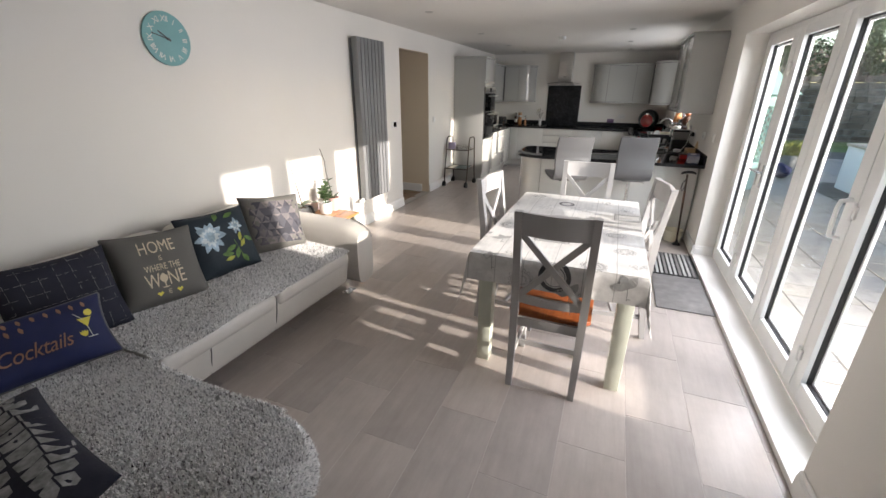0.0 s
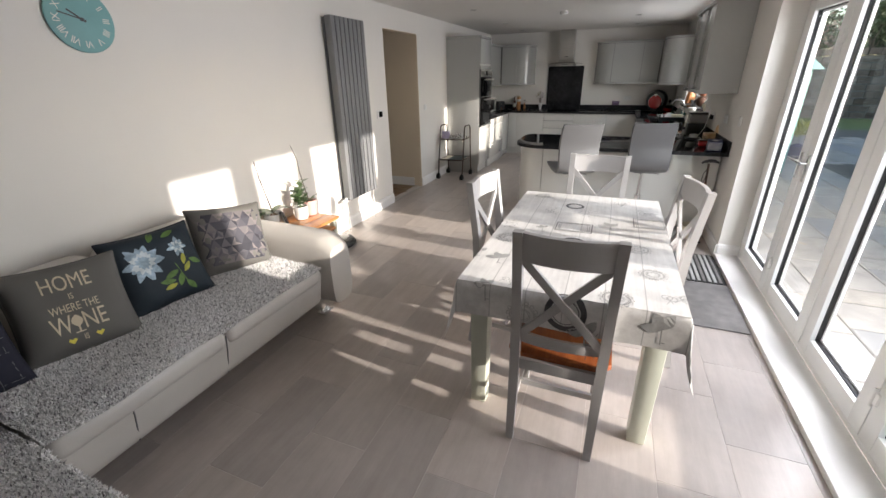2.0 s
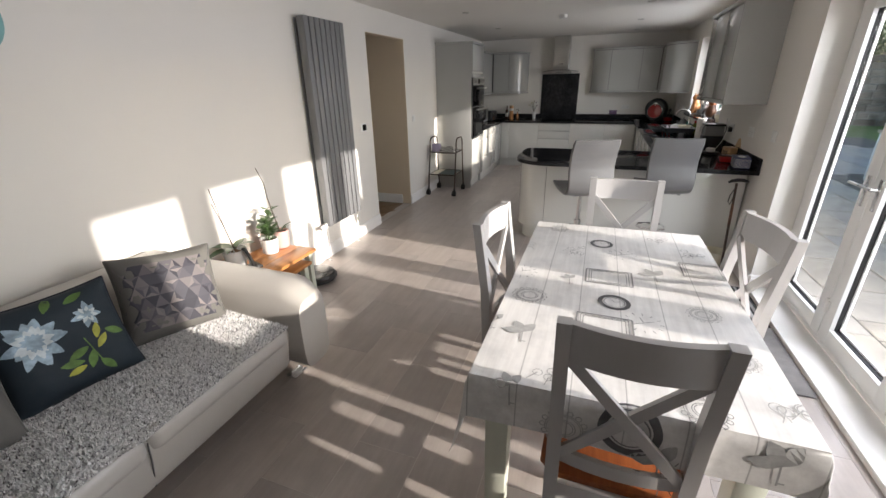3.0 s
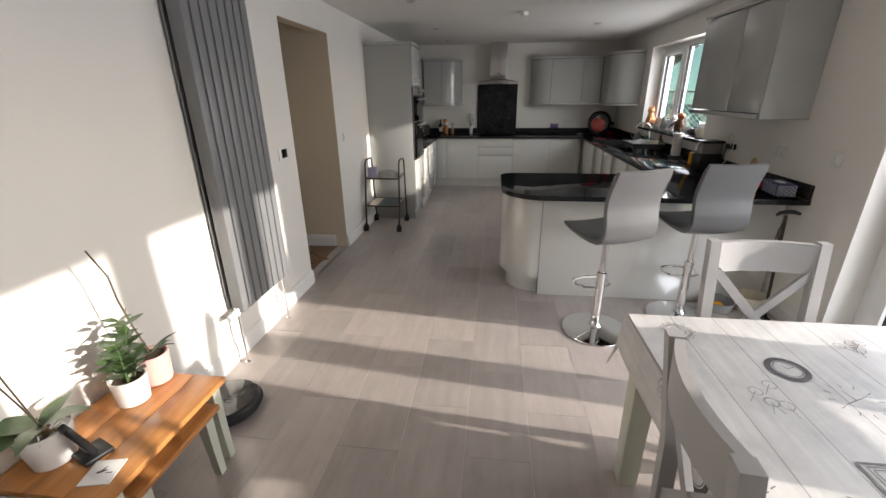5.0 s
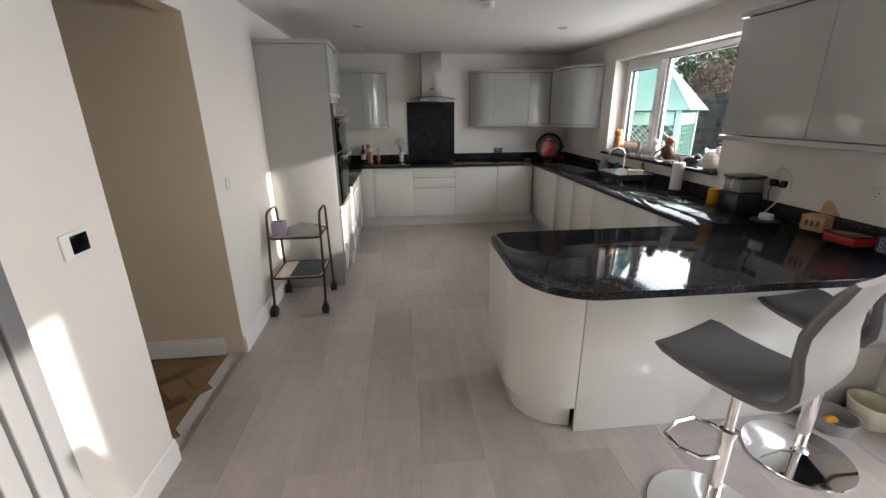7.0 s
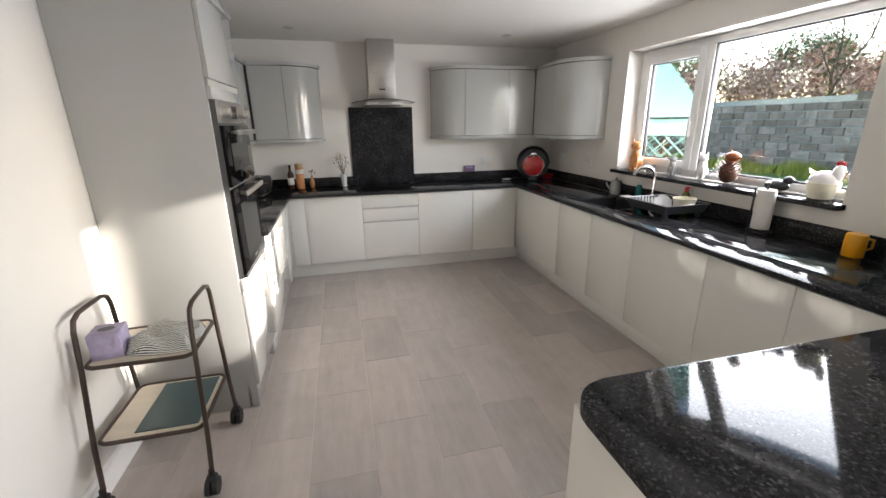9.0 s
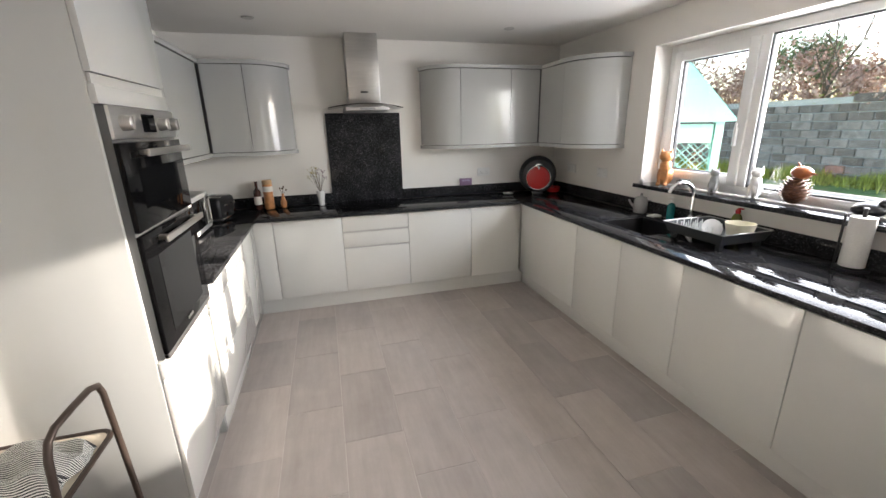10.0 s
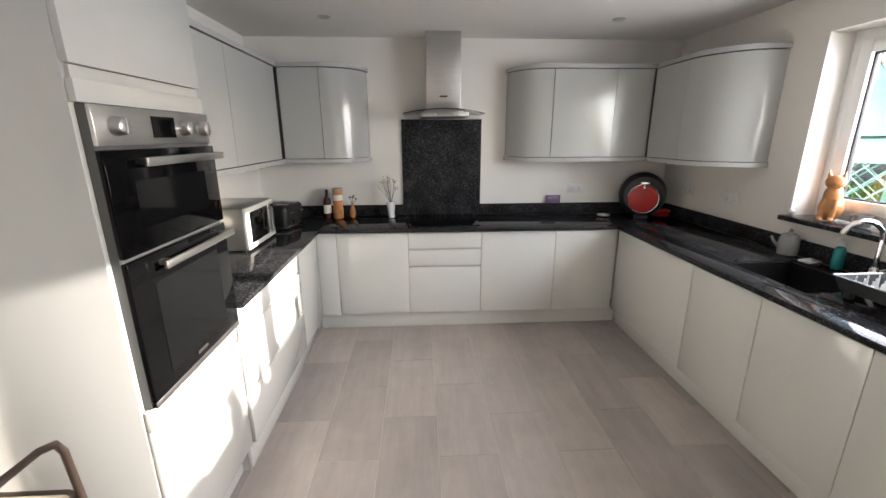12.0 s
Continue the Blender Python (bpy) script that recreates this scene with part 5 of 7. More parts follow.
for x in (TX0 + 0.068, TX1 - 0.068):
    for y in (TYA + 0.15, TYB - 0.075):
        bm = B()
        box(bm, x - 0.045, x + 0.045, y - 0.045, y + 0.045, 0.001, TZ - 0.031, 0.005)
        for v in bm.verts:
            if v.co.z < 0.3:
                v.co.x = x + (v.co.x - x) * 0.86
                v.co.y = y + (v.co.y - y) * 0.86
        part("leg", bm, SAGE, table)

cloth = thing("tablecloth", "white wipe-clean tablecloth printed with grey clocks and frames", "tablecloth", ((TX0 + TX1) / 2, (TYA + TYB) / 2, TZ + 0.002))
HW, HL, OV = (TX1 - TX0) / 2 + 0.004, (TYB - TYA) / 2 + 0.004, 0.155


def drape(u, v):
    """From the flat cloth (u, v), centred, to where it hangs on the table."""
    dx, dy = max(0.0, abs(u) - HW), max(0.0, abs(v) - HL)
    sx, sy = math.copysign(1, u), math.copysign(1, v)
    x, y = u - sx * dx, v - sy * dy
    d = dx + dy
    wave = 0.014 * math.sin(u * 11 + 1) + 0.014 * math.sin(v * 9.5 + 2)
    k = min(1.0, d / 0.03)
    both = min(dx, dy) / OV
    flare = 0.07 + wave * 2 + 0.16 * both
    z = -d * (0.985 if d > 0.02 else 0.6) - (0.004 if d else 0) + 0.0016 * math.sin(u * 13) * math.sin(v * 8)
    return Vector((x + sx * (flare * dx + 0.008 * k * (dx > 0) + 0.08 * both * dy), y + sy * (flare * dy + 0.008 * k * (dy > 0) + 0.08 * both * dx), z))


def stops(half, n):
    inner = [half * (2 * i / n - 1) for i in range(n + 1)]
    rim_ = [0.006, 0.014, 0.03, 0.055, 0.085, 0.115, OV]
    return [-half - o for o in reversed(rim_)] + inner + [half + o for o in rim_]


bm = B()
us, vs = stops(HW, 24), stops(HL, 40)
grid = [[bm.verts.new(drape(u, v)) for v in vs] for u in us]
for i in range(len(us) - 1):
    for j in range(len(vs) - 1):
        bm.faces.new((grid[i][j], grid[i + 1][j], grid[i + 1][j + 1], grid[i][j + 1]))
part("cloth", bm, OILCLOTH, cloth)
CX, CY = (TX0 + TX1) / 2, (TYA + TYB) / 2


def printed(bm, name, mat_):
    for v in bm.verts:
        q = drape(v.co.x, v.co.y)
        v.co = q + Vector((0, 0, 0.0022)) + Vector((q.x * 0.002, q.y * 0.002, 0))
    tagged(part(name, bm, mat_, cloth, smooth=False), kind="stuff")


def ringlet(bm, x, y, r0, r1, n=28, sq=1.0):
    prev = None
    for i in range(n + 1):
        a = 2 * math.pi * i / n
        row = [bm.verts.new((x + r * math.cos(a), y + r * sq * math.sin(a), 0)) for r in (r0, r1)]
        if prev:
            bm.faces.new((prev[0], prev[1], row[1], row[0]))
        prev = row
    return bm


for wx, wy, r in ((-0.473, 3.85, 0.060), (-0.421, 3.18, 0.064), (-0.385, 2.50, 0.085), (-0.93, 3.50, 0.06)):
    x, y = wx + 0.40, wy - 3.365
    bm = B()
    ringlet(bm, x, y, r * 0.72, r)
    printed(bm, "clock_rim_print", INK)
    bm = B()
    ringlet(bm, x, y, r * 0.60, r * 0.66)
    flat_line(bm, (x, y), (x + r * 0.4, y + r * 0.2), 0.003, 2)
    flat_line(bm, (x, y), (x - r * 0.15, y + r * 0.3), 0.003, 2)
    printed(bm, "clock_dial_print", MIDINK)
    bm = B()
    for k in range(12):
        a = k * math.pi / 6
        c, s = math.cos(a), math.sin(a)
        flat_line(bm, (x + 0.10 + 0.055 * c, y - 0.13 + 0.055 * s), (x + 0.10 + 0.072 * c, y - 0.13 + 0.072 * s), 0.003, 1)
    flat_line(bm, (x + 0.06, y - 0.15), (x + 0.14, y - 0.11), 0.003, 2)
    flat_line(bm, (x + 0.10, y - 0.13), (x + 0.09, y - 0.09), 0.003, 2)
    printed(bm, "dial_marks_print", MIDINK)
for wx, wy, w, h in ((-0.44, 3.42, 0.13, 0.075), (-0.46, 2.98, 0.13, 0.075), (-0.02, 3.62, 0.12, 0.08)):
    bm = B()
    x, y = wx + 0.40, wy - 3.365
    for k, t_ in ((1.0, 0.007), (0.86, 0.003), (0.76, 0.003)):
        a, b = w * k / 1.3, h * k
        flat_line(bm, (x - a, y - b), (x + a, y - b), t_)
        flat_line(bm, (x - a, y + b), (x + a, y + b), t_)
        flat_line(bm, (x - a, y - b), (x - a, y + b), t_)
        flat_line(bm, (x + a, y - b), (x + a, y + b), t_)
    printed(bm, "frame_print", MIDINK)
rng = random.Random(9)
spots = ((-0.72, 4.05), (-0.73, 2.56), (-0.63, 2.66), (-0.10, 3.18), (-0.03, 2.50), (0.03, 2.72), (-0.76, 3.14), (-0.61, 3.36), (-0.03, 3.86), (-0.05, 2.90), (-0.74, 2.85), (-0.62, 3.72), (-0.20, 2.62), (-0.24, 3.50), (-0.18, 4.02), (-0.56, 2.45), (-0.86, 2.9), (-0.87, 3.75), (0.1, 3.3), (-0.3, 2.42))
for k, (wx, wy) in enumerate(spots):
    x, y = wx + 0.40, wy - 3.365
    bm = B()
    r = rng.uniform(0.035, 0.062)
    if k % 3 == 0:
        for f in (1.0, 0.9, 0.62, 0.5):
            ringlet(bm, x, y, r * f - 0.0028, r * f, 24, 0.92)
        for j in range(14):
            a = j * math.pi / 7
            ringlet(bm, x + r * 1.1 * math.cos(a), y + r * 1.05 * math.sin(a), r * 0.13, r * 0.18, 8)
    elif k % 3 == 1:
        for j in range(3):
            petal(bm, x, y, 60 + j * 60, r * 1.2, r * 0.7)
        flat_line(bm, (x, y), (x + 0.004, y - 0.07), 0.005, 3)
        flat_line(bm, (x + 0.004, y - 0.06), (x + 0.02, y - 0.06), 0.005, 1)
    else:
        for j in range(5):
            px, py = x + rng.uniform(-r, r), y + rng.uniform(-r, r)
            ringlet(bm, px, py, r * 0.36, r * 0.42, 14)
            flat_line(bm, (px, py), (px + rng.uniform(-r, r), py - r), 0.0025, 3)
    printed(bm, "sketch_print", SOFTINK if k % 2 or k % 3 == 1 else MIDINK)


# ---- dining chairs ----
def bar(bm, a, b, w, d, up=(0, 0, 1)):
    """A squared bar from a to b; w across, d deep."""
    a, b = Vector(a), Vector(b)
    t = (b - a).normalized()
    s = t.cross(Vector(up)).normalized()
    n = s.cross(t)
    loft(bm, [[p + s * i * w / 2 + n * j * d / 2 for i, j in ((-1, -1), (1, -1), (1, 1), (-1, 1))] for p in (a, b)])
    bmesh.ops.recalc_face_normals(bm, faces=bm.faces)
    return bm


def dining_chair():
    """Back at y = 0, seat towards +y."""
    ob = thing("dining_chair", "pale grey painted cross-back dining chair with a stained wooden seat", "chair", group="chairs round the table")
    top = 1.07
    for s in (-1, 1):
        bm = B()
        rows = []
        for z, y, w in ((0.001, -0.045, 0.034), (0.25, -0.012, 0.04), (0.46, 0.0, 0.042), (0.75, -0.012, 0.04), (top, -0.055, 0.038)):
            x = s * (0.178 + 0.012 * z)
            rows.append([Vector((x + i * w / 2, y + j * w / 2, z)) for i, j in ((-1, -1), (1, -1), (1, 1), (-1, 1))])
        loft(bm, rows)
        part("back_leg", bm, CHAIRP, ob)
        bm = B()
        box(bm, s * 0.185 - 0.019, s * 0.185 + 0.019, 0.352, 0.392, 0.001, 0.435, 0.003)
        part("front_leg", bm, CHAIRP, ob)
        bm = B()
        bar(bm, (s * 0.183, 0.0, 0.17), (s * 0.185, 0.37, 0.17), 0.018, 0.03)
        part("side_stretcher", bm, CHAIRP, ob)
        bm = B()
        bar(bm, (s * 0.183, 0.01, 0.415), (s * 0.185, 0.36, 0.415), 0.02, 0.055)
        part("side_rail", bm, CHAIRP, ob)
    bm = B()
    rows = []
    for x in np.linspace(-0.172, 0.172, 9):
        dy = -0.030 * (1 - (x / 0.172) ** 2)
        y = -0.042 + dy
        rows.append([Vector((x, y - 0.012, top - 0.125)), Vector((x, y + 0.012, top - 0.125)), Vector((x, y + 0.006, top - 0.005)), Vector((x, y - 0.018, top - 0.005))])
    loft(bm, rows)
    bmesh.ops.recalc_face_normals(bm, faces=bm.faces)
    part("top_rail", bm, CHAIRP, ob)
    bm = B()
    rows = []
    for x in np.linspace(-0.166, 0.166, 9):
        dy = -0.022 * (1 - (x / 0.166) ** 2)
        rows.append([Vector((x, -0.006 + dy, 0.535)), Vector((x, 0.012 + dy, 0.535)), Vector((x, 0.010 + dy, 0.585)), Vector((x, -0.008 + dy, 0.585))])
    loft(bm, rows)
    bmesh.ops.recalc_face_normals(bm, faces=bm.faces)
    part("lower_rail", bm, CHAIRP, ob)
    for s in (-1, 1):
        bm = B()
        bar(bm, (-s * 0.170, -0.010 + s * 0.004, 0.572), (s * 0.172, -0.036 + s * 0.004, top - 0.118), 0.034, 0.016, (0, 1, 0))
        part("cross_bar", bm, CHAIRP, ob)
    bm = B()
    bar(bm, (-0.18, 0.37, 0.415), (0.18, 0.37, 0.415), 0.02, 0.055)
    part("front_rail", bm, CHAIRP, ob)
    bm = B()
    bar(bm, (-0.18, 0.0, 0.415), (0.18, 0.0, 0.415), 0.02, 0.055)
    part("back_rail", bm, CHAIRP, ob)
    bm = B()
    bar(bm, (-0.18, 0.17, 0.17), (0.18, 0.17, 0.17), 0.018, 0.03)
    part("cross_stretcher", bm, CHAIRP, ob)
    bm = B()
    prism(bm, [(-0.175, 0.012), (0.175, 0.012), (0.225, 0.06), (0.225, 0.39), (0.20, 0.41), (-0.20, 0.41), (-0.225, 0.39), (-0.225, 0.06)], 0.437, 0.462, 0.006)
    part("seat", bm, SEATWOOD, ob, "stained wooden seat")
    return ob


chair = dining_chair()
chair.matrix_basis = pose(-0.42, 2.595, 0, 0, 0, 0)
copy_thing(chair, pose(-0.385, 4.245, 0, 0, 0, 179))
copy_thing(chair, pose(-0.955, 3.405, 0, 0, 0, -96))
copy_thing(chair, pose(0.085, 3.555, 0, 0, 0, 99))


# ---- bar stools ----
def bar_stool(leather, label, at, rz):
    """Faces +y; a bent shell on a gas column."""
    ob = thing("bar_stool", label, "bar stool", at, rz, "stools at the peninsula")
    bm = B()
    lathe(bm, [(0.0, 0.001), (0.225, 0.001), (0.228, 0.006), (0.225, 0.012), (0.12, 0.030), (0.05, 0.042), (0.034, 0.060), (0.030, 0.075), (0, 0.075)], seg=48)
    part("base", bm, CHROME, ob, "polished chrome round base")
    bm = B()
    rod(bm, (0, 0, 0.07), (0, 0, 0.44), 0.029, seg=20)
    rod(bm, (0, 0, 0.44), (0, 0, 0.70), 0.019, seg=18)
    lathe(bm, [(0.034, 0.43), (0.034, 0.455), (0.02, 0.46)], seg=20)
    part("column", bm, CHROME, ob, "chrome gas column")
    bm = B()
    loop = [(0.03, 0.0, 0.335), (0.10, 0.03, 0.335), (0.125, 0.10, 0.335), (0.10, 0.175, 0.335), (0.0, 0.195, 0.335), (-0.10, 0.175, 0.335), (-0.125, 0.10, 0.335), (-0.10, 0.03, 0.335), (-0.03, 0.0, 0.335)]
    tube(bm, loop, 0.010, 8)
    part("footrest", bm, CHROME, ob, "chrome loop footrest")
    bm = B()
    rod(bm, (0, 0, 0.70), (0.16, -0.02, 0.675), 0.006)
    part("height_lever", bm, CHROME, ob)
    bm = B()
    box(bm, -0.09, 0.09, -0.09, 0.09, 0.695, 0.715, 0.004)
    part("seat_plate", bm, BLACKPL, ob)
    prof = [(0.235, 0.765), (0.20, 0.758), (0.12, 0.742), (0.02, 0.733), (-0.08, 0.732), (-0.14, 0.738), (-0.185, 0.762), (-0.208, 0.81), (-0.205, 0.87), (-0.192, 0.94), (-0.192, 1.01), (-0.212, 1.08), (-0.24, 1.15), (-0.262, 1.195)]
    bm = B()
    half, th = 0.19, 0.034
    rows = []
    for i, (y, z) in enumerate(prof):
        a, b = prof[max(i - 1, 0)], prof[min(i + 1, len(prof) - 1)]
        t = Vector((0, b[0] - a[0], b[1] - a[1])).normalized()
        n = Vector((0, t.z, -t.y)) * -1
        w = half * (1.0 if 0 < i < len(prof) - 1 else 0.97)
        tk = th * (1.0 if 0 < i < len(prof) - 1 else 0.5)
        rows.append([Vector((x * w, y, z)) + n * (o * tk + 0.012 * (1 - x * x)) for x, o in
                     ((-1, -0.2), (-0.96, -0.48), (-0.5, -0.5), (0, -0.5), (0.5, -0.5), (0.96, -0.48), (1, -0.2), (1, 0.2), (0.96, 0.48), (0.5, 0.5), (0, 0.5), (-0.5, 0.5), (-0.96, 0.48), (-1, 0.2))])
    loft(bm, rows)
    bmesh.ops.recalc_face_normals(bm, faces=bm.faces)
    part("seat_shell", bm, leather, ob, "bent leather seat and back")
    return ob


bar_stool(GREYLEATHER, "grey leather bar stool catching the sun, chrome pedestal", (-0.672, 5.372, 0), 22)
bar_stool(GREYLEATHER, "grey leather bar stool in shade on a chrome pedestal", (0.0, 5.628, 0), 8)


# ---- nest of tables with plants ----
def side_table(label, x0, x1, y0, y1, z):
    ob = thing("side_table", label, "side table", group="nest of tables")
    bm = B()
    for k in range(3):
        a, b = x0 + (x1 - x0) * k / 3, x0 + (x1 - x0) * (k + 1) / 3
        bm = B()
        box(bm, a + (0.0006 if k else 0), b - (0.0006 if k < 2 else 0), y0, y1, z - 0.025, z, 0.0035, 2)
        part("top_board", bm, HONEY, ob, "honey-coloured wooden top")
    bm = B()
    for d in ((x0 + 0.03, x1 - 0.03, y0 + 0.03, y0 + 0.045), (x0 + 0.03, x1 - 0.03, y1 - 0.045, y1 - 0.03), (x0 + 0.03, x0 + 0.045, y0 + 0.045, y1 - 0.045)):
        box(bm, *d, z - 0.065, z - 0.026)
    part("apron", bm, SAGE, ob)
    for x in (x0 + 0.05, x1 - 0.045):
        for y in (y0 + 0.05, y1 - 0.05):
            bm = B()
            rows = []
            for f in (0, 0.25, 0.5, 0.75, 1.0):
                out = 0.012 * (1 - f) ** 2 * (1 if y > (y0 + y1) / 2 else -1)
                w = 0.017 + 0.006 * f
                zz = 0.001 + f * (z - 0.028)
                rows.append([Vector((x + i * w, y + out + j * w, zz)) for i, j in ((-1, -1), (1, -1), (1, 1), (-1, 1))])
            loft(bm, rows)
            part("leg", bm, SAGE, ob)
    return ob


NZ = 0.435
side_table("painted side table with honey wooden top beside the sofa", -3.04, -2.60, 3.47, 4.08, NZ)
side_table("smaller nested side table with honey wooden top", -2.98, -2.585, 3.55, 3.99, NZ - 0.075)


def blade(bm, base, way, length, width, bend=0.3, n=6, up=Vector((0, 0, 1)), fold=0.12):
    """A leaf from base along way, drooping by bend."""
    p, d = Vector(base), Vector(way).normalized()
    side = d.cross(up)
    side = side.normalized() if side.length > 0.05 else Vector((1, 0, 0))
    prev = None
    for i in range(n + 1):
        f = i / n
        w = width / 2 * max(0.04, math.sin(math.pi * min(0.98, 0.05 + 0.93 * f) ** 0.8))
        nn = side.cross(d).normalized()
        row = [bm.verts.new(p - side * w + nn * w * fold), bm.verts.new(p), bm.verts.new(p + side * w + nn * w * fold)]
        if prev:
            bm.faces.new((prev[0], prev[1], row[1], row[0]))
            bm.faces.new((prev[1], prev[2], row[2], row[1]))
        prev = row
        d = (d - up * bend / n).normalized()
        p = p + d * length / n
    return bm


def pot(parent, at, r, h, mat_, r0=None):
    bm = B()
    r0 = r0 or r * 0.8
    lathe(bm, [(r0 * 0.9, 0.0), (r0, 0.004), (r, h - 0.004), (r, h), (r - 0.006, h), (r - 0.008, h - 0.025), (0, h - 0.025)], at, 32)
    return part("pot", bm, mat_, parent)


def succulent(label, at, pr, ph, potmat, shoots, seed, pr0=None):
    rng = random.Random(seed)
    ob = thing("potted_plant", label, "plant", at)
    pot(ob, (0, 0, 0), pr, ph, potmat, pr0)
    bm = B()
    lathe(bm, [(0.0, ph - 0.024), (pr - 0.010, ph - 0.024), (pr - 0.010, ph - 0.018), (0, ph - 0.012)], seg=20)
    part("compost", bm, SOIL, ob, "dark compost")
    leaves = 0
    for s in range(shoots):
        a = rng.uniform(0, 6.28)
        base = Vector((rng.uniform(-0.02, 0.02), rng.uniform(-0.02, 0.02), ph - 0.015))
        tip = base + Vector((math.cos(a) * rng.uniform(0.02, 0.08), math.sin(a) * rng.uniform(0.02, 0.08), rng.uniform(0.09, 0.23)))
        bm = B()
        rod(bm, base, tip, 0.004, 0.0025, 6)
        stem = part("stem", bm, LEAFM, ob)
        n = rng.randint(4, 6)
        for k in range(n):
            f = 0.3 + 0.7 * k / (n - 1)
            q = base.lerp(tip, f)
            for flip in (0, math.pi):
                b = a + k * 1.57 + flip
                bm = B()
                blade(bm, q, (math.cos(b), math.sin(b), 0.55), rng.uniform(0.055, 0.075), rng.uniform(0.036, 0.05), 0.35)
                part("leaf", bm, LEAFM, ob)
                leaves += 1
    return ob


p1 = succulent("leafy green succulent in a white ceramic pot", (-2.885, 3.90, NZ), 0.066, 0.118, CERAMIC, 9, 2, 0.058)
p2 = thing("potted_plant", "trailing stem plant in a pink glazed pot", "plant", (-2.885, 4.03, NZ))
pot(p2, (0, 0, 0), 0.064, 0.14, PINK, 0.057)
bm = B()
lathe(bm, [(0.0, 0.126), (0.048, 0.126), (0.048, 0.132), (0, 0.136)], seg=20)
part("compost", bm, SOIL, p2)
bm = B()
tube(bm, [(0, 0, 0.13), (-0.01, -0.03, 0.28), (-0.02, -0.05, 0.42), (-0.012, -0.065, 0.53), (-0.03, -0.10, 0.65)], [0.0045, 0.004, 0.0035, 0.0035, 0.003], 6)
for z, y, s in ((0.29, -0.031, 1), (0.36, -0.041, -1), (0.43, -0.051, 1), (0.52, -0.064, -1), (0.58, -0.079, 1)):
    rod(bm, (-0.015, y, z), (-0.015 + 0.012 * s, y - 0.02 * s, z + 0.012), 0.0022, 0.001, 5)
part("stem", bm, TWIG, p2, "bare brown stem")
rng = random.Random(21)
for k in range(9):
    a = rng.uniform(0, 6.28)
    bm = B()
    blade(bm, (0, 0, 0.135), (math.cos(a), math.sin(a), rng.uniform(0.5, 1.4)), rng.uniform(0.10, 0.16), 0.022, 0.9)
    part("leaf", bm, LEAFM, p2)
p3 = thing("potted_orchid", "orchid with broad dark leaves in a white pot", "plant", (-2.92, 3.60, NZ))
pot(p3, (0, 0, 0), 0.082, 0.14, CERAMIC, 0.062)
bm = B()
for k in range(26):
    a, r = rng.uniform(0, 6.28), rng.uniform(0, 0.045)
    ball(bm, (r * math.cos(a), r * math.sin(a), 0.126 + rng.uniform(-0.004, 0.012)), rng.uniform(0.008, 0.014), rng.uniform(0.006, 0.01), 0.007, 7, 5)
part("bark_chips", bm, BARK, p3, "loose bark chips")
for a, ln, w, z, bend in ((200, 0.23, 0.095, 0.45, 0.8), (245, 0.22, 0.085, 0.35, 1.0), (20, 0.17, 0.075, 0.9, 0.9), (95, 0.14, 0.06, 0.8, 0.8), (300, 0.16, 0.06, 0.7, 0.9)):
    bm = B()
    blade(bm, (0, 0, 0.14), (math.cos(radians(a)), math.sin(radians(a)), z), ln, w, bend, 8)
    part("leaf", bm, LEAFM, p3, "broad waxy leaf")
for pts in ([(0, 0, 0.13), (-0.03, -0.02, 0.34), (-0.05, -0.05, 0.58)], [(0.01, 0, 0.13), (0.01, -0.05, 0.32), (0.02, -0.11, 0.50)]):
    bm = B()
    tube(bm, pts, 0.003, 6)
    part("flower_stem", bm, TWIG, p3, "bare flower stem on a cane")
bm = B()
for k in range(7):
    a = rng.uniform(0, 6.28)
    c, s = math.cos(a), math.sin(a)
    tube(bm, [(0.03 * c, 0.03 * s, 0.125), (0.065 * c, 0.065 * s, 0.15), (0.085 * c, 0.085 * s, 0.12)], 0.0028, 5)
part("air_roots", bm, PALEINK, p3, "pale aerial roots")
# phone cradle and coaster
cradle = thing("phone_stand", "black cordless phone standing in its cradle", "phone", (-2.80, 3.63, NZ), -20)
bm = B()
box(bm, -0.05, 0.05, -0.045, 0.045, 0.001, 0.02, 0.006)
part("base", bm, BLACKPL, cradle)
bm = B()
box(bm, -0.024, 0.024, -0.012, 0.012, 0.0, 0.15, 0.006)
turn(bm, pose(0, 0.0, 0.018, 18, 0, 0))
hs = part("handset", bm, BLACKPL, cradle)
bm = B()
box(bm, -0.019, 0.019, -0.0135, -0.012, 0.02, 0.14, 0.001)
turn(bm, pose(0, 0.0, 0.018, 18, 0, 0))
part("trim", bm, STEEL, hs)
coaster = thing("coaster", "white square coaster with a small bird print", "coaster", (-2.70, 3.565, NZ), 12)
bm = B()
box(bm, -0.05, 0.05, -0.05, 0.05, 0.001, 0.006, 0.002)
part("tile", bm, CERAMIC, coaster)
bm = B()
petal(bm, -0.02, -0.005, 20, 0.035, 0.012, 0.0068)
petal(bm, -0.005, 0.005, 60, 0.02, 0.006, 0.0068)
flat_line(bm, (0.012, -0.005), (0.034, -0.005), 0.004, 2)
for v in bm.verts:
    v.co.z = 0.0068
part("bird_print", bm, INK, coaster, smooth=False)

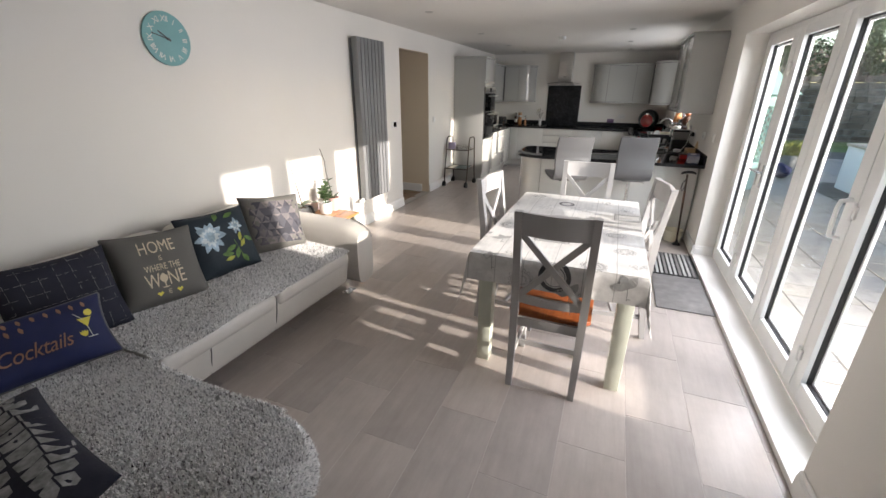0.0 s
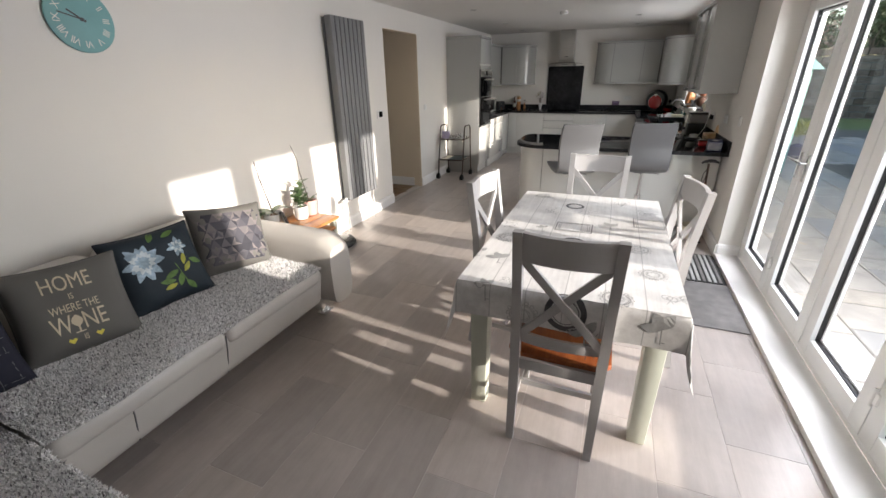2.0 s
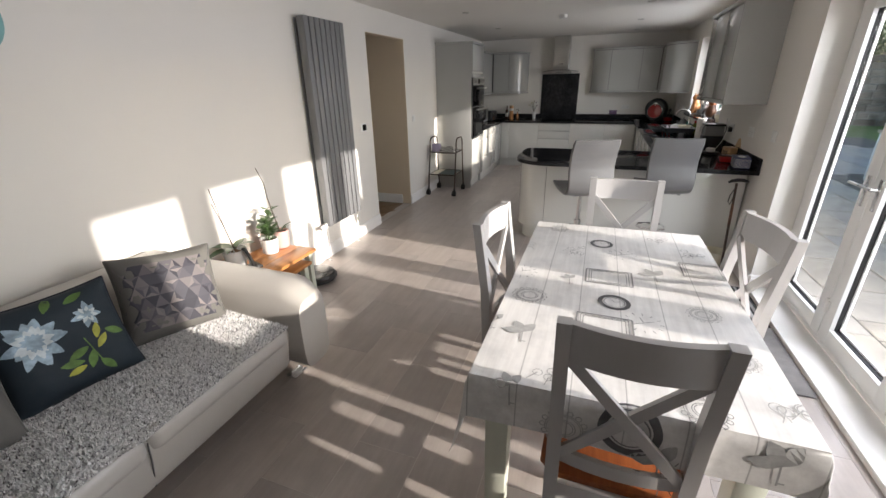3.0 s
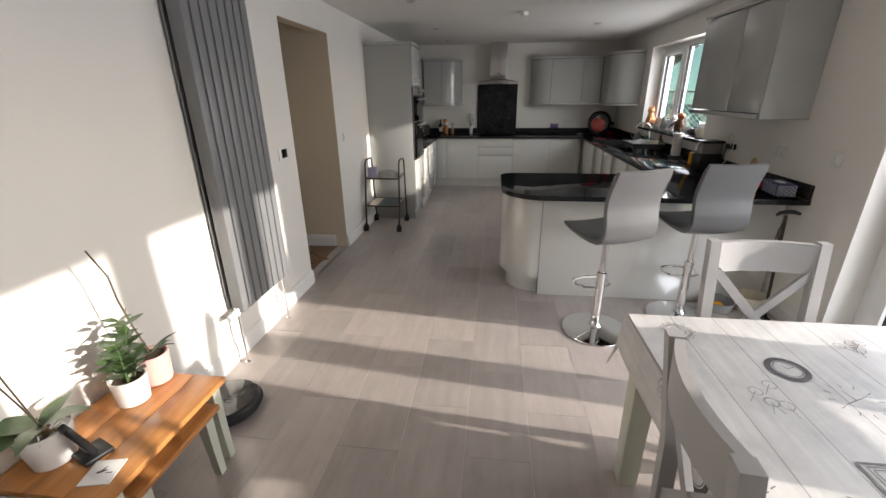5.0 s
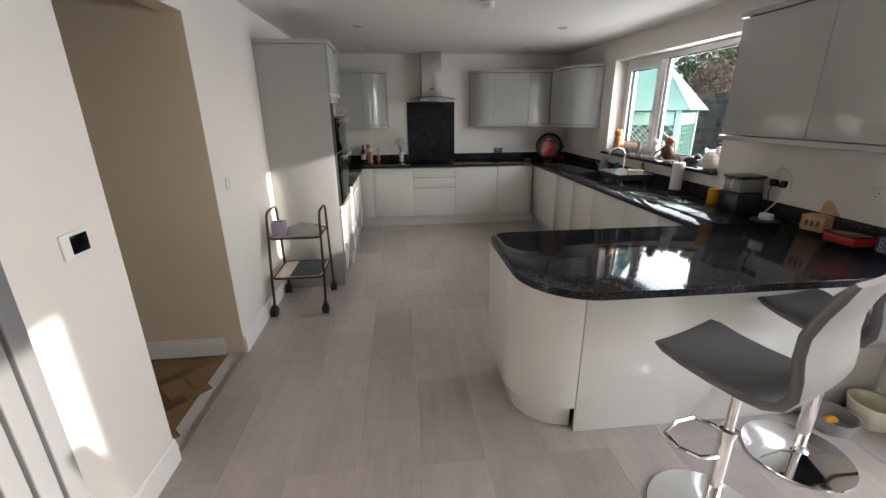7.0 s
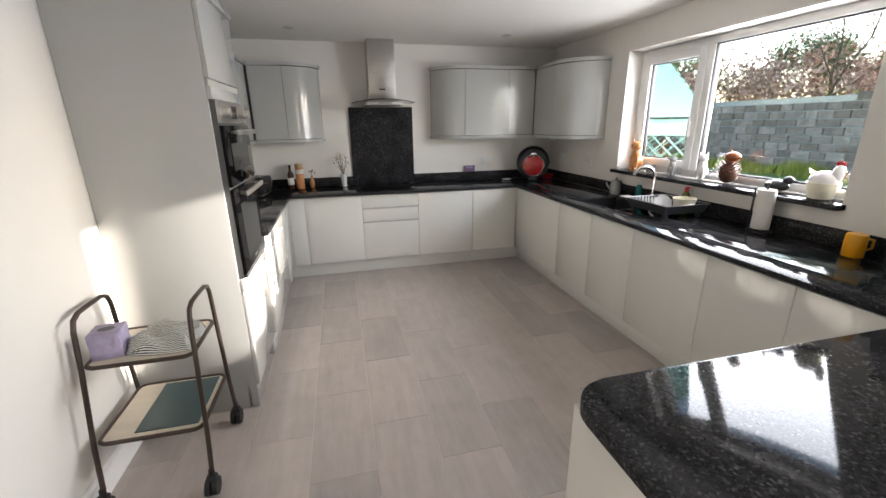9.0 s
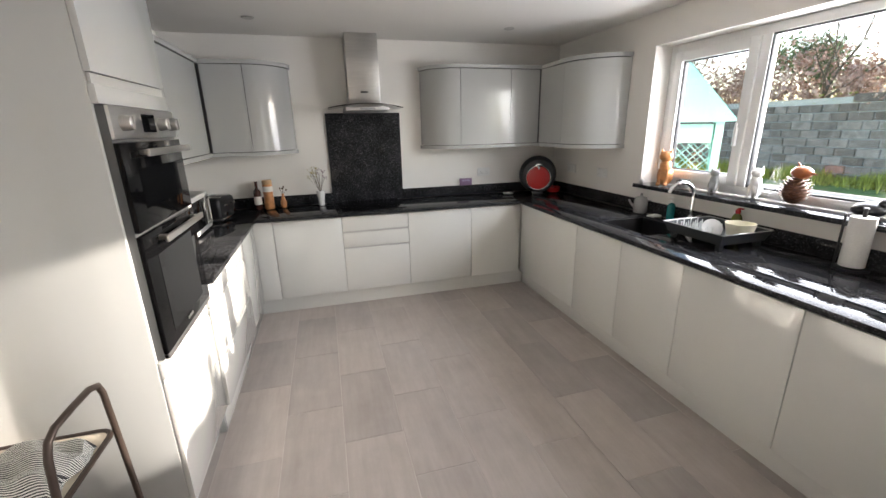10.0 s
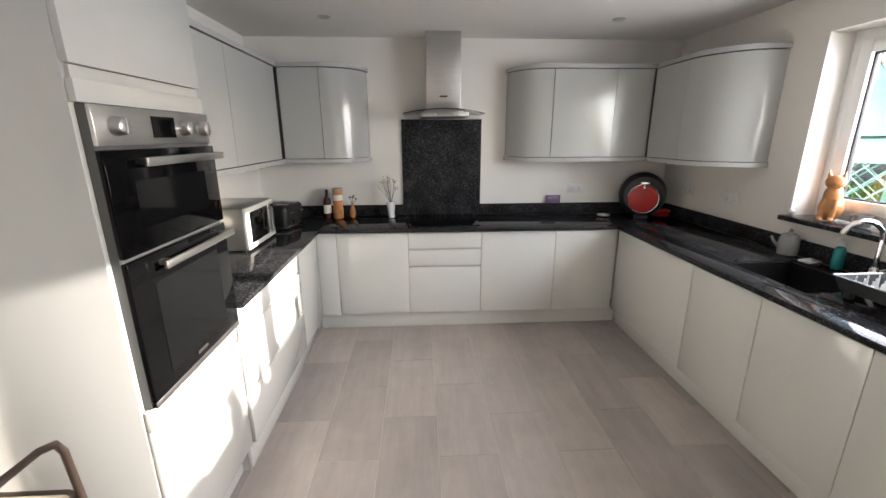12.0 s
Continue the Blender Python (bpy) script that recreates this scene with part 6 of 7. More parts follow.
# robot vacuum
rv = thing("robot_vacuum", "round dark glossy robot vacuum on the floor", "robot vacuum", (-2.84, 4.33, 0))
bm = B()
lathe(bm, [(0.15, 0.008), (0.168, 0.015), (0.170, 0.06), (0.163, 0.072), (0, 0.072)], seg=48)
part("body", bm, BLACKPL, rv)
bm = B()
lathe(bm, [(0.158, 0.0725), (0.158, 0.077), (0.150, 0.080), (0, 0.080)], seg=48)
lid_ = part("lid", bm, ROBOT, rv, "glossy brown-black lid")
bm = B()
box(bm, 0.02, 0.06, -0.035, -0.02, 0.0805, 0.0815)
box(bm, 0.0, 0.055, 0.01, 0.016, 0.0805, 0.0815)
part("buttons", bm, MIDINK, lid_)
bm = B()
tube(bm, [(0.171 * math.cos(radians(a)), 0.171 * math.sin(radians(a)), 0.04) for a in range(-80, 81, 10)], 0.012, 8)
part("bumper", bm, RUBBER, rv)
for y in (-0.1, 0.1):
    bm = B()
    rod(bm, (0, y - 0.015, 0.03), (0, y + 0.015, 0.03), 0.029, seg=16)
    part("wheel", bm, RUBBER, rv)

# ---- mats by the doors ----
bm = B()
box(bm, 0.292, 0.706, 3.925, 4.64, 0.001, 0.011, 0.004)
single("door_mat", bm, MATGREY, "plain grey pile door mat on the floor", "mat")
sm = thing("striped_mat", "black and grey striped door mat", "mat")
bm = B()
box(bm, 0.285, 0.708, 4.66, 5.29, 0.001, 0.008, 0.002)
part("backing", bm, RUBBER, sm)
for k in range(10):
    x = 0.302 + k * 0.0395
    bm = B()
    box(bm, x, x + 0.023, 4.68, 5.27, 0.0082, 0.013, 0.002)
    part("stripe", bm, STRIPE if k % 3 else MATGREY, sm)

# ---- tea trolley ----
tr = thing("tea_trolley", "two-tier bronze tube tea trolley on castors", "trolley")
for x, s in ((-2.995, -1), (-2.575, 1)):
    bm = B()
    tube(bm, [(x, 7.47, 0.11), (x + 0.004 * s, 7.50, 0.30), (x, 7.555, 0.62), (x, 7.58, 0.80), (x, 7.597, 0.84), (x, 7.635, 0.858), (x, 7.72, 0.86), (x, 7.81, 0.858), (x, 7.855, 0.842), (x, 7.872, 0.805), (x, 7.885, 0.62), (x, 7.905, 0.30), (x, 7.93, 0.11)], 0.0105, 10)
    part("end_frame", bm, DARKTUBE, tr)
for z, y0, y1, name in ((0.645, 7.55, 7.895, "upper_tray"), (0.315, 7.495, 7.915, "lower_tray")):
    bm = B()
    x0, x1 = -2.985, -2.585
    loop = arc(x0 + 0.04, y0 + 0.04, 0.04, 180, 270, 4) + arc(x1 - 0.04, y0 + 0.04, 0.04, 270, 360, 4) + arc(x1 - 0.04, y1 - 0.04, 0.04, 0, 90, 4) + arc(x0 + 0.04, y1 - 0.04, 0.04, 90, 180, 4)
    tube(bm, [(x, y, z) for x, y in loop], 0.0095, 8, closed=True)
    tray = part(name, bm, DARKTUBE, tr)
    bm = B()
    box(bm, x0 + 0.008, x1 - 0.008, y0 + 0.008, y1 - 0.008, z - 0.004, z + 0.003)
    part("tray_board", bm, TRAYWOOD, tray, "pale laminate tray board")
bm = B()
box(bm, -2.86, -2.61, 7.53, 7.89, 0.319, 0.323)
part("tray_mat", bm, SLATEPRINT, tr, "dark teal mat")
for x in (-2.995, -2.575):
    for y in (7.462, 7.935):
        bm = B()
        rod(bm, (x, y, 0.115), (x, y, 0.085), 0.013, seg=12)
        box(bm, x - 0.022, x + 0.022, y - 0.03, y + 0.012, 0.055, 0.090, 0.006)
        cs = part("castor", bm, BLACKPL, tr)
        bm = B()
        for s in (-0.015, 0.015):
            rod(bm, (x + s - 0.010, y - 0.016, 0.040), (x + s + 0.010, y - 0.016, 0.040), 0.039, seg=20)
        part("wheel", bm, RUBBER, cs)
tb = thing("tissue_box", "lilac patterned cube tissue box", "tissue box", (-2.925, 7.66, 0.649), 8)
bm = B()
box(bm, -0.057, 0.057, -0.057, 0.057, 0, 0.115, 0.003)
part("carton", bm, LILAC, tb)
bm = B()
ringlet(bm, 0, 0, 0.001, 0.032, 20, 0.7)
turn(bm, Matrix.Translation((0, 0, 0.1158)))
part("slot", bm, INK, tb, smooth=False)
tw = thing("folded_towel", "black and white finely striped towel in a rumpled fold", "towel", (-2.735, 7.715, 0.649), -6)
bm = B()
rows = []
for i in range(15):
    u = i / 14 * 2 - 1
    rows.append([Vector((0.135 * u + 0.01 * math.sin(v * 5), 0.13 * v * (1 - 0.15 * u * u), 0.002 + (0.050 + 0.014 * math.sin(u * 5 + v * 4) + 0.012 * math.sin(v * 9)) * max(0, (1 - u ** 4) * (1 - v ** 4)) ** 0.4)) for v in [j / 12 * 2 - 1 for j in range(13)]])
loft(bm, rows, cap=False, closed=False)
part("cloth", bm, RUBBER, tw)
surf_t = rows
bm = B()
for i in range(14):
    for j in range(12):
        a, b, c, d = rows[i][j], rows[i + 1][j], rows[i + 1][j + 1], rows[i][j + 1]
        for k in range(4):
            g0, g1 = (k + 0.15) / 4, (k + 0.66) / 4
            P = [a.lerp(b, f).lerp(d.lerp(c, f), g_) + Vector((0, 0, 0.0012)) for f, g_ in ((0, g0), (1, g0), (1, g1), (0, g1))]
            bm.faces.new([bm.verts.new(p) for p in P])
tagged(part("striping", bm, PALEINK, tw, smooth=False), kind="stuff")

# ---- by the peninsula ----
stick = thing("walking_stick", "folding walking stick with a black handle leaning on the peninsula", "walking stick")
bm = B()
rod(bm, (0.61, 5.64, 0.012), (0.575, 5.665, 0.80), 0.010, 0.010, 12)
part("shaft", bm, DARKTUBE, stick)
bm = B()
rod(bm, (0.592, 5.655, 0.42), (0.583, 5.660, 0.62), 0.0115, 0.0115, 12)
part("sleeve", bm, CONE, stick, "red patterned sleeve")
bm = B()
tube(bm, [(0.655, 5.655, 0.815), (0.615, 5.66, 0.828), (0.575, 5.665, 0.826), (0.535, 5.67, 0.815), (0.515, 5.67, 0.80)], [0.010, 0.015, 0.016, 0.013, 0.009], 10)
part("handle", bm, BLACKPL, stick)
bm = B()
lathe(bm, [(0.045, 0.001), (0.043, 0.01), (0.018, 0.03), (0.012, 0.06), (0, 0.06)], (0.61, 5.64, 0), 20)
part("ferrule", bm, RUBBER, stick)
bm = B()
tube(bm, [(0.575, 5.66, 0.76), (0.545, 5.65, 0.70), (0.54, 5.65, 0.64), (0.555, 5.655, 0.61), (0.57, 5.655, 0.66), (0.577, 5.66, 0.74)], 0.004, 6)
part("wrist_strap", bm, BLACKPL, stick)


def bowl(name, label, at, r, h, mat_, cat="bowl", wall=0.006):
    bm = B()
    lathe(bm, [(r * 0.75, 0.0), (r * 0.82, 0.004), (r, h - 0.003), (r + 0.004, h), (r - wall, h), (r * 0.78, 0.012), (0, 0.01)], seg=32)
    return single(name, bm, mat_, label, cat, at)


bowl("pet_bowl", "grey plastic pet bowl on the floor", (0.345, 5.77, 0.001), 0.108, 0.085, GREYCER)
bm = B()
tube(bm, [(-0.05, 0, 0.02), (-0.02, 0.01, 0.035), (0.03, 0.0, 0.035), (0.06, -0.01, 0.02)], [0.012, 0.02, 0.02, 0.01], 8)
single("pet_toy", bm, AMBER, "orange toy lying in the bowl", "toy", (0.325, 5.765, 0.012), 20)
bowl("plastic_tub", "translucent white plastic tub on the floor", (0.575, 5.78, 0.001), 0.105, 0.135, CREAMPL, "tub")

# ---- on the worktop ----
WZ = 0.9012
mw = thing("microwave", "silver microwave with a dark glass door", "microwave", (0, 0, 0))
bm = B()
box(bm, -3.03, -2.715, 9.48, 9.97, WZ + 0.012, WZ + 0.285, 0.006)
part("casing", bm, STEEL, mw)
bm = B()
box(bm, -2.715, -2.695, 9.482, 9.968, WZ + 0.014, WZ + 0.283, 0.005)
mdoor = part("door", bm, WHITELEATHER, mw, "silver door surround")
bm = B()
box(bm, -2.695, -2.692, 9.535, 9.84, WZ + 0.05, WZ + 0.25, 0.001)
part("window", bm, DARKGLASS, mdoor, "dark glass window")
bm = B()
box(bm, -2.695, -2.690, 9.875, 9.955, WZ + 0.04, WZ + 0.26, 0.002)
panel = part("control_panel", bm, STEEL, mw)
bm = B()
box(bm, -2.690, -2.688, 9.885, 9.945, WZ + 0.215, WZ + 0.245)
part("display", bm, BLACKGLASS, panel)
bm = B()
rod(bm, (-2.67, 9.86, WZ + 0.06), (-2.67, 9.86, WZ + 0.24), 0.006, seg=8)
box(bm, -2.695, -2.67, 9.855, 9.865, WZ + 0.07, WZ + 0.08)
box(bm, -2.695, -2.67, 9.855, 9.865, WZ + 0.22, WZ + 0.23)
part("handle", bm, STEEL, mdoor)
for x, y in ((-3.0, 9.51), (-3.0, 9.94), (-2.74, 9.51), (-2.74, 9.94)):
    bm = B()
    lathe(bm, [(0.012, 0.0), (0.014, 0.012)], (x, y, WZ), 12)
    part("foot", bm, BLACKPL, mw)
ts = thing("toaster", "black four-slot toaster with chrome trim", "toaster", (-2.77, 10.30, WZ), -12)
bm = B()
box(bm, -0.14, 0.14, -0.15, 0.15, 0.012, 0.19, 0.035, 4)
part("body", bm, BLACKPL, ts)
for x in (-0.075, 0.075):
    for y in (-0.07, 0.07):
        bm = B()
        box(bm, x - 0.05, x + 0.05, y - 0.014, y + 0.014, 0.189, 0.193, 0.001)
        part("slot", bm, STEEL, ts)
for y in (-0.075, 0.075):
    bm = B()
    rod(bm, (0.138, y, 0.055), (0.158, y, 0.055), 0.018, seg=18)
    part("dial", bm, CHROME, ts)
    bm = B()
    box(bm, 0.139, 0.165, y - 0.02, y + 0.02, 0.12, 0.132, 0.003)
    part("lever", bm, CHROME, ts)
bm = B()
box(bm, -0.143, 0.143, -0.153, 0.153, 0.0, 0.022, 0.006)
part("plinth", bm, CHROME, ts)

bt = thing("bottle", "dark wine bottle with a pale label", "bottle", (-2.44, 10.60, WZ))
bm = B()
lathe(bm, [(0.030, 0), (0.034, 0.006), (0.034, 0.15), (0.030, 0.175), (0.013, 0.20), (0.0125, 0.25), (0.014, 0.252), (0.014, 0.262), (0, 0.262)], seg=24)
part("glass", bm, WINEGLASS, bt)
bm = B()
lathe(bm, [(0.0345, 0.05), (0.0345, 0.125)], seg=24, cap=False)
part("label", bm, LABEL, bt, "pale paper label")
jr = thing("storage_jar", "tall painted storage jar with a wooden lid", "jar", (-2.345, 10.60, WZ))
bm = B()
lathe(bm, [(0.040, 0), (0.045, 0.01), (0.045, 0.10), (0.041, 0.13), (0.045, 0.16), (0.045, 0.225), (0.040, 0.235), (0, 0.235)], seg=24)
part("body", bm, TERRAC, jr)
bm = B()
lathe(bm, [(0.043, 0.235), (0.045, 0.25), (0.043, 0.272), (0, 0.274)], seg=24)
part("lid", bm, BLOCKWOOD, jr)
bm = B()
lathe(bm, [(0.0456, 0.165), (0.0456, 0.215)], seg=24, cap=False)
part("band", bm, LABEL, jr)
bv = thing("bud_vase", "small copper bud vase with dried seed heads", "vase", (-2.22, 10.62, WZ))
bm = B()
lathe(bm, [(0.018, 0), (0.026, 0.02), (0.028, 0.05), (0.018, 0.09), (0.010, 0.12), (0.013, 0.135), (0, 0.13)], seg=20)
part("vase", bm, TERRAC, bv)
for dx, dy, z in ((-0.02, 0.0, 0.18), (0.012, 0.01, 0.19), (0.035, -0.01, 0.165), (0.0, 0.015, 0.175)):
    bm = B()
    rod(bm, (0, 0, 0.12), (dx, dy, z), 0.0015, seg=5)
    ball(bm, (dx, dy, z + 0.006), 0.009, u=8, v=6)
    part("seed_head", bm, TWIG, bv)
vs_ = thing("flower_vase", "white fluted vase of dried flowers", "vase", (-1.87, 10.60, WZ))
bm = B()
rings = []
for r, z in ((0.024, 0), (0.028, 0.008), (0.026, 0.03), (0.031, 0.07), (0.036, 0.11), (0.040, 0.145), (0.034, 0.145), (0.028, 0.12)):
    rings.append([Vector(((r + 0.0015 * math.cos(8 * a)) * math.cos(a), (r + 0.0015 * math.cos(8 * a)) * math.sin(a), z)) for a in [2 * math.pi * k / 32 for k in range(32)]])
loft(bm, rings)
part("vase", bm, CERAMIC, vs_)
rng = random.Random(31)
for k in range(16):
    tip = Vector((rng.uniform(-0.10, 0.06), rng.uniform(-0.05, 0.05), rng.uniform(0.22, 0.36)))
    bm = B()
    tube(bm, [(0, 0, 0.12), (tip.x * 0.4, tip.y * 0.4, 0.20), tip], 0.0014, 5)
    st = part("stem", bm, TWIG, vs_)
    bm = B()
    for j in range(9):
        q = tip + Vector((rng.uniform(-1, 1), rng.uniform(-1, 1), rng.uniform(-1, 1))) * 0.016
        blade(bm, q, (rng.uniform(-1, 1), rng.uniform(-1, 1), rng.uniform(0, 1)), 0.018, 0.010, 0.3, 3)
    part("flower_head", bm, DRIEDY if tip.x < -0.02 else DRIEDP, st)

pc = thing("card", "small purple card propped on the upstand", "card", (-0.35, YK - 0.022, 0.985))
bm = B()
box(bm, -0.07, 0.07, -0.006, 0.0, 0.0, 0.075, 0.001)
turn(bm, pose(0, -0.005, 0.016, -4, 0, 0))
part("stock", bm, PURPLE, pc)
bm = B()
for z in (0.045, 0.055):
    box(bm, -0.045, 0.045, -0.0075, -0.0065, z, z + 0.004)
turn(bm, pose(0, -0.005, 0.016, -4, 0, 0))
part("print", bm, LILAC, pc)
bm = B()
lathe(bm, [(0.05, 0), (0.06, 0.008), (0.055, 0.012), (0.02, 0.012), (0.012, 0.02), (0, 0.02)], seg=24)
single("trinket_dish", bm, CERAMIC, "small white dish on the worktop", "dish", (0.09, 10.55, WZ))

cm = thing("coffee_machine", "round black and red pod coffee machine", "coffee machine", (0.38, 10.44, WZ), -22)
bm = B()
lathe(bm, [(0.10, 0), (0.17, 0.006), (0.19, 0.03), (0.197, 0.075), (0.19, 0.12), (0.16, 0.15), (0.0, 0.155)], seg=48)
turn(bm, pose(0, 0.10, 0.205, 90, 0, 0))
part("shell", bm, BLACKPL, cm, "black round shell")
bm = B()
lathe(bm, [(0.118, 0.0), (0.122, 0.012), (0.112, 0.022), (0, 0.030)], seg=40)
turn(bm, pose(0, -0.052, 0.175, 90, 0, 0))
part("front_disc", bm, RED, cm, "glossy red front disc")
bm = B()
tube(bm, [(0.124 * math.cos(2 * math.pi * a / 40), -0.057, 0.175 + 0.124 * math.sin(2 * math.pi * a / 40)) for a in range(40)], 0.006, 8, closed=True)
part("trim_ring", bm, CHROME, cm)
bm = B()
box(bm, -0.035, 0.035, -0.085, -0.05, 0.295, 0.325, 0.008)
rod(bm, (0, -0.07, 0.295), (0, -0.07, 0.27), 0.010, seg=12)
part("spout", bm, CHROME, cm)
bm = B()
box(bm, -0.055, 0.055, -0.10, 0.06, 0.0, 0.03, 0.01)
part("drip_tray", bm, BLACKPL, cm)
bowl("red_bowl", "dark red ceramic dish", (0.61, 10.50, WZ), 0.085, 0.055, RED)
bm = B()
tube(bm, [(0, 0, 0), (0.0, 0.01, 0.07), (0.01, 0.02, 0.15)], 0.006, 8)
ball(bm, (0.012, 0.022, 0.175), 0.024, 0.012, 0.03)
single("wooden_spoon", bm, BLACKPL, "black spoon standing in the dish", "spoon", (0.62, 10.51, WZ + 0.012))

tp = thing("teapot", "grey stoneware jug with a lid", "jug", (0.665, 9.22, WZ), 15)
bm = B()
lathe(bm, [(0.045, 0), (0.052, 0.006), (0.056, 0.05), (0.052, 0.10), (0.046, 0.115), (0, 0.118)], seg=28)
part("body", bm, GREYCER, tp)
bm = B()
lathe(bm, [(0.046, 0.116), (0.044, 0.126), (0.015, 0.138), (0.008, 0.145), (0.012, 0.155), (0.006, 0.163), (0, 0.163)], seg=24)
part("lid", bm, GREYCER, tp)
bm = B()
tube(bm, [(0.035, -0.035, 0.10), (0.065, -0.065, 0.095), (0.072, -0.072, 0.06), (0.055, -0.055, 0.03), (0.038, -0.038, 0.025)], 0.007, 8)
part("handle", bm, GREYCER, tp)
bm = B()
tube(bm, [(-0.035, 0.035, 0.05), (-0.055, 0.055, 0.08), (-0.065, 0.065, 0.11)], [0.012, 0.009, 0.007], 8)
part("spout", bm, GREYCER, tp)
sp = thing("soap_bottle", "clear teal hand-soap bottle with a pump", "bottle", (0.69, 8.93, WZ))
bm = B()
lathe(bm, [(0.026, 0), (0.028, 0.006), (0.028, 0.10), (0.022, 0.12), (0.010, 0.128), (0, 0.13)], seg=20)
part("body", bm, TEALSOAP, sp)
bm = B()
lathe(bm, [(0.012, 0.13), (0.012, 0.145), (0.004, 0.146), (0.004, 0.165), (0, 0.165)], seg=14)
box(bm, -0.035, 0.008, -0.007, 0.007, 0.163, 0.173, 0.002)
part("pump", bm, WHITEPL, sp)
bm = B()
box(bm, -0.05, 0.05, -0.035, 0.035, 0, 0.012, 0.005)
single("soap_dish", bm, WHITEPL, "small white soap dish behind the sink", "soap dish", (0.665, 9.06, WZ), 10)

# dish rack
dr_ = thing("dish_rack", "dark grey dish drainer with washed crockery", "dish rack", (0.47, 8.36, WZ), 0)
bm = B()
outer, inner = (0.185, 0.21), (0.168, 0.193)
rows = [[Vector((sx * (w), sy * (d), z)) for sx, sy in ((-1, -1), (1, -1), (1, 1), (-1, 1))] for w, d, z in ((0.165, 0.19, 0.035), (0.185, 0.21, 0.095), (0.192, 0.217, 0.097), (0.178, 0.203, 0.097), (0.158, 0.183, 0.045))]
loft(bm, rows)
part("tray", bm, DRAINER, dr_)
for sx in (-1, 1):
    for sy in (-1, 1):
        bm = B()
        box(bm, sx * 0.14 - 0.015, sx * 0.14 + 0.015, sy * 0.165 - 0.015, sy * 0.165 + 0.015, 0, 0.04, 0.004)
        part("foot", bm, DRAINER, dr_)
bm = B()
tube(bm, [(sx * 0.187, sy * 0.212, 0.10) for sx, sy in ((-1, -1), (1, -1), (1, 1), (-1, 1))], 0.003, 6, closed=True)
part("rim_wire", bm, STEEL, dr_)
for i in range(4):
    for j in range(7):
        bm = B()
        rod(bm, (-0.12 + i * 0.055, 0.17 - j * 0.035, 0.045), (-0.12 + i * 0.055, 0.17 - j * 0.035, 0.105), 0.005, 0.003, 6)
        part("prong", bm, WHITEPL, dr_)
bm = B()
lathe(bm, [(0.0, 0.0), (0.035, 0.003), (0.058, 0.011), (0.057, 0.014), (0.035, 0.007), (0, 0.005)], seg=32)
turn(bm, pose(0, 0, 0, 68, 0, 0))
single("side_plate", bm, CERAMIC, "pale patterned plate standing in the drainer", "plate", (0.43, 8.35, WZ + 0.085), -30)
bm = B()
lathe(bm, [(0.055, 0), (0.062, 0.005), (0.080, 0.085), (0.076, 0.085), (0.058, 0.012), (0, 0.010)], seg=32)
single("mixing_bowl", bm, CREAMPL, "cream plastic bowl upright in the drainer", "bowl", (0.53, 8.25, WZ + 0.047), 0)
wb = thing("washing_up_bottle", "green washing-up liquid bottle with a red cap", "bottle", (0.685, 8.40, WZ), 0)
bm = B()
lathe(bm, [(0.030, 0), (0.034, 0.008), (0.036, 0.09), (0.026, 0.13), (0.012, 0.15), (0, 0.15)], seg=20)
part("body", bm, OLIVE, wb)
bm = B()
lathe(bm, [(0.014, 0.15), (0.016, 0.165), (0.010, 0.18), (0, 0.182)], seg=14)
box(bm, -0.006, 0.006, -0.035, 0.0, 0.176, 0.187, 0.003)
part("cap", bm, RED, wb, "red cap")

# paper roll, boards and clutter towards the peninsula
kr = thing("paper_roll", "white kitchen paper roll on a black stand", "paper roll", (0.63, 7.74, WZ))
bm = B()
lathe(bm, [(0.07, 0), (0.07, 0.012), (0.01, 0.016), (0.008, 0.30), (0.012, 0.305), (0, 0.312)], seg=28)
part("stand", bm, BLACKPL, kr)
bm = B()
lathe(bm, [(0.048, 0.02), (0.050, 0.022), (0.050, 0.262), (0.048, 0.264), (0.018, 0.264), (0.018, 0.255)], seg=32)
part("roll", bm, PAPER, kr)
bm = B()
rod(bm, (-0.012, 0.066, 0.01), (-0.012, 0.066, 0.27), 0.006, seg=8)
part("tension_arm", bm, BLACKPL, kr)
bm = B()
box(bm, 0.16, 0.46, 6.92, 7.38, WZ + 0.004, WZ + 0.011, 0.002)
single("glass_board", bm, CLEAR, "clear glass worktop saver", "chopping board")
# yellow mug: a closed amber cylinder with a side handle
jg = thing("juice_jar", "amber-yellow mug with a handle on the worktop", "jar", (0.60, 7.22, WZ))
bm = B()
lathe(bm, [(0.040, 0), (0.044, 0.006), (0.044, 0.11), (0.040, 0.12), (0, 0.12)], seg=24)
part("body", bm, AMBER, jg)
bm = B()
tube(bm, [(0.04, -0.02, 0.095), (0.068, -0.034, 0.09), (0.068, -0.034, 0.045), (0.04, -0.02, 0.035)], 0.006, 8)
part("handle", bm, AMBER, jg)
fl = thing("filter_machine", "black and clear water heater machine", "kettle", (0.60, 6.96, WZ), 0)
bm = B()
box(bm, -0.10, 0.10, -0.085, 0.085, 0.0, 0.145, 0.012)
part("base", bm, BLACKPL, fl)
bm = B()
box(bm, -0.092, 0.092, -0.078, 0.078, 0.146, 0.245, 0.012)
part("tank", bm, GREYCER, fl, "smoky clear water tank")
bm = B()
box(bm, -0.102, 0.102, -0.087, 0.087, 0.246, 0.268, 0.008)
part("lid", bm, BLACKPL, fl)
bm = B()
tube(bm, [(-0.105, -0.05, 0.25), (-0.13, -0.05, 0.24), (-0.135, -0.05, 0.18)], 0.008, 8)
